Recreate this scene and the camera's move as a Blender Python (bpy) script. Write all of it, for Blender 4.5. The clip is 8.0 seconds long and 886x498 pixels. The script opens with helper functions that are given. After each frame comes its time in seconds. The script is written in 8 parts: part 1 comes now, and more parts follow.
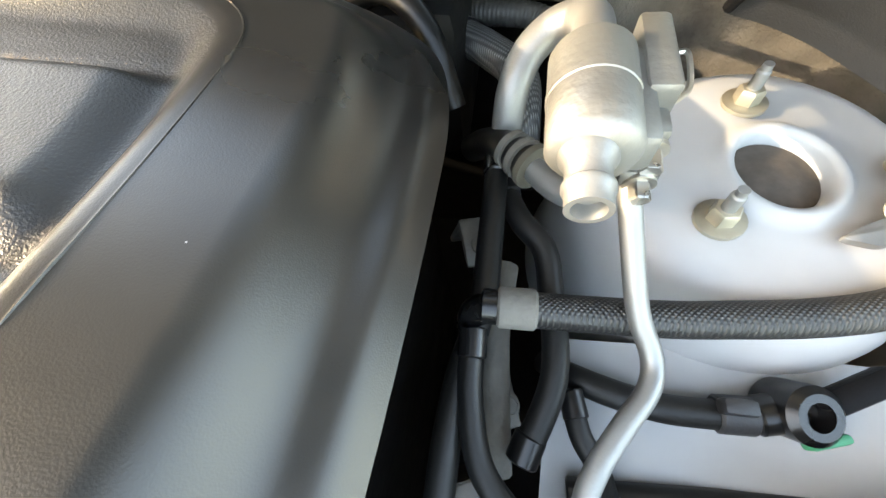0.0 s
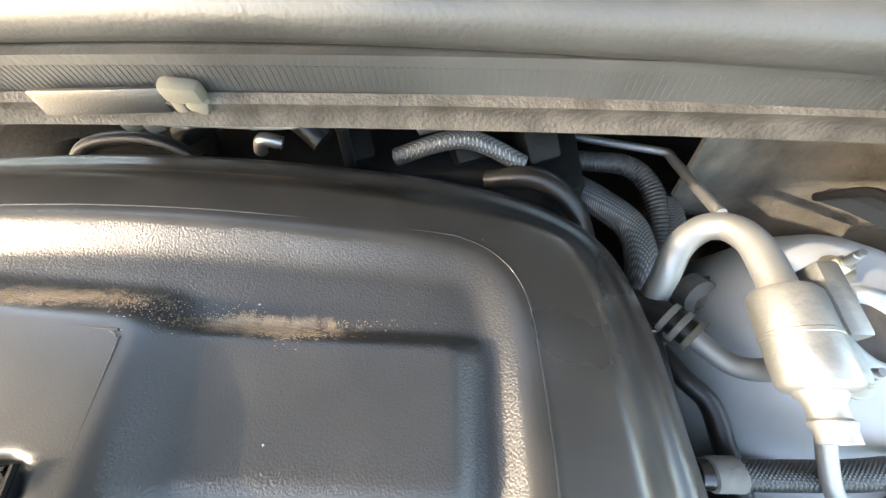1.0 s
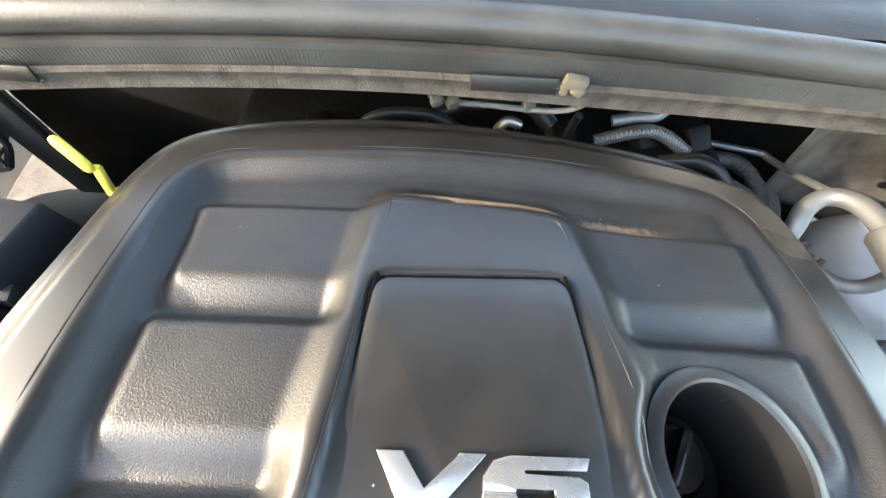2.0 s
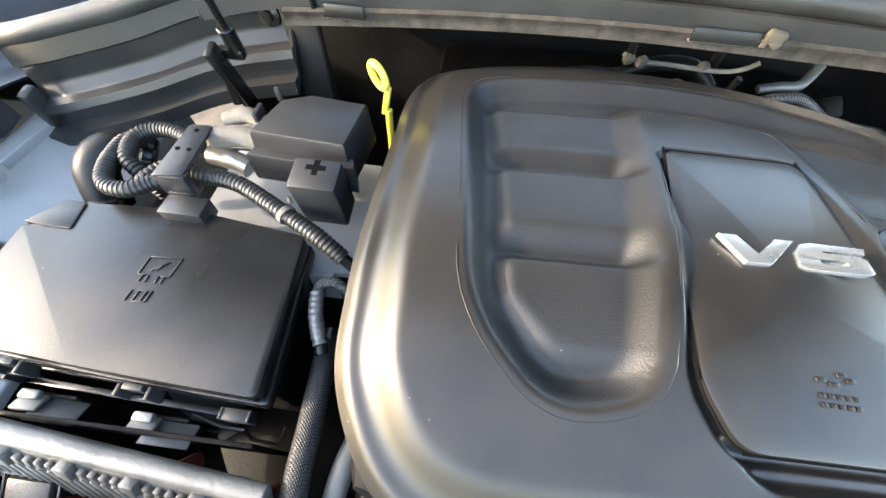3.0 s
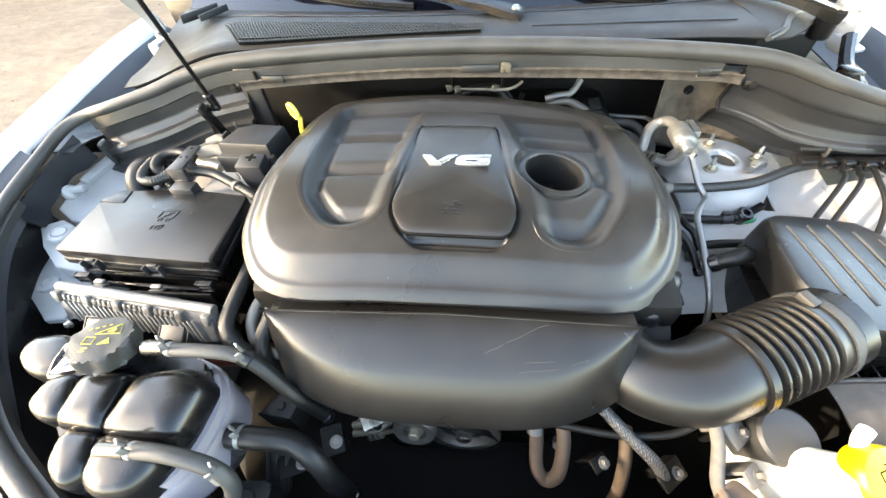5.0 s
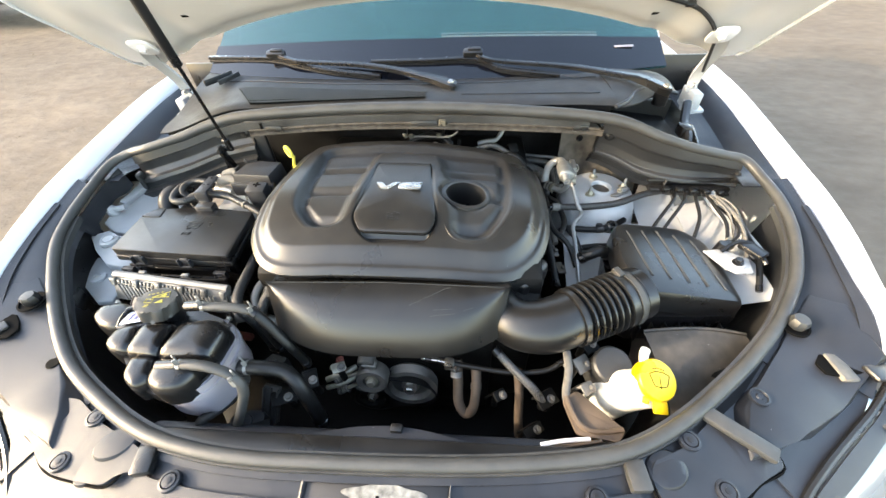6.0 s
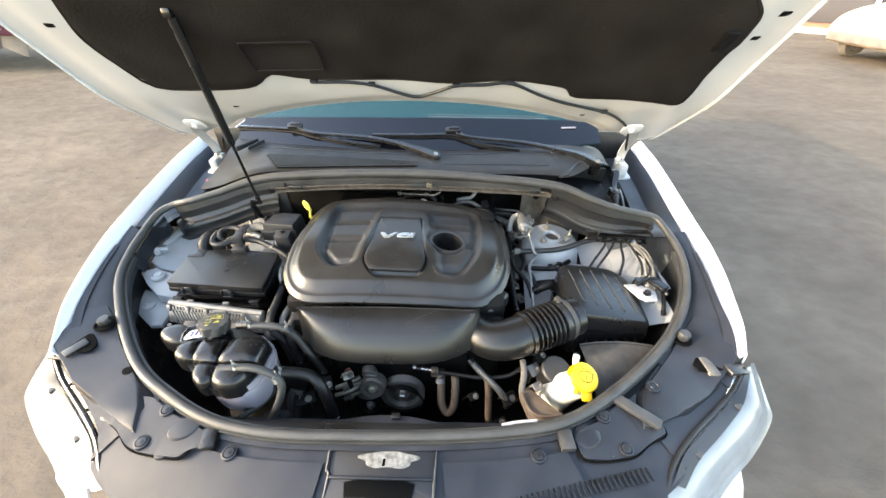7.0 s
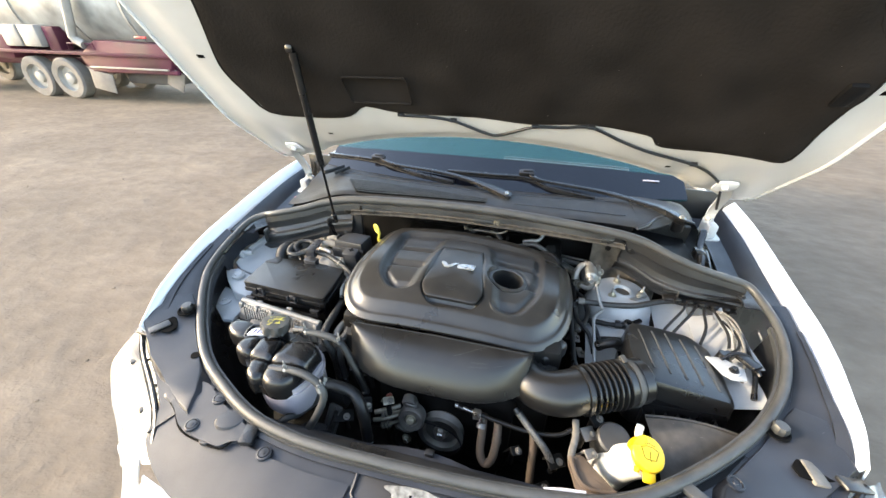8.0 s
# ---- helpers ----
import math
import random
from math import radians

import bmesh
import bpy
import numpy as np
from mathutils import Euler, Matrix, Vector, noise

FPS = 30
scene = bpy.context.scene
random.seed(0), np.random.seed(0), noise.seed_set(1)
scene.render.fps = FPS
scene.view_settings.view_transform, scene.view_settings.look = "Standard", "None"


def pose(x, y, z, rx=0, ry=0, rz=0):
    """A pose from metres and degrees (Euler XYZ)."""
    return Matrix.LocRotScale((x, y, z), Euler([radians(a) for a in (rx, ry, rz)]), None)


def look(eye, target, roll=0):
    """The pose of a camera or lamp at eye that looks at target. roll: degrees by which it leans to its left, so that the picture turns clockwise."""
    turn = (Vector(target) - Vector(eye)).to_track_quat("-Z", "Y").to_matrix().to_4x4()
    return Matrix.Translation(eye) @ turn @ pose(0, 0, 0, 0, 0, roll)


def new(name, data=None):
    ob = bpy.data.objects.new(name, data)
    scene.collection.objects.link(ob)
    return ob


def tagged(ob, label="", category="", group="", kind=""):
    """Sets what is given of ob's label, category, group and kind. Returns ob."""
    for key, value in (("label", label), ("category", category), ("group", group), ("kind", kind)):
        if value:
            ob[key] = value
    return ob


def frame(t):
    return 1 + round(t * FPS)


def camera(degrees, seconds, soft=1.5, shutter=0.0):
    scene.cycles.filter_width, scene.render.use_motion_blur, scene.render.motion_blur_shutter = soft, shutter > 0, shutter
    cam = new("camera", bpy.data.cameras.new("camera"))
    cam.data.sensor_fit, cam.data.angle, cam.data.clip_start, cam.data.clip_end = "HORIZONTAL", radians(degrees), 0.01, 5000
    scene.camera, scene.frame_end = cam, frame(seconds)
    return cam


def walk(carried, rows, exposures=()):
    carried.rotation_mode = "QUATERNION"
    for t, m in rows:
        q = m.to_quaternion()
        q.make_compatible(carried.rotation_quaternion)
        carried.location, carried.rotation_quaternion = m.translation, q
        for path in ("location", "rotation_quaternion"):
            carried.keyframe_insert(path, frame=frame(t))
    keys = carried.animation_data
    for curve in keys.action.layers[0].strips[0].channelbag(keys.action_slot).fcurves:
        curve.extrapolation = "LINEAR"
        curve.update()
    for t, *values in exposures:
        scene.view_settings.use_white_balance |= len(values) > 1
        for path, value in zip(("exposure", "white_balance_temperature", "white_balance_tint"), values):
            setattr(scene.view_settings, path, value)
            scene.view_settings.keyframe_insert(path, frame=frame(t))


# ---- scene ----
cam = camera(100.4, 8.0)
PATH = [
    (0, (0.352, 0.541, 1.178), (0.039, 1.387, -0.607), -13.9),
    (0.5, (0.308, 0.606, 1.214), (0.068, 1.581, -0.516), -10.7),
    (1, (0.204, 0.602, 1.275), (0.067, 1.564, -0.474), -6.8),
    (1.2, (0.155, 0.578, 1.292), (0.062, 1.54, -0.459), -3.7),
    (2.3, (-0.111, 0.444, 1.357), (-0.086, 1.486, -0.35), 4.6),
    (2.5, (-0.157, 0.411, 1.359), (-0.142, 1.475, -0.334), 4.8),
    (3, (-0.252, 0.315, 1.355), (-0.308, 1.391, -0.33), 4.2),
    (3.5, (-0.235, 0.216, 1.348), (-0.368, 1.375, -0.276), 3.1),
    (4, (-0.156, 0.152, 1.37), (-0.338, 1.37, -0.206), 0.4),
    (4.5, (-0.057, 0.093, 1.406), (-0.273, 1.36, -0.126), -2.2),
    (5, (0.02, 0.032, 1.466), (-0.174, 1.329, -0.044), -4.9),
    (5.2, (0.041, 0.005, 1.482), (-0.101, 1.311, -0.026), -3.8),
    (6.3, (0.157, -0.261, 1.664), (0.021, 1.23, 0.339), -2.5),
    (6.5, (0.162, -0.306, 1.709), (0.003, 1.219, 0.424), -2.9),
    (7, (0.134, -0.38, 1.774), (0.1, 1.19, 0.535), 0.2),
    (7.5, (0.116, -0.358, 1.77), (0.083, 1.227, 0.55), 2.4),
    (8, (0.141, -0.39, 1.74), (-0.246, 1.272, 0.697), 1.0),
]
walk(cam, [(t, look(eye, target, roll)) for t, eye, target, roll in PATH], exposures=[(0.0, 2.76, 9400, 10), (0.5, 2.80, 8400, 10), (1.2, 2.82, 7900, 10), (2.5, 2.12, 7350, 10), (3.5, 2.08, 7600, 10), (5.2, 2.46, 8250, 10), (6.5, 1.77, 8150, 10), (8.0, 1.79, 7750, 10)])

# ---- world, sun, exposure ----
world = bpy.data.worlds.new("sky")
scene.world = world
world.use_nodes = True
wn = world.node_tree.nodes
sky = wn.new("ShaderNodeTexSky")
sky.sky_type = "NISHITA"
sky.sun_disc = False
SUN_ELEV, SUN_AZ = 21.2, 258.0          # azimuth clockwise from +y, so the sun stands ahead of the car, at -x
sky.sun_elevation, sky.sun_rotation = radians(SUN_ELEV), radians(SUN_AZ)
sky.air_density, sky.dust_density, sky.ozone_density = 1.0, 1.2, 1.2
world.node_tree.links.new(sky.outputs[0], wn["Background"].inputs[0])
wn["Background"].inputs[1].default_value = 0.41
sun_way = Vector((math.sin(radians(SUN_AZ)) * math.cos(radians(SUN_ELEV)),
                  math.cos(radians(SUN_AZ)) * math.cos(radians(SUN_ELEV)), math.sin(radians(SUN_ELEV))))
sun = new("sun", bpy.data.lights.new("sun", "SUN"))
sun.data.energy, sun.data.angle, sun.data.color = 1.6, radians(0.6), (1.0, 0.93, 0.83)
sun.matrix_world = look(sun_way * 30, (0, 0, 0))


# ---- materials ----
def mat(name, col, rough=0.5, metal=0.0, grain=0.0, gscale=500.0, var=0.15, vscale=9.0, dust=0.0, coat=0.0,
        dustcol=(0.36, 0.31, 0.25), trans=0.0, rvar=0.12, spec=0.5, specks=0.0, smears=(), deep=0.001):
    m = bpy.data.materials.new(name)
    m.use_nodes = True
    t = m.node_tree
    n, l = t.nodes, t.links
    p = n["Principled BSDF"]
    p.inputs["Metallic"].default_value = metal
    p.inputs["Coat Weight"].default_value = coat
    p.inputs["Coat Roughness"].default_value = 0.06
    p.inputs["Transmission Weight"].default_value = trans
    p.inputs["Specular IOR Level"].default_value = spec
    co = n.new("ShaderNodeTexCoord")
    big = n.new("ShaderNodeTexNoise")
    big.inputs["Scale"].default_value, big.inputs["Detail"].default_value = vscale, 6
    l.new(co.outputs["Object"], big.inputs["Vector"])
    fine = n.new("ShaderNodeTexNoise")
    fine.inputs["Scale"].default_value, fine.inputs["Detail"].default_value = gscale, 2
    l.new(co.outputs["Object"], fine.inputs["Vector"])
    ramp = n.new("ShaderNodeMapRange")
    ramp.inputs["From Min"].default_value, ramp.inputs["From Max"].default_value = 0.3, 0.7
    ramp.inputs["To Min"].default_value, ramp.inputs["To Max"].default_value = 1 - var, 1 + var
    l.new(big.outputs["Fac"], ramp.inputs["Value"])
    mul = n.new("ShaderNodeVectorMath")
    mul.operation = "SCALE"
    mul.inputs[0].default_value = col
    l.new(ramp.outputs[0], mul.inputs["Scale"])
    out = mul.outputs[0]
    if dust:
        spots = n.new("ShaderNodeTexNoise")
        spots.inputs["Scale"].default_value, spots.inputs["Detail"].default_value = vscale * 2.7, 9
        l.new(co.outputs["Object"], spots.inputs["Vector"])
        geo = n.new("ShaderNodeNewGeometry")
        sep = n.new("ShaderNodeSeparateXYZ")
        l.new(geo.outputs["Normal"], sep.inputs[0])
        up = n.new("ShaderNodeMapRange")
        up.inputs["From Min"].default_value, up.inputs["From Max"].default_value = 0.2, 1.0
        l.new(sep.outputs["Z"], up.inputs["Value"])
        sp = n.new("ShaderNodeMapRange")
        sp.inputs["From Min"].default_value, sp.inputs["From Max"].default_value = 0.35, 0.75
        sp.inputs["To Min"].default_value, sp.inputs["To Max"].default_value = dust * 0.35, dust
        l.new(spots.outputs["Fac"], sp.inputs["Value"])
        f = n.new("ShaderNodeMath")
        f.operation = "MULTIPLY"
        l.new(up.outputs[0], f.inputs[0]), l.new(sp.outputs[0], f.inputs[1])
        mix = n.new("ShaderNodeMix")
        mix.data_type = "RGBA"
        mix.inputs["B"].default_value = (*dustcol, 1)
        l.new(f.outputs[0], mix.inputs["Factor"]), l.new(out, mix.inputs["A"])
        out = mix.outputs["Result"]
    def blend(out, fac, colour):
        mx = n.new("ShaderNodeMix")
        mx.data_type = "RGBA"
        mx.inputs["B"].default_value = (*colour, 1)
        l.new(fac, mx.inputs["Factor"]), l.new(out, mx.inputs["A"])
        return mx.outputs["Result"]
    for cx, cy, rx, ry in smears:       # tan sand smears of an uneven oval shape
        mp = n.new("ShaderNodeMapping")
        mp.inputs["Location"].default_value = (-cx / rx, -cy / ry, 0)
        mp.inputs["Scale"].default_value = (1 / rx, 1 / ry, 0)
        l.new(co.outputs["Object"], mp.inputs["Vector"])
        ln = n.new("ShaderNodeVectorMath")
        ln.operation = "LENGTH"
        l.new(mp.outputs[0], ln.inputs[0])
        rag = n.new("ShaderNodeTexNoise")
        rag.inputs["Scale"].default_value, rag.inputs["Detail"].default_value = 160, 8
        l.new(co.outputs["Object"], rag.inputs["Vector"])
        add = n.new("ShaderNodeMath")
        add.operation = "MULTIPLY_ADD"
        add.inputs[1].default_value = 1.7
        l.new(rag.outputs["Fac"], add.inputs[0]), l.new(ln.outputs["Value"], add.inputs[2])
        fr = n.new("ShaderNodeMapRange")
        fr.inputs["From Min"].default_value, fr.inputs["From Max"].default_value = 1.75, 1.05
        fr.inputs["To Min"].default_value, fr.inputs["To Max"].default_value = 0.0, 0.85
        l.new(add.outputs[0], fr.inputs["Value"])
        out = blend(out, fr.outputs[0], (0.27, 0.185, 0.115))
    if specks:          # sparse pale lint and grit
        vo = n.new("ShaderNodeTexVoronoi")
        vo.inputs["Scale"].default_value = 75
        l.new(co.outputs["Object"], vo.inputs["Vector"])
        sc = n.new("ShaderNodeSeparateColor")
        l.new(vo.outputs["Color"], sc.inputs[0])
        size = n.new("ShaderNodeMapRange")
        size.inputs["From Min"].default_value, size.inputs["From Max"].default_value = 1 - specks, 1.0
        size.inputs["To Min"].default_value, size.inputs["To Max"].default_value = 0.0, 0.05
        l.new(sc.outputs[0], size.inputs["Value"])
        less = n.new("ShaderNodeMath")
        less.operation = "LESS_THAN"
        l.new(vo.outputs["Distance"], less.inputs[0]), l.new(size.outputs[0], less.inputs[1])
        out = blend(out, less.outputs[0], (0.30, 0.29, 0.27))
    l.new(out, p.inputs["Base Color"])
    rr = n.new("ShaderNodeMapRange")
    rr.inputs["From Min"].default_value, rr.inputs["From Max"].default_value = 0.3, 0.7
    rr.inputs["To Min"].default_value, rr.inputs["To Max"].default_value = max(0.02, rough - rvar), min(1, rough + rvar)
    l.new(big.outputs["Fac"], rr.inputs["Value"])
    l.new(rr.outputs[0], p.inputs["Roughness"])
    if grain:
        b = n.new("ShaderNodeBump")
        b.inputs["Strength"].default_value, b.inputs["Distance"].default_value = min(1.0, grain), deep
        l.new(fine.outputs["Fac"], b.inputs["Height"])
        l.new(b.outputs[0], p.inputs["Normal"])
    return m


def weave(name, a, b, scale, rough=0.5, metal=0.0, depth=0.6):
    """Braided sleeve: two crossing sets of strands."""
    m = mat(name, a, rough, metal)
    n, l = m.node_tree.nodes, m.node_tree.links
    p = n["Principled BSDF"]
    co = n.new("ShaderNodeTexCoord")
    ws = []
    for turn in (38, -38):
        mp = n.new("ShaderNodeMapping")
        mp.inputs["Rotation"].default_value = (0, radians(turn), radians(turn))
        l.new(co.outputs["Object"], mp.inputs["Vector"])
        w = n.new("ShaderNodeTexWave")
        w.inputs["Scale"].default_value, w.inputs["Distortion"].default_value = scale, 0.3
        l.new(mp.outputs[0], w.inputs["Vector"])
        ws.append(w)
    mx = n.new("ShaderNodeMath")
    mx.operation = "MULTIPLY"
    l.new(ws[0].outputs["Fac"], mx.inputs[0]), l.new(ws[1].outputs["Fac"], mx.inputs[1])
    mix = n.new("ShaderNodeMix")
    mix.data_type = "RGBA"
    mix.inputs["A"].default_value, mix.inputs["B"].default_value = (*a, 1), (*b, 1)
    l.new(mx.outputs[0], mix.inputs["Factor"])
    l.new(mix.outputs["Result"], p.inputs["Base Color"])
    bp = n.new("ShaderNodeBump")
    bp.inputs["Strength"].default_value, bp.inputs["Distance"].default_value = depth, 0.001
    l.new(mx.outputs[0], bp.inputs["Height"])
    l.new(bp.outputs[0], p.inputs["Normal"])
    return m


SMEARS = ((-0.005, 0.663, 0.062, 0.009), (0.106, 0.6545, 0.046, 0.0085), (0.0, 0.760, 0.16, 0.004))
M_COVER = mat("moulded_black_plastic", (0.011, 0.011, 0.0112), 0.33, grain=0.10, gscale=1500, var=0.16, dust=0.052, rvar=0.06, specks=0.22, smears=SMEARS)
M_DUCT = mat("satin_black_duct_plastic", (0.007, 0.007, 0.0072), 0.30, grain=0.08, gscale=1200, var=0.2, dust=0.02, rvar=0.05, specks=0.2)
M_PEBBLE = mat("pebbled_black_plastic", (0.012, 0.012, 0.0122), 0.42, grain=0.36, gscale=900, var=0.16, dust=0.045, rvar=0.05, specks=0.35, smears=SMEARS, deep=0.0011)
M_PLASTIC = mat("black_plastic", (0.0075, 0.0075, 0.008), 0.34, grain=0.16, gscale=900, dust=0.022, specks=0.25)
M_GLOSS = mat("smooth_black_plastic", (0.005, 0.005, 0.0055), 0.27, grain=0.05, dust=0.014, rvar=0.06)
# grey plastic with the sky's blue reflection tinted into its base
M_TRIM = mat("dusty_sky_tinted_plastic", (0.0105, 0.0125, 0.0175), 0.40, grain=0.30, gscale=1200, var=0.4, vscale=9, dust=0.028, specks=0.25)
M_RUBBER = mat("weathered_rubber", (0.028, 0.029, 0.029), 0.50, grain=0.3, gscale=300, var=0.25, vscale=14, dust=0.10)
M_HOSE = mat("rubber_hose", (0.0065, 0.0065, 0.0065), 0.42, grain=0.2, gscale=350, dust=0.015, spec=0.35)
M_FELT = mat("sound_felt", (0.040, 0.036, 0.032), 0.95, grain=1.0, gscale=420, var=0.5, vscale=60, dust=0.12, spec=0.15, specks=0.5)
# paler than M_FELT: bright light on the flap is put into the colour
M_FLAP = mat("lightened_felt_sheet", (0.085, 0.076, 0.064), 0.95, grain=1.0, gscale=420, var=0.45, vscale=30, dust=0.15, spec=0.15, specks=0.4)
M_GRIME = mat("brown_grime", (0.060, 0.047, 0.038), 0.7, grain=0.6, gscale=150, var=0.35, vscale=60, dust=0.1, spec=0.3)
M_PAD = mat("hood_felt", (0.014, 0.012, 0.011), 0.95, grain=1.0, gscale=160, var=0.4, vscale=7, spec=0.12, specks=0.3)
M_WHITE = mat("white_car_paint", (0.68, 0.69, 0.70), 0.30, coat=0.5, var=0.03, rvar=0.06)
# white of the hood's underside, toned below M_WHITE to hold its shade
M_HOODIN = mat("shaded_white_hood_paint", (0.50, 0.50, 0.495), 0.40, var=0.06, vscale=10, dust=0.10)
# bay's white paint, about half the body's value: its shade is in the colour
M_INNER = mat("shaded_white_inner_paint", (0.35, 0.36, 0.365), 0.42, var=0.12, vscale=14, dust=0.18)
M_ALU = mat("cast_aluminium", (0.23, 0.23, 0.22), 0.55, metal=0.8, grain=0.4, gscale=250, var=0.18, vscale=25)
M_PIPE = mat("drawn_aluminium", (0.26, 0.26, 0.255), 0.52, metal=0.75, grain=0.15, var=0.08, vscale=20)
M_STEEL = mat("zinc_steel", (0.50, 0.48, 0.44), 0.35, metal=0.9, var=0.25, vscale=60)
# black plastic, and the black of shaded sheets on cowl and apron
M_MATTE = mat("matt_black_plastic_and_shade", (0.005, 0.005, 0.0055), 0.45, grain=0.2, gscale=700, spec=0.1)
M_ECU = mat("grey_cast_case", (0.19, 0.187, 0.18), 0.5, metal=0.6, grain=0.5, gscale=250, var=0.25, vscale=25, dust=0.12)
M_BRASS = mat("yellow_zinc_steel", (0.36, 0.33, 0.26), 0.45, metal=0.7, var=0.3, vscale=40)
# near black without dust: grime, and the deep bay's shade, in one colour
M_DARK = mat("grimy_shaded_engine_metal", (0.007, 0.0068, 0.0065), 0.6, metal=0.2, grain=0.6, gscale=120, var=0.4, vscale=15, spec=0.2)
M_CASTING = mat("dull_engine_casting", (0.17, 0.16, 0.145), 0.55, metal=0.6, grain=0.6, gscale=160, var=0.35, vscale=18, dust=0.15)
M_YELLOW = mat("yellow_plastic", (0.85, 0.55, 0.02), 0.35, var=0.04)
M_DIP = mat("pale_yellow_plastic", (0.83, 0.68, 0.10), 0.4, var=0.05)
M_MILK = mat("milky_white_plastic", (0.80, 0.78, 0.70), 0.35, var=0.05)
M_TANK = mat("violet_white_plastic", (0.24, 0.225, 0.25), 0.35, var=0.08)
M_CREAM = mat("dried_cream_sealant", (0.085, 0.074, 0.054), 0.8, grain=0.8, gscale=120)
M_RED = mat("red_plastic", (0.55, 0.03, 0.03), 0.4)
M_BLUE = mat("blue_plastic", (0.03, 0.12, 0.42), 0.4)
M_GREEN = mat("green_plastic", (0.02, 0.25, 0.13), 0.4)
M_RUST = mat("rusty_red_connector", (0.20, 0.05, 0.035), 0.6, var=0.4, vscale=50)
M_BADGE = mat("satin_silver_badge", (0.44, 0.45, 0.455), 0.33, metal=0.75, var=0.04)
M_INK = mat("yellow_print", (0.42, 0.35, 0.06), 0.6, var=0.1)
# for print, and for flat patches that stand in for shade in holes
M_INKSHADE = mat("black_print_and_hole_shade", (0.003, 0.003, 0.003), 0.7, spec=0.05)
M_LABEL = mat("white_label", (0.72, 0.72, 0.78), 0.5, var=0.03)
M_LABELINK = mat("blue_grey_print", (0.10, 0.10, 0.22), 0.6)
M_CAP = mat("grey_black_cap", (0.030, 0.0295, 0.028), 0.5, grain=0.4, gscale=500, dust=0.08)
M_SCOOP = mat("sand_dusted_plastic", (0.020, 0.019, 0.018), 0.55, grain=0.3, gscale=700, var=0.35, vscale=12, dust=0.24, specks=0.3)
M_CONN = mat("grey_connector_plastic", (0.018, 0.0185, 0.021), 0.45, grain=0.2, dust=0.03, specks=0.2)
M_CORNER = mat("dust_streaked_plastic", (0.013, 0.0135, 0.0145), 0.40, grain=0.25, gscale=900, var=0.25, vscale=7, dust=0.075, specks=0.2)
M_CONDUIT = mat("dusty_conduit_plastic", (0.010, 0.010, 0.010), 0.45, grain=0.15, dust=0.05, specks=0.2)
M_DUST = mat("sand_dust", (0.29, 0.20, 0.125), 0.95, grain=1.0, gscale=300, var=0.25, vscale=60, spec=0.1)
M_TAPE = mat("grey_cloth_tape", (0.13, 0.12, 0.105), 0.8, grain=0.6, gscale=300, var=0.3, vscale=60)
M_BARE = mat("bare_worn_metal", (0.22, 0.215, 0.195), 0.65, metal=0.3, grain=1.0, gscale=180, var=0.6, vscale=90, dust=0.12)
M_TAN = mat("tan_rubber_hose", (0.105, 0.074, 0.052), 0.6, var=0.25, vscale=30)
M_BRAID = weave("black_braided_sleeve", (0.008, 0.008, 0.0085), (0.042, 0.040, 0.037), 190, 0.42)
M_FOIL = weave("silver_heat_sleeve", (0.07, 0.07, 0.068), (0.26, 0.26, 0.25), 150, 0.45, 0.5)
M_SAND = mat("packed_sand_ground", (0.138, 0.110, 0.084), 0.95, var=0.18, vscale=0.5, spec=0.12)


def sandy(m):
    """Ripples, clods and darker crust patches on the packed sand."""
    n, l = m.node_tree.nodes, m.node_tree.links
    p = n["Principled BSDF"]
    co = n.new("ShaderNodeTexCoord")
    last = None
    for scale, deep, detail, stretch in ((1.1, 0.075, 8, 1.7), (6.0, 0.024, 9, 1.4), (45.0, 0.0040, 5, 1.0), (240.0, 0.0004, 2, 1.0)):
        mp = n.new("ShaderNodeMapping")
        mp.inputs["Rotation"].default_value = (0, 0, radians(-24))
        mp.inputs["Scale"].default_value = (1.0, stretch, 1.0)
        l.new(co.outputs["Object"], mp.inputs["Vector"])
        t = n.new("ShaderNodeTexNoise")
        t.inputs["Scale"].default_value, t.inputs["Detail"].default_value = scale, detail
        l.new(mp.outputs[0], t.inputs["Vector"])
        b = n.new("ShaderNodeBump")
        b.inputs["Strength"].default_value, b.inputs["Distance"].default_value = 0.8, deep
        l.new(t.outputs["Fac"], b.inputs["Height"])
        if last:
            l.new(last.outputs[0], b.inputs["Normal"])
        last = b
        if scale in (1.1, 6.0):
            r = n.new("ShaderNodeMapRange")
            r.inputs["From Min"].default_value, r.inputs["From Max"].default_value = 0.3, 0.7
            r.inputs["To Min"].default_value, r.inputs["To Max"].default_value = 0.86, 1.10
            l.new(t.outputs["Fac"], r.inputs["Value"])
            v = n.new("ShaderNodeVectorMath")
            v.operation = "SCALE"
            l.new(p.inputs["Base Color"].links[0].from_socket, v.inputs[0])
            l.new(r.outputs[0], v.inputs["Scale"])
            l.new(v.outputs[0], p.inputs["Base Color"])
    l.new(last.outputs[0], p.inputs["Normal"])


sandy(M_SAND)
M_MAROON = mat("dusty_maroon_paint", (0.062, 0.012, 0.026), 0.65, var=0.4, vscale=1.5, dust=0.12, spec=0.25)
M_TYRE = mat("dusty_tyre_rubber", (0.15, 0.135, 0.122), 0.85, var=0.25, vscale=5, dust=0.2)
M_RIM = mat("dusty_white_rim", (0.26, 0.245, 0.225), 0.6, var=0.2, vscale=4)
M_TANKER = mat("weathered_white_tank", (0.27, 0.265, 0.25), 0.5, var=0.5, vscale=1.6)
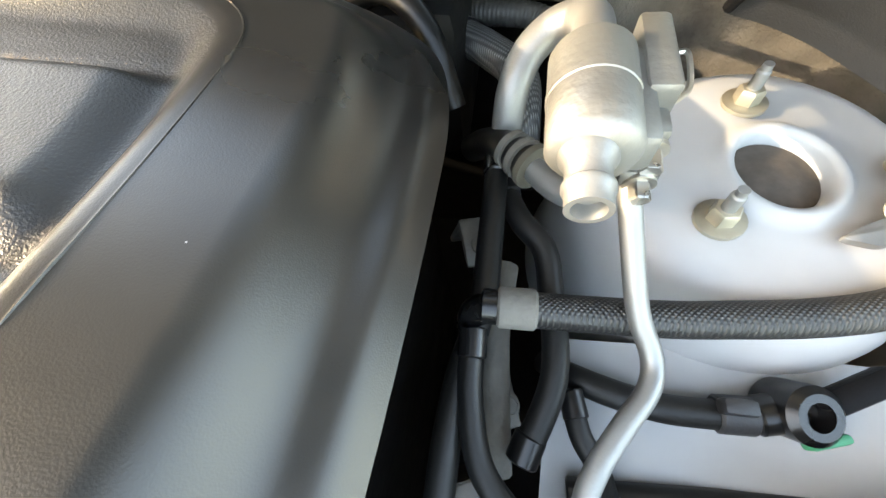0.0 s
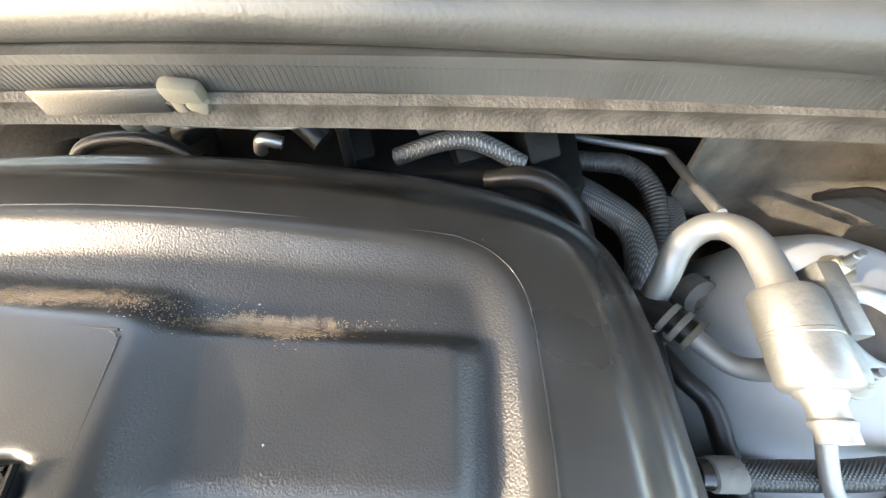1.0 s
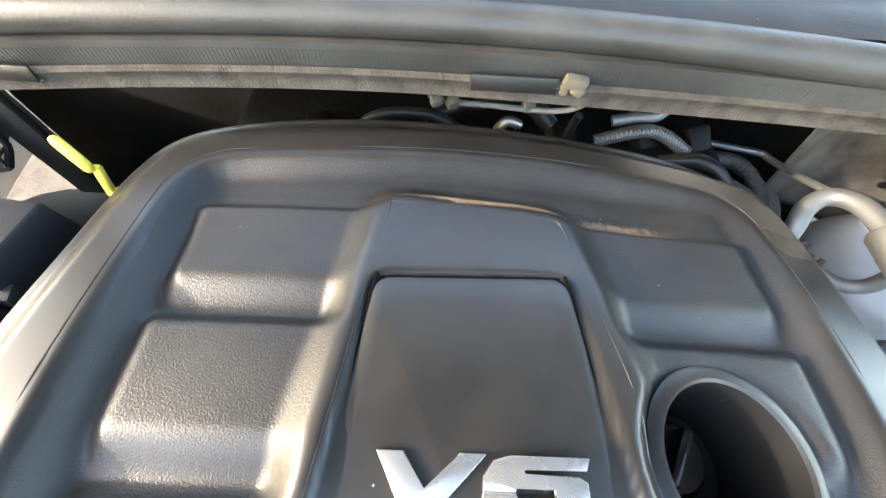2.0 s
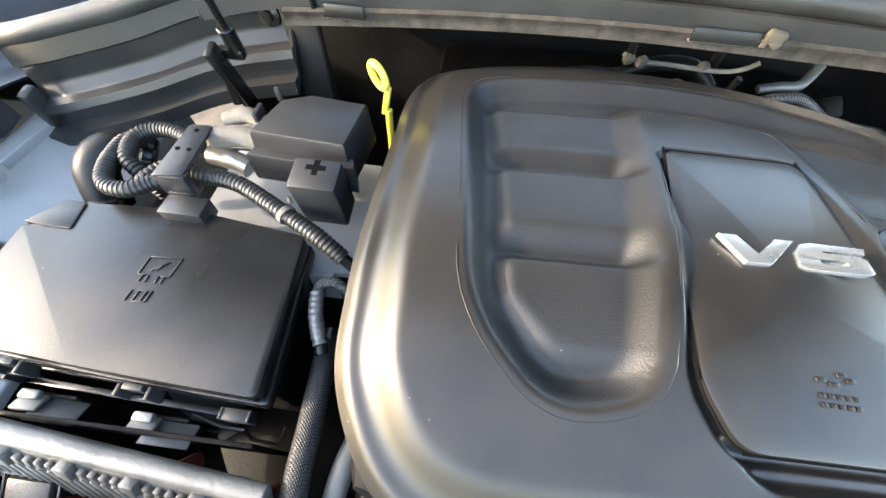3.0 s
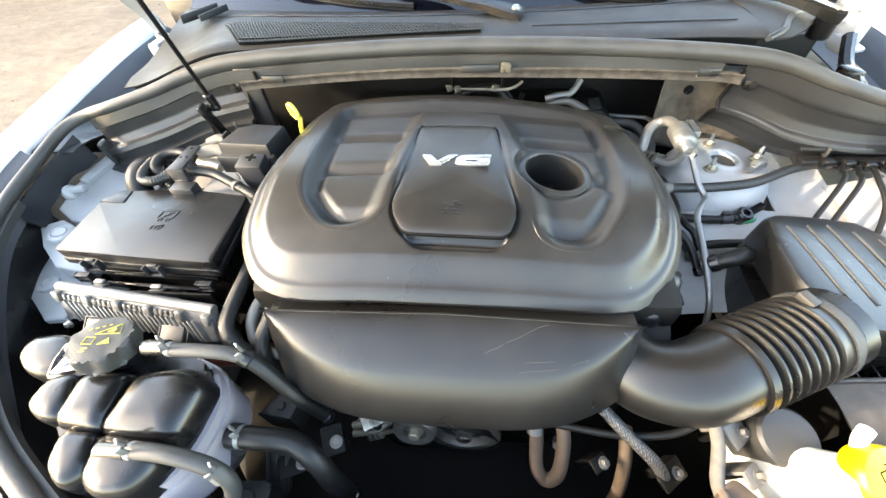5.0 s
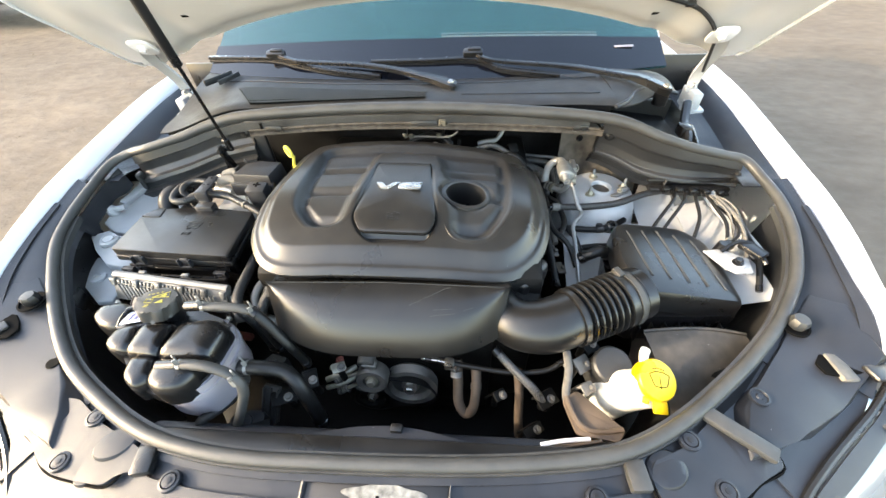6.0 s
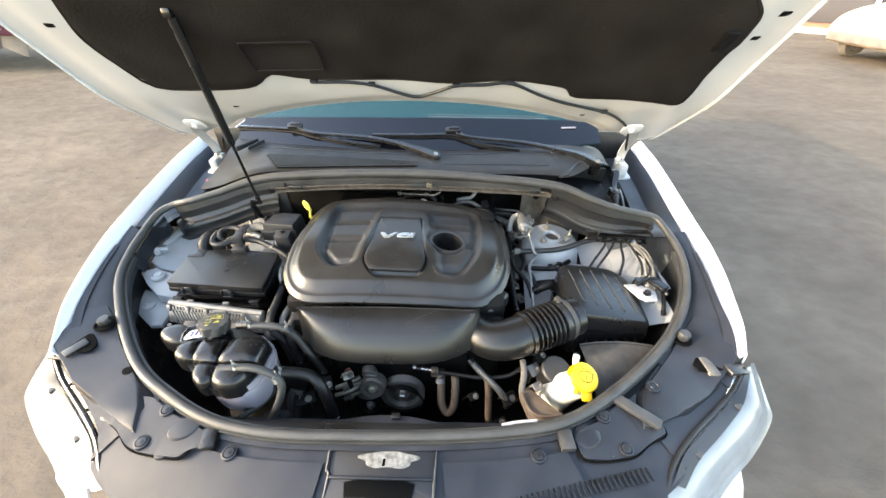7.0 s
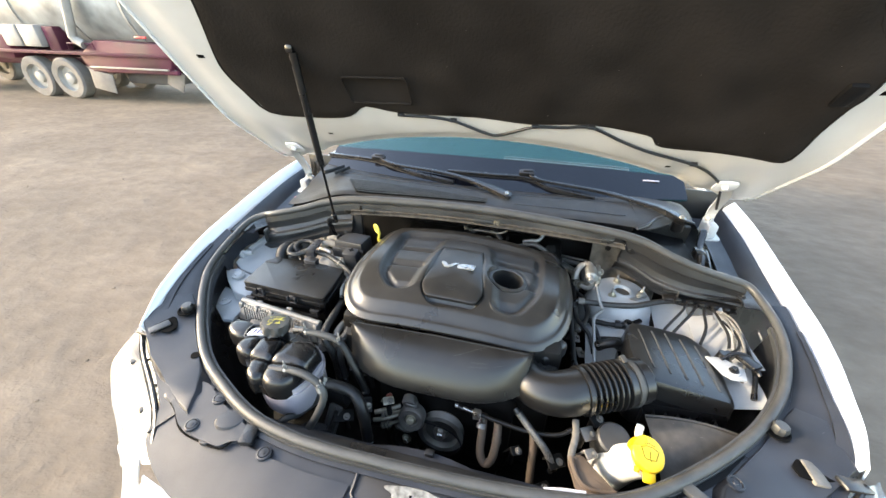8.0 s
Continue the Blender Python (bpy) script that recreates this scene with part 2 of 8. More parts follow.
M_WALL = mat("white_stucco", (0.74, 0.73, 0.71), 0.85, grain=0.6, gscale=40, var=0.05)
M_PLINTH = mat("dark_plinth_paint", (0.045, 0.045, 0.05), 0.7, var=0.15)
M_BRICKRED = mat("orange_paving", (0.40, 0.16, 0.08), 0.85, var=0.15, vscale=3)
M_BEIGE = mat("dusty_beige_paint", (0.50, 0.39, 0.26), 0.5, var=0.08, coat=0.2)
M_PANE = mat("dark_window_pane", (0.10, 0.12, 0.13), 0.1, rvar=0.03)
M_CLEAR = mat("hazed_lens_plastic", (0.36, 0.385, 0.40), 0.16, trans=0.55, rvar=0.05, var=0.12, vscale=12, dust=0.10, dustcol=(0.40, 0.38, 0.35))
M_CHROME = mat("bright_reflector", (0.26, 0.27, 0.285), 0.30, metal=0.85, var=0.5, vscale=16)
M_GLASS = mat("tinted_windscreen", (0.02, 0.085, 0.10), 0.04, rvar=0.02, trans=0.6, var=0.05, spec=0.35)
M_COWL = mat("dull_cowl_plastic", (0.014, 0.0145, 0.016), 0.55, grain=0.3, gscale=900, var=0.3, vscale=8, dust=0.07, spec=0.3, specks=0.2)
M_FRIT = mat("black_glass_border", (0.003, 0.0035, 0.006), 0.08, rvar=0.03, spec=0.5)
M_CABIN = mat("dark_cabin_cloth", (0.03, 0.03, 0.032), 0.8)


# ---- mesh helpers ----
def part(name, bm, material, parent, label="", sharp=38, kind=""):
    """Links a bmesh, or several joined, as one mesh object under a thing or a part."""
    if isinstance(bm, (list, tuple)):
        first = bm[0]
        for other in bm[1:]:
            tmp = bpy.data.meshes.new("tmp")
            other.to_mesh(tmp)
            first.from_mesh(tmp)
            bpy.data.meshes.remove(tmp)
            other.free()
        bm = first
    bmesh.ops.recalc_face_normals(bm, faces=bm.faces[:])
    me = bpy.data.meshes.new(name)
    bm.to_mesh(me)
    bm.free()
    for m in (material if isinstance(material, (list, tuple)) else [material]):
        me.materials.append(m)
    me.shade_smooth()
    me.set_sharp_from_angle(angle=radians(sharp))
    ob = new(name, me)
    if parent is not None:
        ob.parent = parent
        if parent.type == "EMPTY":
            ob.matrix_parent_inverse = Matrix.Translation(-Vector(parent.location))
    if label or kind:
        tagged(ob, label=label, kind=kind)
    return ob


def thing(name, label, category, at=(0, 0, 0), group="", kind=""):
    ob = new(name)
    ob.empty_display_size = 0.02
    ob.location = at
    return tagged(ob, label, category, group, kind)


def solo(name, bm, material, label, category, sharp=38, group="", kind=""):
    ob = part(name, bm, material, None, sharp=sharp)
    return tagged(ob, label, category, group, kind)


def place(bm, m):
    bmesh.ops.transform(bm, matrix=m, verts=bm.verts[:])
    return bm


def rbox(c, s, r=0.003, m=None, seg=2):
    """A box of size s at c with rounded edges, turned by m about its centre."""
    bm = bmesh.new()
    bmesh.ops.create_cube(bm, size=1)
    for v in bm.verts:
        v.co = Vector((v.co.x * s[0], v.co.y * s[1], v.co.z * s[2]))
    if r:
        bmesh.ops.bevel(bm, geom=bm.edges[:], offset=min(r, 0.45 * min(s)), segments=seg, profile=0.5, affect="EDGES")
    return place(bm, Matrix.Translation(c) @ (m or Matrix()))


def turn(x=0, y=0, z=0):
    return Euler((radians(x), radians(y), radians(z))).to_matrix().to_4x4()


def aim(d):
    """Turns z to the way d."""
    return Vector(d).to_track_quat("Z", "Y").to_matrix().to_4x4()


def revolve(profile, c=(0, 0, 0), axis=(0, 0, 1), n=24, caps=True):
    """Spins (radius, height) points round an axis through c."""
    bm = bmesh.new()
    rings = []
    for r, h in profile:
        rings.append([bm.verts.new((r * math.cos(2 * math.pi * i / n), r * math.sin(2 * math.pi * i / n), h)) for i in range(n)]
                     if r > 1e-6 else [bm.verts.new((0, 0, h))])
    for a, b in zip(rings, rings[1:]):
        for i in range(n):
            q = [a[i % len(a)], a[(i + 1) % n % len(a)], b[(i + 1) % n % len(b)], b[i % len(b)]]
            q = list(dict.fromkeys(q))
            if len(q) > 2:
                bm.faces.new(q)
    for ring in (rings[0], rings[-1]):
        if caps and len(ring) > 1:
            bm.faces.new(ring)
    return place(bm, Matrix.Translation(c) @ aim(axis))


def cyl(p0, p1, r, r1=None, n=20, bev=0.12):
    p0, p1 = Vector(p0), Vector(p1)
    h = (p1 - p0).length
    r1 = r if r1 is None else r1
    b = min(bev * min(r, r1), h * 0.3)
    return revolve([(r - b, 0), (r, b), (r1, h - b), (r1 - b, h)], p0, p1 - p0, n)


def spline(pts, steps=6, closed=False):
    pts = [Vector(p) for p in pts]
    n = len(pts)
    out = []
    for i in range(n if closed else n - 1):
        p0 = pts[i - 1] if closed or i else pts[0]
        p1, p2 = pts[i], pts[(i + 1) % n]
        p3 = pts[(i + 2) % n] if closed else pts[min(i + 2, n - 1)]
        for k in range(steps):
            t = k / steps
            out.append(0.5 * ((2 * p1) + (p2 - p0) * t + (2 * p0 - 5 * p1 + 4 * p2 - p3) * t * t + (3 * p1 - p0 - 3 * p2 + p3) * t ** 3))
    if not closed:
        out.append(pts[-1])
    return out


def along(pts, n):
    """n points at even steps on a polyline."""
    acc = [0.0]
    for a, b in zip(pts, pts[1:]):
        acc.append(acc[-1] + (b - a).length)
    out, j = [], 0
    for i in range(n):
        s = acc[-1] * i / (n - 1)
        while j < len(pts) - 2 and acc[j + 1] < s:
            j += 1
        d = acc[j + 1] - acc[j]
        out.append(pts[j].lerp(pts[j + 1], (s - acc[j]) / d if d else 0))
    return out


def tube(pts, r, n=12, steps=6, closed=False, shape=None, caps=True, smooth=True):
    """A round or shaped hose along points. r: a number, or a function of arc length and place."""
    path = spline(pts, steps, closed) if smooth else [Vector(p) for p in pts]
    bm = bmesh.new()
    k = len(path)
    up, s, rings = Vector((0, 0, 1)), 0.0, []
    for i, p in enumerate(path):
        a = path[i - 1] if closed or i else p
        b = path[(i + 1) % k] if closed or i < k - 1 else p
        d = (b - a).normalized()
        side = d.cross(up)
        if side.length < 0.05:
            side = d.cross(Vector((0, 1, 0)))
        side.normalize()
        nrm = side.cross(d).normalized()
        if not shape:
            up = nrm
        if i:
            s += (p - path[i - 1]).length
        rad = r(s, p) if callable(r) else r
        ring = []
        for j in range(len(shape) if shape else n):
            if shape:
                u, w = shape[j]
            else:
                u, w = math.cos(2 * math.pi * j / n), math.sin(2 * math.pi * j / n)
            ring.append(bm.verts.new(p + side * (u * rad) + nrm * (w * rad)))
        rings.append(ring)
    m = len(rings[0])
    for i in range(k if closed else k - 1):
        a, b = rings[i], rings[(i + 1) % k]
        for j in range(m):
            bm.faces.new((a[j], a[(j + 1) % m], b[(j + 1) % m], b[j]))
    if caps and not closed:
        bm.faces.new(rings[0]), bm.faces.new(rings[-1])
    return bm


def ripple(r, deep, pitch):
    """Radius of a corrugated hose."""
    return lambda s, p: r + deep * (0.5 if math.sin(2 * math.pi * s / pitch) > 0 else -0.5)


def rounded(poly, r, seg=5):
    """A polygon with rounded corners; r: one radius, or one for each corner."""
    out, n = [], len(poly)
    for i in range(n):
        a, b, c = (Vector(poly[(i + k) % n]).to_2d() for k in (-1, 0, 1))
        u, v = (a - b), (c - b)
        rad = r[i] if isinstance(r, (list, tuple)) else r
        rad = min(rad, 0.45 * u.length, 0.45 * v.length)
        p, q = b + u.normalized() * rad, b + v.normalized() * rad
        for k in range(seg + 1):
            t = k / seg
            out.append((1 - t) ** 2 * p + 2 * t * (1 - t) * b + t * t * q)
    return out


def prism(poly, z0, z1, bev=0.002, m=None, seg=2, taper=0.0):
    """A flat outline raised from z0 to z1, with rounded upper and lower edges."""
    bm = bmesh.new()
    cx = sum(p[0] for p in poly) / len(poly)
    cy = sum(p[1] for p in poly) / len(poly)
    lo = [bm.verts.new((p[0] + (p[0] - cx) * taper, p[1] + (p[1] - cy) * taper, z0)) for p in poly]
    hi = [bm.verts.new((p[0], p[1], z1)) for p in poly]
    n = len(poly)
    top, bot = bm.faces.new(hi), bm.faces.new(lo[::-1])
    for i in range(n):
        bm.faces.new((lo[i], lo[(i + 1) % n], hi[(i + 1) % n], hi[i]))
    if bev:
        bmesh.ops.bevel(bm, geom=list({*top.edges, *bot.edges}), offset=bev, segments=seg, profile=0.5, affect="EDGES", clamp_overlap=True)
    return place(bm, m) if m else bm


def sheet(nu, nv, fn, thick=0.0, loop=False):
    """A surface fn(u, v) over 0..1, given thickness downwards."""
    bm = bmesh.new()
    vs = [[bm.verts.new(fn(i / (nu if loop else nu - 1), j / (nv - 1))) for j in range(nv)] for i in range(nu)]
    for i in range(nu if loop else nu - 1):
        for j in range(nv - 1):
            bm.faces.new((vs[i][j], vs[(i + 1) % nu][j], vs[(i + 1) % nu][j + 1], vs[i][j + 1]))
    if thick:
        bmesh.ops.recalc_face_normals(bm, faces=bm.faces[:])
        bmesh.ops.solidify(bm, geom=bm.faces[:], thickness=thick)
    return bm


def bolt(c, axis, r, h=None, flange=1.5, n=6):
    """A hexagonal head on a washer."""
    h = h or r * 1.1
    a = Vector(axis).normalized()
    c = Vector(c)
    return [revolve([(r * flange, 0), (r * flange, h * 0.25), (r * flange * 0.9, h * 0.3)], c, a, 20),
            revolve([(r, 0), (r, h * 0.85), (r * 0.85, h)], c + a * h * 0.28, a, n)]


def add_block(bm, m):
    """Adds a plain unit block, placed by m, to a bmesh."""
    vs = [bm.verts.new(m @ Vector((x, y, z))) for x in (-0.5, 0.5) for y in (-0.5, 0.5) for z in (-0.5, 0.5)]
    for q in ((0, 1, 3, 2), (4, 6, 7, 5), (0, 4, 5, 1), (2, 3, 7, 6), (0, 2, 6, 4), (1, 5, 7, 3)):
        bm.faces.new([vs[k] for k in q])


def add_grain(bm, c, sx, sy, sz):
    """Adds a small eight-sided grain to a bmesh."""
    c = Vector(c)
    v = [bm.verts.new(c + Vector(p)) for p in ((sx, 0, 0), (0, sy, 0), (-sx, 0, 0), (0, -sy, 0), (0, 0, sz), (0, 0, -sz))]
    for k in range(4):
        bm.faces.new((v[k], v[(k + 1) % 4], v[4]))
        bm.faces.new((v[(k + 1) % 4], v[k], v[5]))


def smooth(a, b, x):
    t = min(1.0, max(0.0, (x - a) / (b - a)))
    return t * t * (3 - 2 * t)


def inside(poly, x, y):
    """Signed distance to an outline, positive within."""
    best, odd, n = 1e9, False, len(poly)
    for i in range(n):
        x0, y0 = poly[i]
        x1, y1 = poly[(i + 1) % n]
        dx, dy = x1 - x0, y1 - y0
        t = max(0.0, min(1.0, ((x - x0) * dx + (y - y0) * dy) / (dx * dx + dy * dy + 1e-12)))
        best = min(best, (x - x0 - t * dx) ** 2 + (y - y0 - t * dy) ** 2)
        if (y0 > y) != (y1 > y) and x < x0 + (y - y0) / (dy or 1e-12) * dx:
            odd = not odd
    return math.sqrt(best) * (1 if odd else -1)


# ---- ground and surroundings ----
def ground_height(x, y):
    far = smooth(2.5, 6, math.hypot(x, y - 1.5))
    return (noise.noise((x * 0.5, y * 0.5, 0)) * 0.02 + noise.noise((x * 2.1, y * 2.1, 3)) * 0.008) * far * smooth(0.5, -2.5, x - 2) - 0.001


def ground_fn(u, v):
    sx = math.copysign(abs(2 * u - 1) ** 3, u - 0.5) * 900
    sy = math.copysign(abs(2 * v - 1) ** 3, v - 0.5) * 900
    return (sx, sy + 3, ground_height(sx, sy + 3) if abs(sx) < 40 and abs(sy) < 40 else 0)


solo("ground", sheet(260, 260, ground_fn), M_SAND, "bare packed sand yard with tyre tracks and small stones", "ground", kind="structure")
rnd = random.Random(4)
bits = bmesh.new()
for i in range(260):
    x, y, r = rnd.uniform(-9, -1.3), rnd.uniform(-0.5, 9), rnd.uniform(0.004, 0.013)
    b = bmesh.ops.create_icosphere(bits, subdivisions=1, radius=r)
    for v in b["verts"]:
        v.co = Vector((v.co.x * 1.3 + x, v.co.y + y, v.co.z * 0.6 + ground_height(x, y) + r * 0.2))
solo("gravel", bits, M_SAND, "loose pebbles and clods of dry sand on the ground", "gravel", kind="stuff")

# ---- hood seal: closed loop round the bay ----
SEAL_FRONT = [(0.849, 0.535, 1.06), (0.834, 0.443, 1.04), (0.789, 0.343, 1.02), (0.722, 0.256, 1.0), (0.646, 0.186, 0.99),
              (0.567, 0.125, 0.985), (0.482, 0.067, 0.985), (0.407, 0.028, 0.985), (0.341, 0.008, 0.985), (0.235, -0.006, 0.985),
              (0.13, -0.014, 0.985), (0.024, -0.018, 0.985), (-0.084, -0.02, 0.985), (-0.196, -0.02, 0.985), (-0.292, -0.012, 0.985),
              (-0.387, 0.009, 0.985), (-0.489, 0.053, 0.988), (-0.61, 0.125, 0.995), (-0.718, 0.236, 1.015), (-0.812, 0.369, 1.04),
              (-0.849, 0.473, 1.055)]
SEAL_REAR = [(-0.865, 0.581, 1.07), (-0.858, 0.662, 1.089), (-0.815, 0.695, 1.103), (-0.76, 0.694, 1.117), (-0.661, 0.723, 1.137), (-0.573, 0.752, 1.160),
             (-0.477, 0.767, 1.175), (-0.283, 0.777, 1.184), (-0.093, 0.781, 1.188), (0.092, 0.775, 1.188), (0.27, 0.757, 1.186),
             (0.442, 0.735, 1.180), (0.523, 0.718, 1.171), (0.601, 0.690, 1.149), (0.681, 0.677, 1.126), (0.765, 0.680, 1.104),
             (0.82, 0.673, 1.092), (0.842, 0.62, 1.075)]
SEAL = SEAL_FRONT + SEAL_REAR


def seal_radius(s, p):
    return 0.0112 + 0.0035 * smooth(0.66, 0.75, p.y) * smooth(0.75, 0.5, abs(p.x))


seal = thing("hood_seal", "weathered grey rubber seal running round the engine bay", "seal", (0, -0.02, 0.97))
part("bulb", tube(SEAL, seal_radius, 14, 8, closed=True), M_RUBBER, seal)
part("base_lip", tube(SEAL_FRONT, 0.0145, steps=8, shape=[(-0.9, -1.3), (1.15, -1.3), (1.15, -0.35), (-0.9, -0.35)]), M_RUBBER, seal)
REAR_MID = SEAL_REAR[5:12]
part("ribbed_skirt", tube([(x, y - 0.007 + 0.022 * smooth(0.15, 0.44, x), z - 0.027) for x, y, z in REAR_MID], 0.010, steps=14,
                          shape=[(-0.9, 1.4), (0.9, 1.4), (0.9, -0.8), (0.5, -1.0), (-0.9, -1.0)]), M_RUBBER, seal)
rib = bmesh.new()
for p in along(spline([(x, y - 0.0158 + 0.022 * smooth(0.15, 0.44, x), z - 0.026) for x, y, z in REAR_MID], 10), 300):
    add_block(rib, Matrix.Translation(p) @ Matrix.Diagonal((0.0020, 0.0009, 0.015, 1)))
part("rib", rib, M_RUBBER, seal, kind="stuff")

# ---- plastic panels between the seal and the body ----
OUTER = [(0.895, 0.535, 1.062), (0.885, 0.44, 1.05), (0.872, 0.34, 1.035), (0.862, 0.25, 1.02), (0.845, 0.185, 0.995), (0.80, 0.115, 0.962),
         (0.735, 0.045, 0.948), (0.66, -0.005, 0.948), (0.61, -0.075, 0.944), (0.46, -0.150, 0.936), (0.27, -0.180, 0.934), (0.09, -0.192, 0.934),
         (-0.09, -0.195, 0.934), (-0.28, -0.188, 0.934), (-0.46, -0.158, 0.936), (-0.595, -0.085, 0.944), (-0.625, -0.015, 0.957), (-0.70, 0.05, 0.968),
         (-0.785, 0.12, 0.99), (-0.848, 0.25, 1.03), (-0.882, 0.38, 1.052), (-0.908, 0.535, 1.07)]
NS = 241
seal_run = along(spline([SEAL_REAR[-1]] + SEAL_FRONT + [SEAL_REAR[0]], 10), NS)
out_run = along(spline([(0.90, 0.62, 1.075)] + OUTER + [(-0.915, 0.60, 1.078)], 10), NS)


def panel_fn(i0, i1, lift=0.0):
    def fn(u, v):
        k = i0 + u * (i1 - i0)
        i = min(int(k), NS - 2)
        a = seal_run[i].lerp(seal_run[i + 1], k - i)
        b = out_run[i].lerp(out_run[i + 1], k - i)
        a = a + (b - a).normalized() * 0.006 - Vector((0, 0, 0.014))
        p = a.lerp(b, v)
        return p + Vector((0, 0, 0.006 * math.sin(math.pi * v) * (1 - v) + lift))
    return fn


trim_mid = thing("radiator_cover_panel", "broad dusty grey plastic panel over the radiator support", "panel", (0, -0.06, 0.95))
part("shell", sheet(150, 14, panel_fn(64, 176, -0.0035), 0.003), M_TRIM, trim_mid)


def strip(i0, i1, v0, v1, lift, nu=80, nv=8):
    f = panel_fn(i0, i1, lift)
    return sheet(nu, nv, lambda u, v: f(u, v0 + (v1 - v0) * v), 0.003)


MID_R = min(range(NS), key=lambda i: abs(seal_run[i].x - 0.120))
MID_L = min(range(NS), key=lambda i: abs(seal_run[i].x + 0.112) + (seal_run[i].y > 0.1))
part("cover_plate", strip(84, MID_R, 0.24, 1.0, 0.0045), M_TRIM, trim_mid)
part("cover_plate", strip(MID_L, 156, 0.24, 1.0, 0.0045), M_TRIM, trim_mid)
part("rear_ledge", strip(80, 160, 0.02, 0.10, 0.003), M_TRIM, trim_mid)
for side, i0, i1, nm in ((1, 0, 65.3, "right"), (-1, 174.7, 240, "left")):
    t = thing("fender_apron", "dusty grey plastic apron beside the white fender", "panel", (side * 0.83, 0.3, 1.03), group="fender aprons")
    part("shell", sheet(90, 12, panel_fn(i0, i1), 0.003), M_TRIM, t)
    a, b = (8, 44) if side > 0 else (196, 232)
    part("outer_flange", strip(a, b, 0.80, 1.02, 0.004), M_TRIM, t)
    part("inner_rib", strip(a - 6, b + 6, 0.03, 0.12, 0.003), M_TRIM, t)
    part("corner_tab", rbox((side * 0.838, 0.160, 0.990), (0.060, 0.030, 0.010), 0.004, turn(0, side * 12, side * 12)), M_PLASTIC, t)


# ---- fenders, headlights, nose ----
def fender(side):
    inner = [(0.845, 0.185, 1.0), (0.862, 0.25, 1.025), (0.873, 0.34, 1.042), (0.888, 0.44, 1.056), (0.90, 0.535, 1.068), (0.908, 0.66, 1.080), (0.925, 0.85, 1.095), (0.945, 1.05, 1.105), (0.955, 1.25, 1.11)]
    if side < 0:
        inner = [(0.82, 0.15, 1.0), (0.850, 0.25, 1.035), (0.870, 0.34, 1.05), (0.892, 0.44, 1.063), (0.910, 0.535, 1.075), (0.927, 0.66, 1.085), (0.950, 0.85, 1.098), (0.972, 1.05, 1.108), (0.985, 1.25, 1.112)]
    run = along(spline(inner, 8), 80)
    # section from the inner flange over the crest and down the flank: (outward, up)
    sec = [(0.0, -0.024), (0.002, -0.014), (0.010, -0.002), (0.020, 0.010), (0.028, 0.017), (0.034, 0.019), (0.040, 0.013), (0.052, -0.02), (0.072, -0.09), (0.075, -0.18), (0.07, -0.30), (0.06, -0.45)]

    def fn(u, v):
        k = u * 79
        i = min(int(k), 78)
        p = run[i].lerp(run[i + 1], k - i)
        q = v * (len(sec) - 1)
        j = min(int(q), len(sec) - 2)
        a, b = sec[j], sec[j + 1]
        w = q - j
        s = 1 - 0.45 * smooth(0.25, 0.0, u)
        return ((p.x + (a[0] + (b[0] - a[0]) * w) * s) * side, p.y, p.z + a[1] + (b[1] - a[1]) * w)
    return sheet(80, 31, fn, 0.004), run


body = thing("car_body", "white painted car with its hood open, parked on sand", "car", (0, 2.0, 0))
for side in (1, -1):
    bm, run = fender(side)
    part("fender", bm, M_WHITE, body)
    # gutter panel between apron and cowl, behind the bay
    edge = [p for p in run if p.y > 0.60]

    def gut(u, v, edge=edge, side=side):
        p = edge[min(int(u * (len(edge) - 1)), len(edge) - 1)]
        w = 0.10 * (1 - v)
        return ((p.x - w - 0.002) * side, p.y, p.z - 0.018 - 0.05 * smooth(0.0, 0.5, 1 - v) * smooth(0.62, 0.8, p.y))
    part("gutter", sheet(40, 8, gut, 0.003), M_TRIM if side < 0 else M_TRIM, body, "grey plastic gutter strip")


def lamp_fn(side):
    top = [(0.860, 0.165, 0.988), (0.80, 0.105, 0.965), (0.745, 0.065, 0.957), (0.675, 0.015, 0.955), (0.62, -0.03, 0.95), (0.57, -0.10, 0.93)]
    out = [(0.925, 0.205, 0.955), (0.912, 0.107, 0.93), (0.917, 0.08, 0.9), (0.851, 0.015, 0.87), (0.777, -0.037, 0.86), (0.68, -0.111, 0.855)]
    a, b = along(spline(top, 8), 40), along(spline(out, 8), 40)

    def fn(u, v):
        k = u * 39
        i = min(int(k), 38)
        p, q = a[i].lerp(a[i + 1], k - i), b[i].lerp(b[i + 1], k - i)
        r = p.lerp(q, v)
        n = Vector((0.55, -0.45, 0.75))
        r = r + n * (0.016 * math.sin(math.pi * min(1, v * 1.1)) * (0.4 + 0.6 * math.sin(math.pi * u)))
        return (r.x * side, r.y, r.z)
    return fn


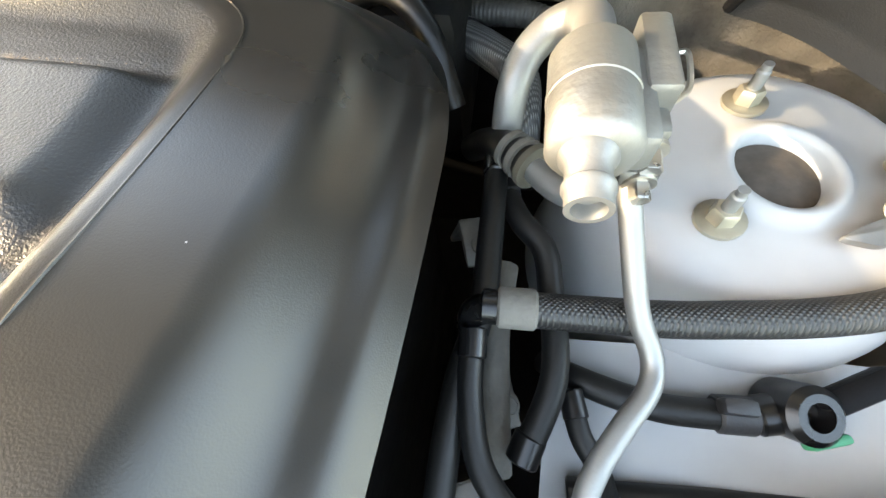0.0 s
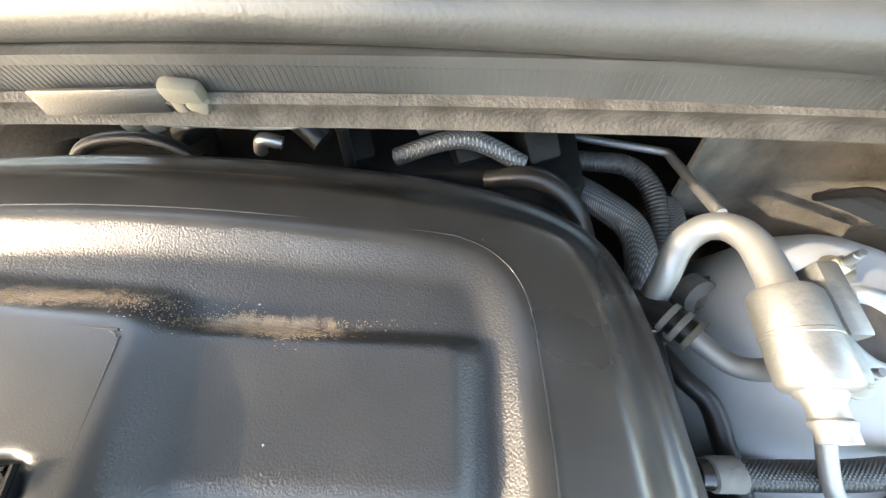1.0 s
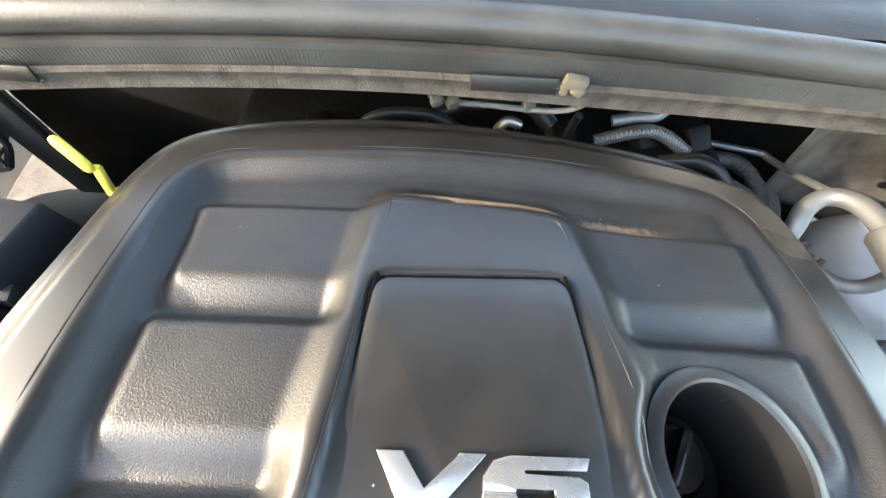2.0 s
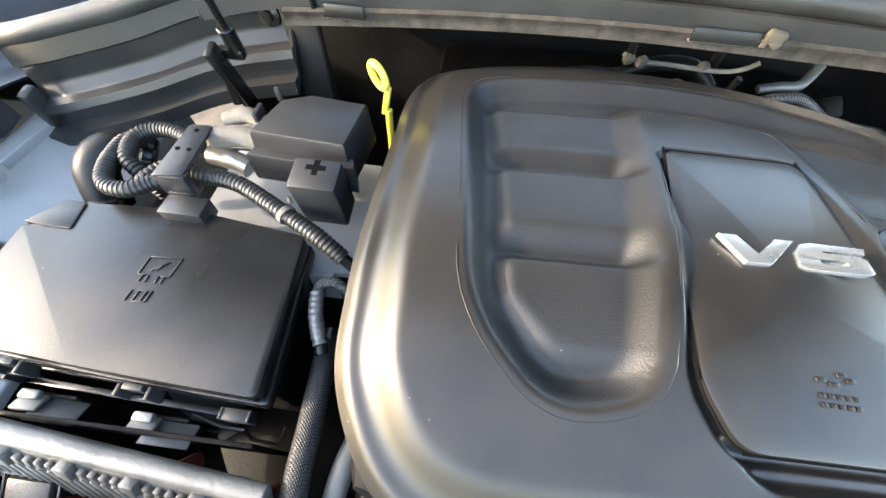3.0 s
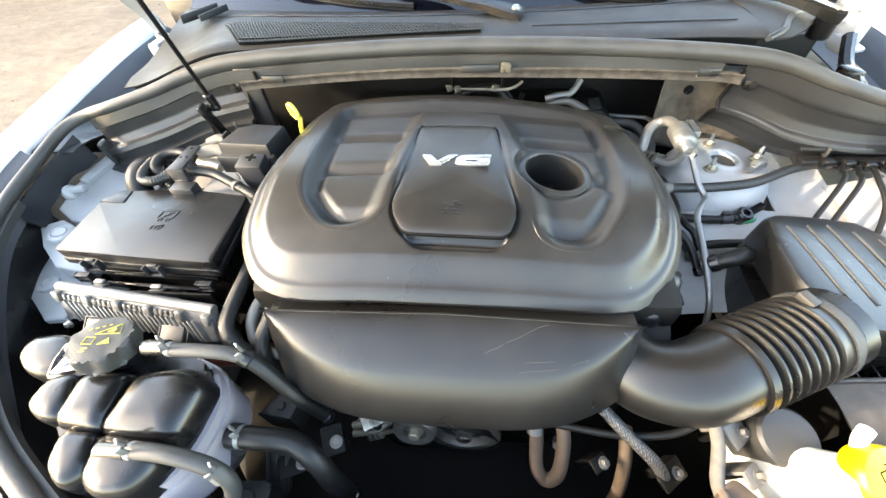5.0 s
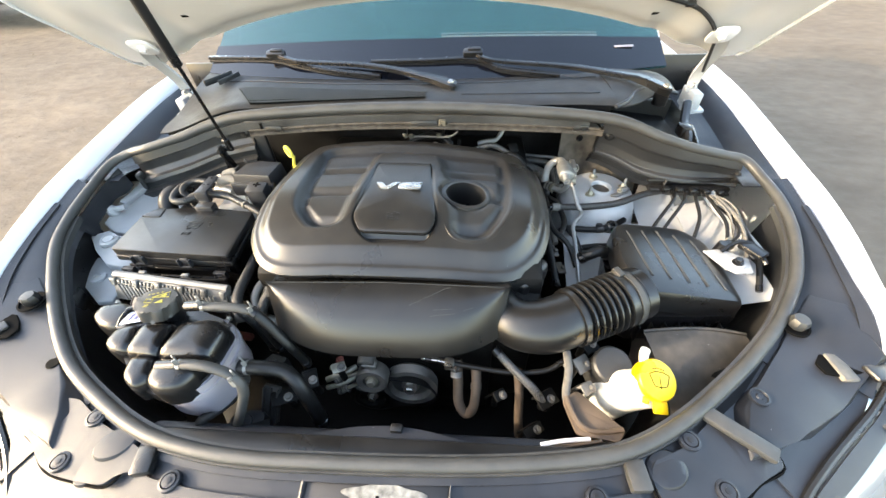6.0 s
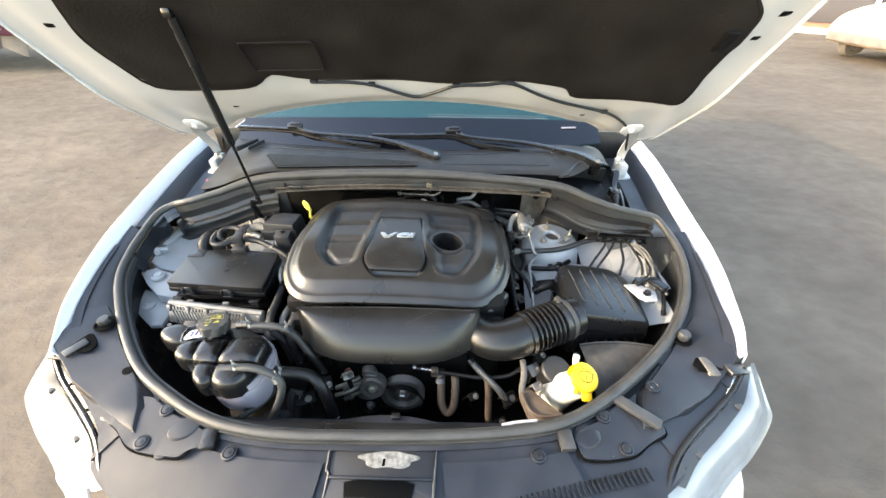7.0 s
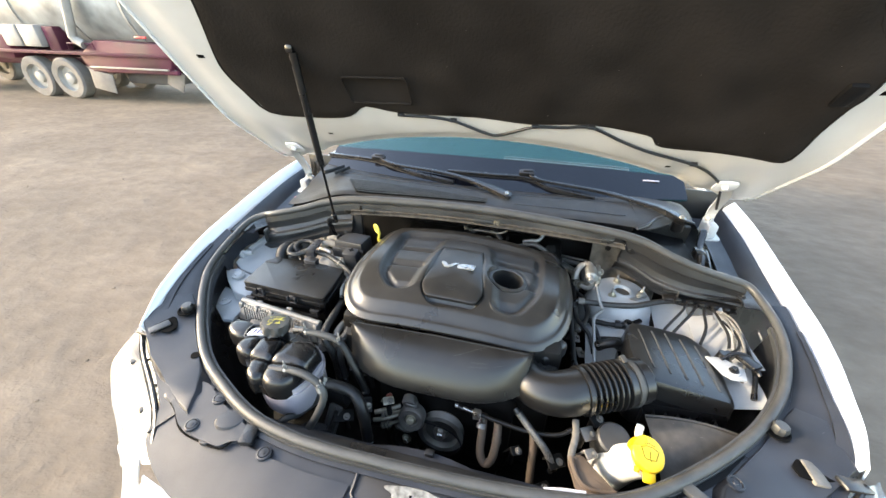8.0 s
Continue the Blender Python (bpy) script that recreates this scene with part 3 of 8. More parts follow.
for side in (1, -1):
    lamp = thing("headlight", "clear headlight with bright reflector and dusty lens", "headlight", (side * 0.78, 0.02, 0.85), group="headlights")
    f = lamp_fn(side)
    lens = part("lens", sheet(40, 16, f, 0.003), M_CLEAR, lamp)
    lens.visible_shadow = False
    part("reflector", sheet(30, 12, lambda u, v: Vector(f(0.03 + 0.94 * u, 0.02 + 0.96 * v)) - Vector((side * 0.02, -0.02, 0.035 + 0.02 * math.sin(math.pi * v)))), M_CHROME, lamp)
    part("bezel_rib", [tube([Vector(f(u, v)) - Vector((side * 0.01, -0.01, 0.016)) for v in (0.05, 0.3, 0.6, 0.9)], 0.004, 6, 4) for u in (0.25, 0.5, 0.75)], M_CHROME, lamp)
    # black tube in place of the dark gap between lamp and apron
    part("lamp_gap_shade", tube([f(u, 0.0) for u in (0, 0.2, 0.4, 0.6, 0.8, 1.0)], 0.006, 8, 6), M_PLASTIC, lamp, "black strip standing in for the shaded gap beside the lamp")
    for u in (0.3, 0.72):
        p = Vector(f(u, 0.0))
        part("mounting_tab", rbox(Vector(f(u, 0.20)) + Vector((0, 0, 0.006)), (0.016, 0.014, 0.006), 0.0015, turn(0, 0, side * 45)), M_RUBBER, lamp)
    part("trim_strip", sheet(40, 5, lambda u, v: Vector(f(0.04 + 0.88 * u, 0.045 + 0.19 * v)) + Vector((side * 0.002, -0.002, 0.006)), 0.002), M_TRIM, lamp, "dusty grey strip along the lamp")


def nose_fn(u, v):
    x = (2 * u - 1) * 0.90
    y = -0.265 + 0.16 * (x / 0.9) ** 2 + 0.12 * smooth(0.62, 0.9, abs(x))
    z = 0.87 - 0.10 * smooth(0.5, 0.75, abs(x)) - v * 0.55
    return (x, y - 0.05 * math.sin(math.pi * min(1, v * 1.3)) + 0.06 * smooth(0.15, 0, v), z)


part("front_bumper", sheet(60, 20, nose_fn, 0.004), M_WHITE, body)


def grille_fn(u, v):
    x = (2 * u - 1) * 0.56
    y0 = -0.195 + 0.06 * (x / 0.56) ** 2
    return (x, y0 - 0.06 * smooth(0, 1, v), 0.918 - 0.06 * v)


part("grille_lip", sheet(40, 8, grille_fn, 0.004), M_WHITE, body)


# ---- cabin, closed behind the bay: its shadow lies on the yard ----
def cabin(z_top):
    def fn(u, v):
        # u: front to rear, v: over the car from left to right
        y = 1.15 + u * 3.05
        roof = smooth(1.15, 1.95, y) - 0.15 * smooth(3.5, 4.0, y) - 0.55 * smooth(3.95, 4.2, y)
        belt = 1.10
        top = belt + (z_top - belt) * max(0.0, roof)
        a = math.pi * v
        c, s = -math.cos(a), math.sin(a)
        x = math.copysign(abs(c) ** 0.45, c)
        h = s ** 0.5
        wide = 0.96 - 0.28 * h * smooth(0.0, 1.0, max(0.0, roof))
        return (x * wide, y, 0.0 + belt + (top - belt) * h)
    return fn


part("cabin_shell", sheet(50, 25, lambda u, v: cabin(1.74)(0.17 + 0.83 * u, v), 0.004), M_WHITE, body, "white roof, pillars and tailgate")


def flank(side):
    def fn(u, v):
        y = 1.28 + u * 3.22
        return (side * (0.972 - 0.03 * (2 * v - 1) ** 2 - 0.08 * smooth(4.0, 4.5, y)), y, 1.11 - v * 0.75)
    return fn


for side in (1, -1):
    part("door_side", sheet(30, 12, flank(side), 0.006), M_WHITE, body)
    for y in (0.72, 3.62):
        w = part("wheel", revolve([(0.24, -0.12), (0.36, -0.12), (0.385, -0.09), (0.39, 0), (0.385, 0.09), (0.36, 0.12), (0.24, 0.12)], (side * 0.80, y, 0.388), (1, 0, 0), 40, False), M_TYRE, body)
        part("rim", revolve([(0.0, 0.06), (0.06, 0.075), (0.20, 0.05), (0.235, 0.10), (0.24, 0.0), (0.0, 0.0)], (side * 0.84, y, 0.388), (side, 0, 0), 30), M_RIM, w)
    # added closing floor, near black as the trough's shade
    part("gutter_floor", rbox((side * 0.825, 1.0, 1.0), (0.23, 0.58, 0.008), 0.002), M_DARK, body, "near-black floor added for the shaded trough beside the hood hinge")
    part("gutter_end", rbox((side * 0.86, 1.285, 1.07), (0.22, 0.01, 0.17), 0.002), M_PLASTIC, body)
part("tail", rbox((0, 4.45, 0.75), (1.84, 0.14, 0.75), 0.06), M_WHITE, body)
part("floor_pan", rbox((0, 2.8, 0.42), (1.7, 3.3, 0.06), 0.01), M_DARK, body)

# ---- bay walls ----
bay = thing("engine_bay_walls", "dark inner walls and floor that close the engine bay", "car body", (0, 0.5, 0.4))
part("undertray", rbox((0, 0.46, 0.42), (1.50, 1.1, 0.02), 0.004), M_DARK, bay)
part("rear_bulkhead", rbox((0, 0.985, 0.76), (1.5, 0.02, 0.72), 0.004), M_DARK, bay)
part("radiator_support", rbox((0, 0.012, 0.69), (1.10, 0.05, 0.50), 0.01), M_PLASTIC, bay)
for side in (1, -1):
    def wall(u, v, side=side):
        k = 8 + u * 62 if side > 0 else 232 - u * 62
        p = seal_run[int(k)]
        q = p * 1.0
        return (q.x + side * 0.002 - side * 0.10 * v, q.y + 0.0, q.z - 0.018 - 0.55 * v)
    if side < 0:
        part("side_wall", sheet(30, 8, wall, 0.004), M_PLASTIC, bay)
    else:
        part("side_wall", sheet(12, 8, lambda u, v: wall(0.34 * u, v), 0.004), M_CORNER, bay)
        part("side_wall", sheet(24, 8, lambda u, v: wall(0.34 + 0.66 * u, v), 0.004), M_SCOOP, bay)


# ---- cowl and windscreen ----
def ws_base(x):
    return 0.975 + 0.10 * (x / 0.75) ** 2


def glass_fn(u, v):
    x = (2 * u - 1) * 0.74
    return (x * (1 - 0.10 * v), ws_base(x) + v * 0.85, 1.185 + 0.50 * v)


def cowl_front(x):
    return 0.784 - 0.040 * smooth(0.40, 0.75, abs(x))


def cowl_at(x, y, lift=0.0):
    """A place on the cowl panel."""
    v = (y - cowl_front(x)) / (ws_base(x) + 0.02 - cowl_front(x))
    z0 = 1.196 - 0.055 * smooth(0.50, 0.75, abs(x))
    z = z0 + (1.188 - z0) * smooth(0.2, 1, v) + 0.006 * math.sin(math.pi * max(0.0, min(1.0, v))) - 0.006 * smooth(0.08, 0.0, v)
    return Vector((x, y, z + lift))


def cowl_fn(x0, x1):
    def fn(u, v):
        x = x0 + (x1 - x0) * u
        return cowl_at(x, cowl_front(x) + v * (ws_base(x) + 0.02 - cowl_front(x)))
    return fn


def grille_span(x):
    """The front and rear edge of the intake mesh at x."""
    k = (x + 0.545) / 0.557
    return max(0.786 + 0.024 * k, 0.786 + 1.35 * (-0.468 - x)), 0.897 - 0.055 * k


cowl = thing("windscreen_cowl", "dusty black plastic cowl panel below the windscreen", "panel", (0, 0.9, 1.15))
part("shell", sheet(80, 24, cowl_fn(-0.74, 0.515), 0.003), M_COWL, cowl)
part("end_arch", sheet(24, 10, lambda u, v: (0.515 + 0.215 * u, (0.765 + 0.165 * smooth(0, 1, u)) * (1 - v) + (ws_base(0.515 + 0.215 * u) + 0.03) * v, 1.192 - 0.035 * u * u + 0.010 * math.sin(math.pi * v)), 0.004), M_COWL, cowl, "curved end of the cowl over a dark opening")
# floor below the arch, blackened to read as a shaded opening
part("trough_shade", sheet(20, 12, lambda u, v: (0.512 + 0.22 * u, 0.765 + 0.26 * v, 1.10 - 0.03 * u), 0.003), M_MATTE, cowl, "matt black floor giving the shade of the opening at the cowl's end")
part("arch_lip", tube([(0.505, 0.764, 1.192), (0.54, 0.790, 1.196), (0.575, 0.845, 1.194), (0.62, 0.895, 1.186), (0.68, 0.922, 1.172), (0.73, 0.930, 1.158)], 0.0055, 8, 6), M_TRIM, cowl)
# black instead of cowl plastic: the thin gap's shade is in the colour
part("front_skirt", sheet(80, 4, lambda u, v: Vector(cowl_fn(-0.72, 0.50)(u, 0.0)) + Vector((0, 0.006 + 0.004 * v, -0.002 - 0.05 * v)), 0.003), M_MATTE, cowl, "folded front edge, matt black for the shade under the cowl")


def grille_shade_fn(u, v):
    x = -0.545 + 0.557 * u
    a, b = grille_span(x)
    return cowl_at(x, a + (b - a) * v, 0.004)


# no recess here: a black sheet on the shell makes the mesh holes dark
part("grille_shade", sheet(60, 8, grille_shade_fn, 0.001), M_INKSHADE, cowl, "black sheet for the shade behind the intake mesh")
mesh_bits = bmesh.new()
for i in range(80):
    x = -0.541 + 0.007 * i
    y0, y1 = grille_span(x)
    k = max(2, int((y1 - y0) / 0.010))
    for j in range(k):
        for lean in (-1, 1):
            p0 = cowl_at(x - lean * 0.0035, y0 + (y1 - y0) * j / k, 0.0065)
            p1 = cowl_at(x + lean * 0.0035, y0 + (y1 - y0) * (j + 1) / k, 0.0065)
            d = p1 - p0
            add_block(mesh_bits, Matrix.Translation((p0 + p1) / 2) @ Matrix.Rotation(math.atan2(d.y, d.x), 4, "Z") @ Matrix.Diagonal((d.length, 0.0012, 0.0018, 1)))
part("grille_mesh", mesh_bits, M_RUBBER, cowl, "fine black air intake grille", kind="stuff")
part("grille_border", tube([cowl_at(-0.545 + 0.557 * k / 12, grille_span(-0.545 + 0.557 * k / 12)[1] + 0.003, 0.002) for k in range(13)], 0.0025, 8, 3), M_COWL, cowl)
part("panel_seam", tube([cowl_at(x, ws_base(x) - 0.055, 0.0012) for x in (-0.66, -0.5, -0.3, -0.1, 0.1, 0.3, 0.5)], 0.0018, 6, 5), M_TRIM, cowl)
part("panel_seam", tube([cowl_at(x, 0.835, 0.0012) for x in (0.11, 0.22, 0.35, 0.48)], 0.0018, 6, 5), M_TRIM, cowl)
part("corner_fin", [rbox((-0.66, 0.985, 1.200), (0.006, 0.10, 0.018), 0.002, turn(0, 0, -28)), rbox((-0.625, 0.985, 1.200), (0.005, 0.085, 0.014), 0.002, turn(0, 0, -20))], M_COWL, cowl)

screen = thing("windscreen", "tinted blue-green windscreen above the cowl", "windscreen", (0, 1.0, 1.18))
pane = part("glass", sheet(40, 24, glass_fn, 0.005), M_GLASS, screen)
pane.visible_shadow = False
part("lower_band", sheet(60, 5, lambda u, v: Vector(glass_fn(u, v * (0.16 - 0.05 * (2 * u - 1) ** 2))) + Vector((0, -0.002, 0.004)), 0.001), M_FRIT, screen, "black printed edge")
dots = bmesh.new()
for i in range(60):
    u = 0.53 + 0.33 * i / 59
    for j in range(2):
        add_block(dots, Matrix.Translation(Vector(glass_fn(u, 0.166 - 0.05 * (2 * u - 1) ** 2 + 0.011 * j)) + Vector((0, -0.002, 0.004))) @ turn(30, 0, 0) @ Matrix.Diagonal((0.004 - 0.001 * j, 0.006 - 0.002 * j, 0.001, 1)))
part("border_dots", dots, M_PANE, screen, "row of small printed dots", kind="stuff")
part("sticker", rbox(Vector(glass_fn(0.915, 0.085)) + Vector((0, -0.003, 0.007)), (0.060, 0.007, 0.002), 0.0005, turn(30, 0, 6)), M_TANK, screen, "pale printed sticker strip")
part("dashboard", sheet(20, 8, lambda u, v: ((2 * u - 1) * 0.70, ws_base((2 * u - 1) * 0.7) + 0.10 + v * 0.6, 1.13 + 0.04 * math.sin(3 * v)), 0.01), M_CABIN, screen)


def wiper(arm, blade, joint):
    """An arm from its pivot to the joint, and a blade held below the joint."""
    base = Vector(arm[0])
    w = thing("wiper", "black windscreen wiper resting at the foot of the screen", "wiper", base, group="wipers")
    flat = [(-1, 0.45), (-0.7, 0.7), (0.7, 0.7), (1, 0.45), (1, -0.4), (-1, -0.4)]
    part("arm", tube(arm[1:], lambda s, p: 0.0125 - 0.004 * min(1, s / 0.35), steps=6, shape=flat), M_GLOSS, w)
    part("arm_head", tube([base + Vector((0.012, -0.004, 0.006)), base + Vector((0, 0, 0.009)), base.lerp(Vector(arm[1]), 0.55) + Vector((0, 0, 0.006)), arm[1]], lambda s, p: 0.019 - 0.05 * min(0.09, s), steps=5, shape=flat), M_GLOSS, w)
    part("blade_frame", tube(blade, 0.0085, steps=6, shape=flat), M_GLOSS, w)
    part("blade_rubber", tube([Vector(p) + Vector((0, -0.004, -0.009)) for p in blade], 0.0045, 6, 6), M_MATTE, w)
    part("blade_joint", [rbox(joint, (0.060, 0.022, 0.018), 0.005, turn(24, 0, 0)), rbox(Vector(joint) + Vector((0.004, 0.0, 0.010)), (0.040, 0.012, 0.010), 0.003, turn(24, 0, 0))], M_PLASTIC, w)
    part("pivot_cap", bolt(base + Vector((0, -0.003, 0.012)), (0, -0.4, 1), 0.0085, 0.012, 1.5), M_STEEL, w)
    part("pivot_boss", cyl(base - Vector((0, 0, 0.03)), base + Vector((0, 0, 0.004)), 0.019), M_MATTE, w)


wiper([(0.080, 0.883, 1.196), (-0.004, 0.939, 1.211), (-0.079, 0.982, 1.214), (-0.207, 1.008, 1.225), (-0.405, 1.036, 1.229), (-0.480, 1.066, 1.240)],
      [(-0.747, 1.115, 1.222), (-0.610, 1.094, 1.226), (-0.500, 1.072, 1.228), (-0.410, 1.043, 1.218), (-0.294, 1.010, 1.208), (-0.140, 0.984, 1.200)], (-0.490, 1.068, 1.243))
wiper([(0.655, 0.862, 1.185), (0.588, 0.909, 1.211), (0.472, 0.974, 1.213), (0.381, 1.002, 1.216), (0.202, 1.013, 1.229), (0.150, 1.034, 1.243)],
      [(-0.174, 1.031, 1.226), (-0.002, 1.027, 1.228), (0.141, 1.030, 1.229), (0.222, 1.004, 1.211), (0.300, 0.984, 1.205), (0.396, 0.963, 1.201)], (0.141, 1.034, 1.246))

# ---- open hood ----
PROFILE = [(0.97, 1.235), (0.93, 1.27), (0.80, 1.375), (0.70, 1.46), (0.60, 1.585), (0.52, 1.69), (0.46, 1.775), (0.38, 1.89), (0.30, 2.01), (0.22, 2.13)]
PROF = spline([(0, y, z) for y, z in PROFILE], 8)
PLEN = [0.0]
for a, b in zip(PROF, PROF[1:]):
    PLEN.append(PLEN[-1] + (b - a).length)


def hood_at(x, s, lift=0.0):
    """A place on the hood's inner face: s metres up from its hinge edge; lift: towards the bay."""
    s = max(0.0, min(PLEN[-1] - 1e-4, s))
    i = max(k for k in range(len(PLEN)) if PLEN[k] <= s)
    i = min(i, len(PROF) - 2)
    p = PROF[i].lerp(PROF[i + 1], (s - PLEN[i]) / (PLEN[i + 1] - PLEN[i]))
    d = (PROF[i + 1] - PROF[i]).normalized()
    n = Vector((0, -d.z, d.y)) if d.y < 0 else Vector((0, -d.z, d.y))
    c = 0.035 * (1 - (x / 0.86) ** 2)
    return Vector((x, p.y + 0.72 * c, p.z + 0.69 * c)) + n * lift


def hood_rear(x):
    return 0.27 * max(0.0, 1 - (x / 0.82) ** 2)


def hood_half(s):
    return 0.875 - 0.02 * s - 0.13 * smooth(0.75, 1.3, s)


def hood_fn(u, v):
    x = 2 * u - 1
    s1 = 1.15 - 0.10 * x * x
    s = v * s1
    x = x * hood_half(s)
    s0 = hood_rear(x)
    s = s0 + v * (s1 - s0)
    ax = abs(x)
    relief = 0.010 * smooth(0.02, 0.05, s - s0) - 0.012 * smooth(0.76, 0.83, ax)
    relief += 0.006 * math.sin(ax * 40) * smooth(0.5, 0.6, ax) * smooth(0.36, 0.22, s)
    return hood_at(x, s, relief)


hood = thing("hood", "white car hood propped open, seen from its underside", "car hood", (0, 0.95, 1.24))
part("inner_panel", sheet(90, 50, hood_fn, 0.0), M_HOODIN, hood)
part("outer_panel", sheet(60, 40, lambda u, v: Vector(hood_fn(u, v)) + Vector((0, 0.030, 0.026)) * (math.sin(math.pi * u) ** 0.25 + 0.0 if 0 < u < 1 else 0.02)), M_WHITE, hood)
part("hem", tube([hood_fn(0, v / 20) for v in range(21)] + [hood_fn(u / 20, 1) for u in range(1, 21)] + [hood_fn(1, 1 - v / 20) for v in range(1, 21)],
                 0.005, 8, 2), M_WHITE, hood)
PAD = [(-0.68, 0.392), (-0.56, 0.372), (-0.435, 0.375), (-0.385, 0.40), (-0.345, 0.428), (-0.235, 0.405), (-0.02, 0.405), (0.13, 0.392), (0.29, 0.41), (0.43, 0.392),
       (0.455, 0.375), (0.485, 0.348), (0.61, 0.352), (0.70, 0.348), (0.768, 0.345), (0.772, 0.40), (0.765, 0.46), (0.765, 0.535), (0.77, 0.56), (0.77, 0.585), (0.768, 0.605), (0.76, 0.64), (0.72, 0.68), (0.66, 0.75),
       (0.60, 0.95), (0.50, 1.03), (-0.50, 1.03), (-0.60, 0.95), (-0.66, 0.735), (-0.71, 0.60), (-0.72, 0.545), (-0.71, 0.48)]


DENT = rounded([(-0.375, 0.450), (-0.195, 0.450), (-0.195, 0.540), (-0.375, 0.540)], 0.014, 4)


def pad_mesh():
    """The felt pad: its outline laid on the hood, thick, with a soft rim."""
    bm = bmesh.new()
    xs = [-0.74 + 0.02 * i for i in range(77)]
    ss = [0.33 + 0.016 * i for i in range(46)]
    keep = {}
    for i, x in enumerate(xs):
        for j, s in enumerate(ss):
            d = inside(PAD, x, s)
            if d > -0.0115:
                if d < 0.0085:      # slide rim points on to the outline
                    e = 1e-3
                    gx = (inside(PAD, x + e, s) - inside(PAD, x - e, s)) / (2 * e)
                    gs = (inside(PAD, x, s + e) - inside(PAD, x, s - e)) / (2 * e)
                    g = math.hypot(gx, gs) or 1
                    x2, s2 = x - gx / g * d, s - gs / g * d
                    lift = 0.012
                else:
                    x2, s2 = x, s
                    lift = 0.016 + 0.004 * noise.noise((x * 9, s * 9, 1)) - 0.0045 * smooth(0.0, 0.014, inside([(q.x, q.y) for q in DENT], x, s))
                keep[i, j] = bm.verts.new(hood_at(x2, s2, lift))
    for i in range(76):
        for j in range(45):
            q = [keep.get(k) for k in ((i, j), (i + 1, j), (i + 1, j + 1), (i, j + 1))]
            q = [v for v in q if v]
            if len(q) > 2:
                bm.faces.new(q)
    return bm


pm = pad_mesh()
pad_top = part("insulation_pad", [pm], M_PAD, hood, "black felt insulation pad")
part("pressed_rim", tube([hood_at(p.x, p.y, 0.0195) for p in DENT], 0.0032, 6, 2, closed=True), M_PAD, hood, "dark pressed outline in the pad")
part("pad_edge", tube([hood_at(x, s, 0.010) for x, s in PAD], 0.004, 6, 3, closed=True), M_PAD, hood)
part("washer_hose", tube([hood_at(x, s, 0.018) for x, s in ((-0.24, 0.40), (-0.16, 0.40), (-0.085, 0.388), (0.0, 0.345), (0.04, 0.335), (0.09, 0.36), (0.145, 0.388), (0.22, 0.395), (0.29, 0.405), (0.38, 0.36), (0.46, 0.325), (0.59, 0.282), (0.66, 0.23), (0.72, 0.16), (0.74, 0.12))] + [(0.79, 0.955, 1.21)], 0.0042, 8, 6), M_HOSE, hood)
for x, s in ((-0.24, 0.405), (-0.085, 0.392), (0.145, 0.392), (0.29, 0.408), (0.59, 0.285)):
    part("hose_clip", rbox(hood_at(x, s, 0.018), (0.020, 0.012, 0.010), 0.003, turn(45, 0, 0)), M_PLASTIC, hood)
for x, s, w in ((-0.53, 0.27, 0.016), (0.545, 0.23, 0.016), (0.80, 0.575, 0.02), (0.815, 0.635, 0.024), (-0.755, 0.60, 0.02), (-0.80, 0.135, 0.012), (0.845, 0.06, 0.012), (-0.66, 0.23, 0.008)):
    part("drain_slot", rbox(hood_at(x, s, 0.0095 - 0.012 * smooth(0.76, 0.83, abs(x))), (w, w * 0.55, 0.004), 0.0015, turn(-45, 0, 12)), M_INKSHADE, hood)
part("latch_cap", rbox(hood_at(0.735, 0.575, 0.015), (0.035, 0.06, 0.02), 0.008, turn(-50, 0, 0)), M_MATTE, hood)
for side in (1, -1):
    part("hinge_pad", prism(rounded([(-0.03, -0.03), (0.03, -0.03), (0.03, 0.03), (-0.03, 0.03)], 0.02), -0.003, 0.003, 0.001, Matrix.Translation(hood_at(side * 0.73, 0.165, 0.02)) @ turn(-45)), M_WHITE, hood)
    part("hinge_bolt", bolt(hood_at(side * 0.73, 0.165, 0.022), (0, -0.7, -0.7), 0.008), M_WHITE, hood)
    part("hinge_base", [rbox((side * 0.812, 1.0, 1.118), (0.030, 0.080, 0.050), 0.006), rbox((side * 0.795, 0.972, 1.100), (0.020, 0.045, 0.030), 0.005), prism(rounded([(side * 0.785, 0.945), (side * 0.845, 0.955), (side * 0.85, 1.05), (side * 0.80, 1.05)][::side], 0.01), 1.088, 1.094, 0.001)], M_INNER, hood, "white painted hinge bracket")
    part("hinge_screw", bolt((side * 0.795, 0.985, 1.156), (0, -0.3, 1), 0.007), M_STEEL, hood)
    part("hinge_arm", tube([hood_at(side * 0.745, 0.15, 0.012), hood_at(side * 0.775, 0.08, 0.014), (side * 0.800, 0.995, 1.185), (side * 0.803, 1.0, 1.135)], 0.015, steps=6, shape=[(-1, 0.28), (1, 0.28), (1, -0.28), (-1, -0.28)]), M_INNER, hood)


# ---- engine cover ----
COVER = [(-0.225, 0.279), (-0.12, 0.278), (-0.02, 0.279), (0.10, 0.283), (0.19, 0.288), (0.24, 0.308), (0.287, 0.36), (0.312, 0.43), (0.320, 0.52), (0.322, 0.62), (0.319, 0.69), (0.303, 0.742), (0.262, 0.770),
         (0.19, 0.782), (0.08, 0.789), (-0.03, 0.792), (-0.15, 0.789), (-0.25, 0.777), (-0.305, 0.752), (-0.326, 0.70), (-0.327, 0.60), (-0.328, 0.50), (-0.328, 0.43), (-0.322, 0.365), (-0.285, 0.305)]
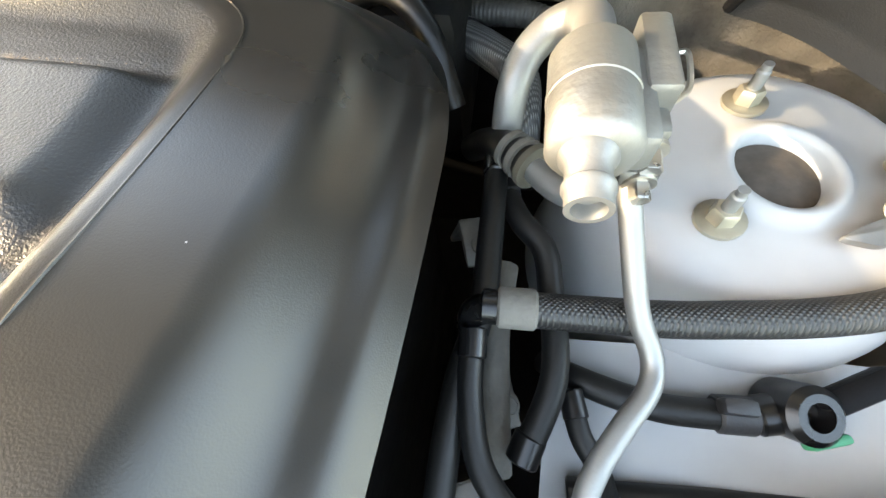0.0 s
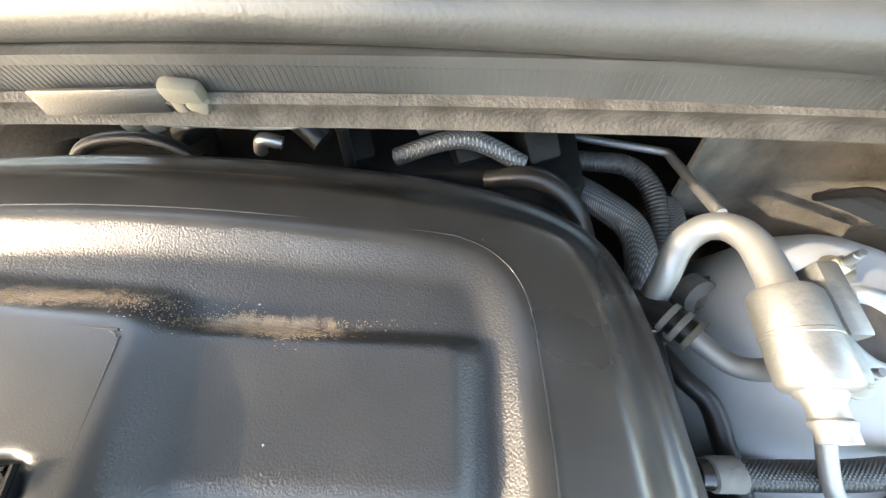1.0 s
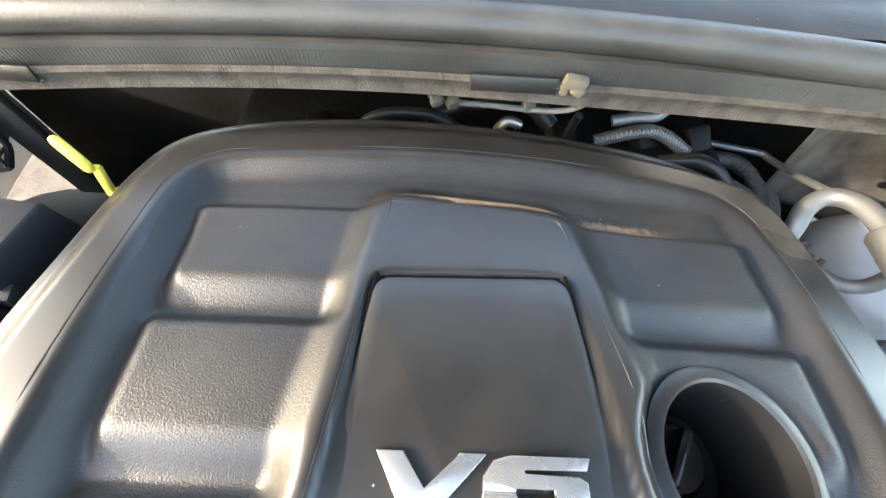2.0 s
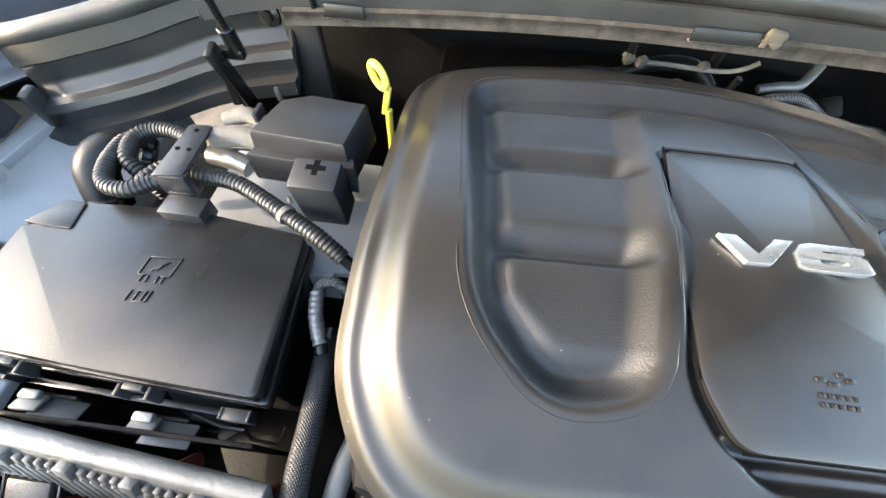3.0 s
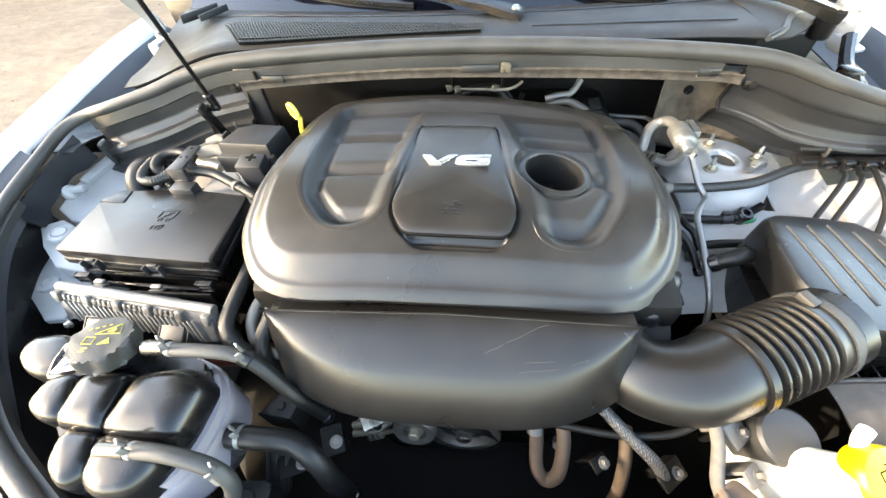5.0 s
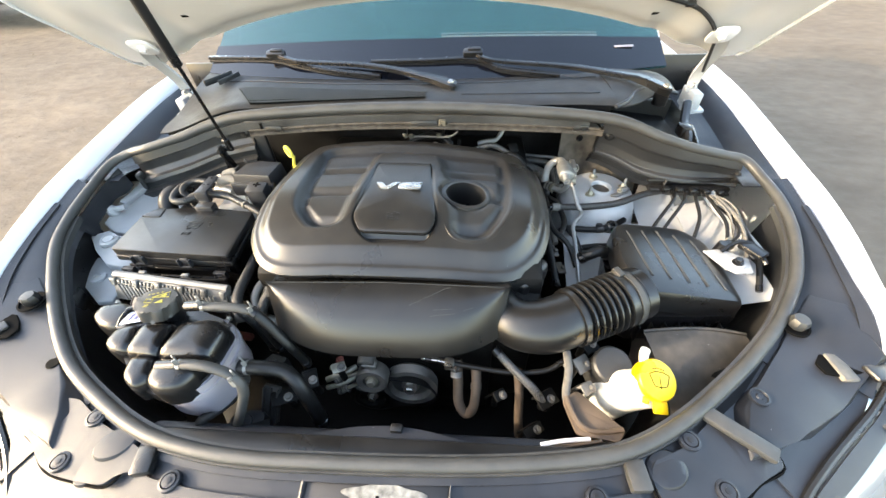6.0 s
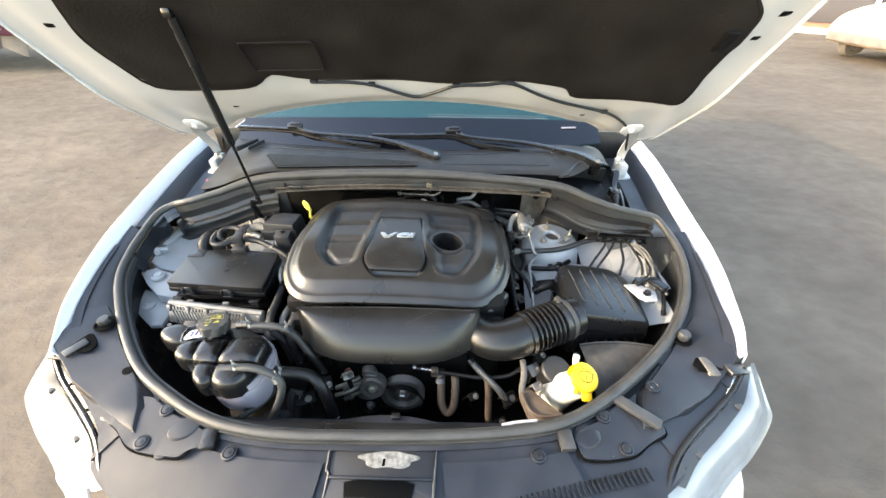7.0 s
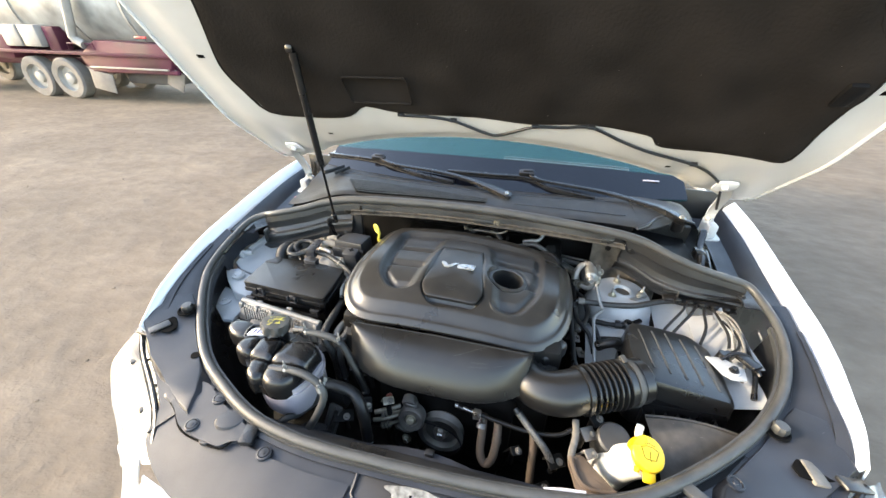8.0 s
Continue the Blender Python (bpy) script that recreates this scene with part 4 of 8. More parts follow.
RIM = [(p.x, p.y) for p in spline([(x, y, 0) for x, y in COVER], 6, closed=True)]
WELL = [tuple(p) for p in rounded([(-0.240, 0.42), (-0.248, 0.56), (-0.256, 0.699), (-0.01, 0.716), (0.228, 0.706), (0.234, 0.60), (0.226, 0.44), (0.172, 0.354), (0.100, 0.354), (0.082, 0.50), (0.054, 0.652), (-0.086, 0.660), (-0.100, 0.50), (-0.118, 0.372), (-0.185, 0.358)],
                                       [0.05, 0.05, 0.045, 0.10, 0.045, 0.05, 0.05, 0.04, 0.03, 0.05, 0.016, 0.016, 0.05, 0.03, 0.04])]
PADS = [(-0.240, 0.42), (-0.248, 0.56), (-0.256, 0.699), (-0.01, 0.716), (0.228, 0.706), (0.234, 0.60), (0.226, 0.44), (0.172, 0.354), (0.03, 0.30), (0.02, 0.60), (-0.05, 0.60), (-0.06, 0.30), (-0.185, 0.358)]
PLATE = [(-0.080, 0.583), (0.042, 0.591), (0.069, 0.385), (0.056, 0.352), (-0.079, 0.350), (-0.098, 0.385)]
PLATE_R = [tuple(p) for p in rounded(PLATE, [0.010, 0.012, 0.02, 0.014, 0.014, 0.014])]
LIP_WELL = [tuple(p) for p in rounded([(-0.086, 0.358), (0.062, 0.360), (0.044, 0.336), (-0.062, 0.333)], 0.012)]
OIL = (0.129, 0.489)


def dome(x, y):
    """The cover's top: crowned, falling to the rear and front, and leaning to the +x side."""
    t = y - 0.475
    return 1.1435 - (0.18 if t > 0 else 0.36) * (math.hypot(t, 0.08) - 0.08) - 0.30 * (x + 0.02) ** 2 - 0.05 * (x + 0.02)


def cover_z(x, y, d):
    z = dome(x, y)
    far = smooth(0.18, 0.30, x)
    z -= 0.011 * (1 - smooth(-0.006, 0.013, d)) + (0.015 + 0.007 * far) * (1 - smooth(0.017, 0.048, d))
    w = inside(WELL, x, y)
    if w > -0.010:
        k = smooth(-0.004, 0.024, w)
        deep = 0.024 - 0.010 * smooth(0.60, 0.70, y) - 0.006 * smooth(0.10, 0.22, x)
        step = (y - 0.469) / 0.094
        saw = step - math.floor(step)
        pad_top = smooth(0.0, 0.30, saw) - smooth(0.87, 1.0, saw)
        z += k * (-deep + 0.0115 * pad_top * smooth(0.012, 0.036, inside(PADS, x, y)) * smooth(0.668, 0.650, y))
    ro = math.hypot(x - OIL[0], y - OIL[1])
    if ro < 0.065:
        z += (dome(x, y) - 0.0135 - z) * smooth(0.064, 0.050, ro)
    g = inside(PLATE_R, x, y)
    z -= 0.005 * smooth(-0.006, -0.001, g)
    z -= 0.011 * smooth(-0.003, 0.007, inside(LIP_WELL, x, y))
    return z


cover = thing("engine_cover", "dusty moulded black plastic engine cover with recessed ribbed panels", "engine cover", (0, 0.5, 1.06))
bm = bmesh.new()
NA, NR = 460, 120
mid = (-0.025, 0.505)
ring_pts = along([Vector((x, y, 0)) for x, y in RIM] + [Vector((*RIM[0], 0))], NA + 1)[:NA]
grid = []
for j in range(NR + 1):
    r = (j / NR) ** 0.8
    row = []
    for q in ring_pts:
        x, y = mid[0] + (q.x - mid[0]) * r, mid[1] + (q.y - mid[1]) * r
        d = max(0.0, inside(RIM, x, y)) if r > 0.68 else 0.1
        row.append(bm.verts.new((x, y, cover_z(x, y, d))))
        if j == 0:
            break
    grid.append(row)
for i in range(NA):
    bm.faces.new((grid[0][0], grid[1][i], grid[1][(i + 1) % NA]))
for j in range(1, NR):
    for i in range(NA):
        bm.faces.new((grid[j][i], grid[j + 1][i], grid[j + 1][(i + 1) % NA], grid[j][(i + 1) % NA]))
skirt = [bm.verts.new(v.co + Vector(((v.co.x - mid[0]) * -0.012, (v.co.y - mid[1]) * -0.012, -0.009))) for v in grid[NR]]
for i in range(NA):
    bm.faces.new((grid[NR][i], skirt[i], skirt[(i + 1) % NA], grid[NR][(i + 1) % NA]))
gone = [f for f in bm.faces if math.hypot(f.calc_center_median().x - OIL[0], f.calc_center_median().y - OIL[1]) < 0.0455]
bmesh.ops.delete(bm, geom=gone, context="FACES")
for f in bm.faces:
    c = f.calc_center_median()
    if inside(WELL, c.x, c.y) > 0.004:
        f.material_index = 1
part("shell", bm, [M_COVER, M_PEBBLE], cover, sharp=60)
oz = dome(*OIL) - 0.0175
lean_x = (dome(OIL[0] + 0.05, OIL[1]) - dome(OIL[0] - 0.05, OIL[1])) / 0.10
lean_y = (dome(OIL[0], OIL[1] + 0.05) - dome(OIL[0], OIL[1] - 0.05)) / 0.10
part("filler_well", revolve([(0.0545, -0.004), (0.0535, 0.0004), (0.0505, 0.0024), (0.0455, 0.0026), (0.0436, 0.0008), (0.0420, -0.02), (0.0395, -0.075), (0.0, -0.075)], (OIL[0], OIL[1], oz + 0.0045), (-lean_x, -lean_y, 1), 64, False), M_COVER, cover)
part("oil_cap", [cyl((OIL[0] - 0.004, OIL[1] + 0.004, oz - 0.072), (OIL[0] - 0.004, OIL[1] + 0.004, oz - 0.05), 0.024), rbox((OIL[0] - 0.004, OIL[1] + 0.004, oz - 0.044), (0.040, 0.008, 0.014), 0.003, turn(0, 0, 60))], M_GLOSS, cover, "ribbed black oil filler cap")


def laid(poly, lift, thick):
    """A plate with the outline poly that follows the cover's dome."""
    m = bmesh.new()
    cx = sum(p[0] for p in poly) / len(poly)
    cy = sum(p[1] for p in poly) / len(poly)
    rows = []
    for k, s in enumerate((0.0, 0.15, 0.3, 0.45, 0.6, 0.75, 0.88, 0.975, 1.0)):
        row = []
        for x, y in (poly if k else poly[:1]):
            px, py = cx + (x - cx) * s, cy + (y - cy) * s
            row.append(m.verts.new((px, py, dome(px, py) + lift + 0.005 * smooth(0.44, 0.35, py) - (0.0012 if k == 8 else 0))))
        rows.append(row)
    n = len(poly)
    for i in range(n):
        m.faces.new((rows[0][0], rows[1][i], rows[1][(i + 1) % n]))
        for k in range(1, 8):
            m.faces.new((rows[k][i], rows[k + 1][i], rows[k + 1][(i + 1) % n], rows[k][(i + 1) % n]))
    low = [m.verts.new(v.co - Vector((0, 0, thick))) for v in rows[8]]
    for i in range(n):
        m.faces.new((rows[8][i], low[i], low[(i + 1) % n], rows[8][(i + 1) % n]))
    return m


WELL_EDGE = []
for i in range(len(WELL)):
    a, b = Vector(WELL[i - 1]), Vector(WELL[(i + 1) % len(WELL)])
    d = (b - a).normalized()
    q = Vector(WELL[i]) + Vector((-d.y, d.x)) * 0.0075
    if inside(WELL, q.x, q.y) > 0:
        q = Vector(WELL[i]) - Vector((-d.y, d.x)) * 0.0075
    WELL_EDGE.append(q)
part("well_seam", tube([(q.x, q.y, cover_z(q.x, q.y, 0.1) - 0.0002) for q in WELL_EDGE], 0.0006, 6, 4, closed=True), M_COVER, cover, "fine moulded line round the recess")
plate = part("badge_plate", laid(PLATE_R, 0.0025, 0.006), M_COVER, cover, "smooth black badge plate")
part("plate_seam", tube([(x, y, dome(x, y) + 0.0006) for x, y in PLATE_R], 0.0013, 6, 2, closed=True), M_INKSHADE, cover, "dark gap round the badge plate")
BX, BY, BW, BH = -0.0665, 0.4655, 0.099, 0.0225


def glyph(polys, name):
    out = []
    for poly in polys:
        pts = [(BX + x * BW - 0.10 * 0.0, BY + y * BH) for x, y in poly]
        z = dome(BX + 0.05, BY + 0.015)
        out.append(prism(pts, z + 0.0005, z + 0.0048, 0.0004))
    part(name, out, M_BADGE, plate, "raised satin silver character")


glyph([[(0.0, 1.0), (0.13, 1.0), (0.235, 0.32), (0.40, 1.0), (0.53, 1.0), (0.30, 0.0), (0.13, 0.0)]], "letter_v")
glyph([[(0.55, 0.0), (0.96, 0.0), (1.0, 0.10), (1.0, 0.56), (0.96, 0.66), (0.70, 0.66), (0.70, 0.76), (1.0, 0.76), (1.02, 1.0), (0.64, 1.0), (0.56, 0.90), (0.51, 0.60), (0.505, 0.345),
        (0.66, 0.345), (0.66, 0.43), (0.85, 0.43), (0.85, 0.24), (0.66, 0.24), (0.66, 0.335), (0.505, 0.335), (0.50, 0.10)]], "figure_6")
icons = []
for i in range(5):
    for j in range(2):
        x, y = -0.027 + 0.0052 * i, 0.380 + 0.0052 * j
        icons.append(rbox((x, y, dome(x, y) + 0.0028 + 0.005 * smooth(0.44, 0.35, y)), (0.0033, 0.003, 0.0010), 0.0003))
for x, y in ((-0.026, 0.394), (-0.018, 0.392), (-0.007, 0.395), (-0.012, 0.398)):
    icons.append(rbox((x, y, dome(x, y) + 0.0028 + 0.005 * smooth(0.44, 0.35, y)), (0.006, 0.003, 0.0012), 0.0004))
part("embossed_symbol", icons, M_COVER, plate, kind="stuff")
for x0, x1, y, nm in ((-0.055, 0.052, 0.662, 1), (0.062, 0.150, 0.6545, 2)):
    m = bmesh.new()
    r2 = random.Random(nm)
    for i in range(3200):
        x = r2.gauss((x0 + x1) / 2, (x1 - x0) * 0.24)
        yy = y + r2.gauss(0, 0.0027) + 0.002 * math.sin(x * 90)
        d = cover_z(x, yy, 0.1)
        r = r2.uniform(0.00013, 0.0003)
        add_grain(m, (x, yy, d), r * 1.8, r * 1.3, r * 0.6)
    part("sand_deposit", m, M_DUST, cover, "drift of fine sand", kind="stuff")

# ---- intake plenum in front of the cover ----
plenum = thing("intake_plenum", "scuffed matt black plastic intake box under the engine cover", "intake", (0, 0.22, 0.92))


def plenum_section(u):
    """One section from the back of the top, over the shoulder, down the front and under."""
    a = abs(u)
    e = a ** 4
    xt, xb = -0.021 + 0.238 * u, -0.018 + 0.215 * u
    top = Vector((xt, 0.259 + 0.006 * (1 - a), 1.072))
    sh = Vector((xt * 0.985, 0.262 - 0.060 * (1 - e), 1.051 + 0.020 * e))
    low = Vector((xb, 0.161 + 0.044 * a ** 3.5, 0.980 + 0.012 * e))
    out = [Vector((xt, 0.31, 1.042)), Vector((xt, 0.268 + 0.006 * (1 - a), 1.050)), top + Vector((0, 0.003, -0.003)), top, top.lerp(sh, 0.12) + Vector((0, 0, 0.0015)), top.lerp(sh, 0.5) + Vector((0, 0, 0.003)), top.lerp(sh, 0.82) + Vector((0, 0, 0.003))]
    for w in (0.04, 0.12, 0.24, 0.42, 0.62, 0.80, 0.92):
        out.append(sh.lerp(low, w) + Vector((0, -0.006 * (1 - e) * math.sin(math.pi * w) ** 0.8, 0.002 * (1 - e) * math.sin(math.pi * w))))
    out += [low, low + Vector((0, 0.006, -0.009)), low + Vector((0, 0.03, -0.016)), Vector((xb * 0.95, 0.31, 0.955))]
    return out


m = bmesh.new()
secs = [[m.verts.new(p) for p in plenum_section(-1 + 2 * i / 48)] for i in range(49)]
for a, b in zip(secs, secs[1:]):
    for k in range(len(a)):
        m.faces.new((a[k], a[(k + 1) % len(a)], b[(k + 1) % len(a)], b[k]))
m.faces.new(secs[0]), m.faces.new(secs[-1])
part("housing", m, M_DUCT, plenum, sharp=40)
part("top_lip", tube([plenum_section(-0.97 + 1.94 * i / 12)[3] + Vector((0, 0.001, -0.001)) for i in range(13)], 0.002, 6, 4), M_DUCT, plenum)
scr = []
for x0, y0, x1, y1 in ((0.055, 0.235, 0.105, 0.258), (0.03, 0.222, 0.052, 0.232), (0.07, 0.205, 0.115, 0.211), (0.075, 0.214, 0.11, 0.218), (0.13, 0.215, 0.15, 0.222), (0.19, 0.252, 0.196, 0.247)):
    scr.append((x0, y0, x1, y1))
for x0, y0, x1, y1 in scr:
    pts = []
    for k in range(5):
        x, y = x0 + (x1 - x0) * k / 4, y0 + (y1 - y0) * k / 4
        sec = plenum_section((x + 0.021) / 0.238)
        q = min((sec[j].lerp(sec[j + 1], w / 10) for j in range(3, 13) for w in range(11)), key=lambda p: abs(p.y - y))
        pts.append(q + Vector((0, 0, 0.0001)))
    part("scratch", tube(pts, 0.0004, 5, 2), M_RUBBER, plenum, "pale scuff mark")
part("side_bracket", rbox((0.262, 0.342, 1.012), (0.05, 0.095, 0.05), 0.016, turn(0, 0, -38), 5), M_PLASTIC, plenum)

# ---- air intake hose and filter box ----
duct = thing("intake_hose", "black plastic intake elbow with a ribbed rubber bellows", "hose", (0.3, 0.23, 0.93))
B0, B1 = Vector((0.331, 0.247, 0.998)), Vector((0.460, 0.305, 1.0))
part("elbow", tube([(0.185, 0.300, 0.990), (0.205, 0.262, 0.990), (0.235, 0.236, 0.991), (0.275, 0.229, 0.994), (0.306, 0.236, 0.997), B0], lambda s, p: 0.046 + 0.007 * smooth(0.03, 0.16, s), 28, 8), M_DUCT, duct)
axis = (B1 - B0).normalized()
prof, L = [], (B1 - B0).length
prof.append((0.048, 0)), prof.append((0.0575, 0.001)), prof.append((0.0585, 0.010))
for i in range(7):
    h = 0.014 + i * (L - 0.045) / 7
    prof += [(0.0490, h), (0.0490, h + 0.004), (0.0585, h + 0.0075), (0.0585, h + 0.0105)]
prof += [(0.0555, L - 0.024), (0.056, L - 0.002), (0.048, L)]
part("bellows", revolve(prof, B0, axis, 48), M_DUCT, duct, "grey-black ribbed bellows", sharp=50)
part("clamp", [revolve([(0.0580, 0), (0.0580, 0.011)], B0 + axis * (L - 0.018), axis, 40), rbox(B0 + axis * (L - 0.012) + Vector((-0.02, 0.02, 0.053)), (0.014, 0.022, 0.010), 0.002, turn(0, 0, 25))], M_CAP, duct)

box = thing("air_filter_box", "black plastic air filter box with ribbed lid", "air filter", (0.58, 0.43, 0.88))
LID = [(0.474, 0.298), (0.458, 0.38), (0.462, 0.45), (0.478, 0.505), (0.50, 0.518), (0.57, 0.526), (0.655, 0.530), (0.700, 0.495), (0.704, 0.40), (0.698, 0.305)]


def lid_z(x, y):
    return 1.032 - 0.17 * (x - 0.44) - 0.25 * max(0, x - 0.62) ** 1.5 - 0.06 * max(0, y - 0.45)


def lidded(poly, drop, grow):
    mm = bmesh.new()
    cx, cy = 0.585, 0.415
    rws = []
    for k, (s, dz) in enumerate(((0, 0), (0.5, 0), (0.86, 0), (0.95, -0.003), (0.99, -0.011), (1.0, -0.022), (1.0 + grow, -drop))):
        rws.append([mm.verts.new((cx + (x - cx) * s, cy + (y - cy) * s, lid_z(cx + (x - cx) * s, cy + (y - cy) * s) + dz)) for x, y in (poly if k else poly[:1])])
    nn = len(poly)
    for i in range(nn):
        mm.faces.new((rws[0][0], rws[1][i], rws[1][(i + 1) % nn]))
        for k in range(1, len(rws) - 1):
            mm.faces.new((rws[k][i], rws[k + 1][i], rws[k + 1][(i + 1) % nn], rws[k][(i + 1) % nn]))
    mm.faces.new(rws[-1])
    return mm


LID_R = [tuple(p) for p in rounded(LID, 0.016, 5)]
part("lid", lidded(LID_R, 0.055, 0.015), M_DUCT, box)
for i in range(5):
    x = 0.508 + 0.038 * i
    y0, y1 = 0.345 - 0.003 * i, 0.498 - 0.008 * abs(i - 2)
    part("lid_rib", tube([(x + 0.012 * t - 0.006, y1 + (y0 - y1) * t, lid_z(x + 0.012 * t, y1 + (y0 - y1) * t) + 0.0005) for t in (0, 0.25, 0.5, 0.75, 1)], 0.0032, 6, 3), M_RUBBER, box)
part("base", prism([(0.585 + (x - 0.585) * 1.02, 0.415 + (y - 0.415) * 1.02) for x, y in LID_R], 0.86, 0.945, 0.01), M_GLOSS, box)
for i in range(7):
    part("base_rib", rbox((0.50 + 0.028 * i, 0.290, 0.90), (0.003, 0.02, 0.05), 0.001), M_GLOSS, box)
part("inlet", cyl(B1 - axis * 0.004, B1 + axis * 0.03, 0.054), M_GLOSS, box)

# ---- fuse box, control module ----
fuse = thing("fuse_box", "dusty black plastic fuse box with a hinged lid and side clips", "fuse box", (-0.54, 0.44, 0.85))
FZ = 1.043
FLID = [(-0.678, 0.372), (-0.682, 0.488), (-0.662, 0.486), (-0.655, 0.520), (-0.53, 0.526), (-0.402, 0.512), (-0.391, 0.355), (-0.53, 0.362)]
part("lid", [prism(rounded(FLID, [0.008, 0.006, 0.004, 0.008, 0.02, 0.008, 0.008, 0.02], 3), FZ - 0.022, FZ, 0.004), prism(rounded([(x + (x + 0.54) * 0.015, y + (y - 0.44) * 0.02) for x, y in FLID], 0.006, 3), FZ - 0.036, FZ - 0.021, 0.003)], M_PLASTIC, fuse)
part("body", prism(rounded([(-0.665, 0.385), (-0.665, 0.515), (-0.41, 0.505), (-0.40, 0.37)], 0.01), 0.86, FZ - 0.036, 0.004), M_GLOSS, fuse)
part("rear_latch", prism(rounded([(-0.681, 0.489), (-0.663, 0.487), (-0.630, 0.486), (-0.634, 0.519), (-0.655, 0.520)], 0.003, 3), FZ - 0.018, FZ + 0.0015, 0.0015), M_PLASTIC, fuse)
for x, y in ((-0.612, 0.360), (-0.497, 0.353)):
    part("lid_clip", [rbox((x + k * 0.013, y - 0.002, FZ - 0.021), (0.0032, 0.010, 0.020), 0.001) for k in (-1, 1)] + [rbox((x, y - 0.004, FZ - 0.031), (0.029, 0.004, 0.005), 0.001), rbox((x, y + 0.001, FZ - 0.017), (0.017, 0.005, 0.016), 0.001)], M_CONN, fuse)
for x, y in ((-0.652, 0.356), (-0.425, 0.347)):
    part("side_clip", [rbox((x, y, FZ - 0.046 - 0.008 * k), (0.027, 0.010, 0.0022), 0.0006) for k in range(3)] + [rbox((x + k * 0.0125, y, FZ - 0.054), (0.0024, 0.010, 0.020), 0.0006) for k in (-1, 1)], M_CONN, fuse)
part("lower_rail", [rbox((-0.53, 0.352, FZ - 0.066), (0.235, 0.006, 0.003), 0.001, turn(0, 0, -2)), rbox((-0.53, 0.362, FZ - 0.049), (0.25, 0.003, 0.012), 0.001, turn(0, 0, -2))], M_GLOSS, fuse)
part("bracket_wire", tube([(-0.475, 0.345, FZ - 0.070), (-0.447, 0.338, FZ - 0.074), (-0.425, 0.338, FZ - 0.074), (-0.420, 0.332, FZ - 0.086), (-0.395, 0.330, FZ - 0.088), (-0.388, 0.345, FZ - 0.074)], 0.0018, 6, 1, smooth=False), M_CONN, fuse)
marks = []
for x0, y0, x1, y1 in ((-0.575, 0.465, -0.530, 0.468), (-0.575, 0.465, -0.578, 0.440), (-0.530, 0.468, -0.534, 0.440), (-0.578, 0.440, -0.566, 0.440), (-0.546, 0.440, -0.534, 0.440), (-0.564, 0.446, -0.544, 0.460), (-0.556, 0.447, -0.549, 0.458),
                       (-0.570, 0.440, -0.571, 0.430), (-0.562, 0.440, -0.563, 0.430), (-0.548, 0.440, -0.549, 0.430), (-0.540, 0.440, -0.541, 0.430),
                       (-0.572, 0.418, -0.574, 0.404), (-0.562, 0.418, -0.564, 0.404), (-0.552, 0.419, -0.554, 0.405), (-0.562, 0.418, -0.545, 0.419), (-0.564, 0.404, -0.547, 0.405), (-0.545, 0.419, -0.547, 0.405)):
    x0, x1, y0, y1 = -0.524 + (x0 + 0.555) * 0.68, -0.524 + (x1 + 0.555) * 0.68, 0.448 + (y0 - 0.44) * 0.74, 0.448 + (y1 - 0.44) * 0.74
    L2 = math.hypot(x1 - x0, y1 - y0)
    marks.append(rbox(((x0 + x1) / 2, (y0 + y1) / 2, FZ + 0.0006), (L2, 0.0011, 0.0012), 0.0002, turn(0, 0, math.degrees(math.atan2(y1 - y0, x1 - x0)))))
part("embossed_symbol", marks, M_PLASTIC, fuse)

ecu = thing("control_module", "finned cast aluminium engine control module", "control module", (-0.51, 0.29, 0.90))
EM = Matrix.Translation((-0.510, 0.288, 0.975)) @ turn(0, 3, -5) @ turn(66, 0, 0)     # local x along, y up the slope, z out
part("case", rbox((0, 0.012, 0), (0.270, 0.056, 0.018), 0.005), M_ECU, ecu).data.transform(EM)
for i in range(26):
    o = part("fin", rbox((-0.112 + 0.0089 * i, 0.006, 0.010), (0.0034, 0.040, 0.006), 0.001, turn(0, 0, 24)), M_ECU, ecu)
    o.data.transform(EM)
for x in (-0.128, -0.075, -0.022, 0.031, 0.084, 0.128):
    o = part("cover_clip", [rbox((x, 0.034, 0.010), (0.012, 0.012, 0.012), 0.002), rbox((x, 0.028, 0.012), (0.008, 0.014, 0.006), 0.0015)], M_ECU, ecu)
    o.data.transform(EM)
for x in (-0.1015, -0.0485, 0.0045, 0.0575):
    o = part("edge_bar", [rbox((x + 0.009 * k, 0.032, 0.011), (0.0050, 0.009, 0.005), 0.001) for k in (-1.5, -0.5, 0.5, 1.5)], M_ECU, ecu)
    o.data.transform(EM)
o = part("top_bar", cyl((-0.134, 0.042, 0.000), (0.134, 0.042, 0.000), 0.0085, n=16), M_ECU, ecu)
o.data.transform(EM)
for x in (-0.133, 0.133):
    o = part("screw", bolt((x, -0.025, 0.009), (0, 0, 1), 0.005), M_STEEL, ecu)
    o.data.transform(EM)
o = part("mounting_ear", [rbox((0.146, -0.006, -0.002), (0.034, 0.066, 0.010), 0.004, turn(0, 0, 22)), cyl((0.150, -0.018, 0.002), (0.150, -0.018, 0.008), 0.007)], M_ECU, ecu)
o.data.transform(EM)
part("bracket", rbox((-0.51, 0.325, 0.945), (0.22, 0.004, 0.11), 0.001), M_DARK, ecu)
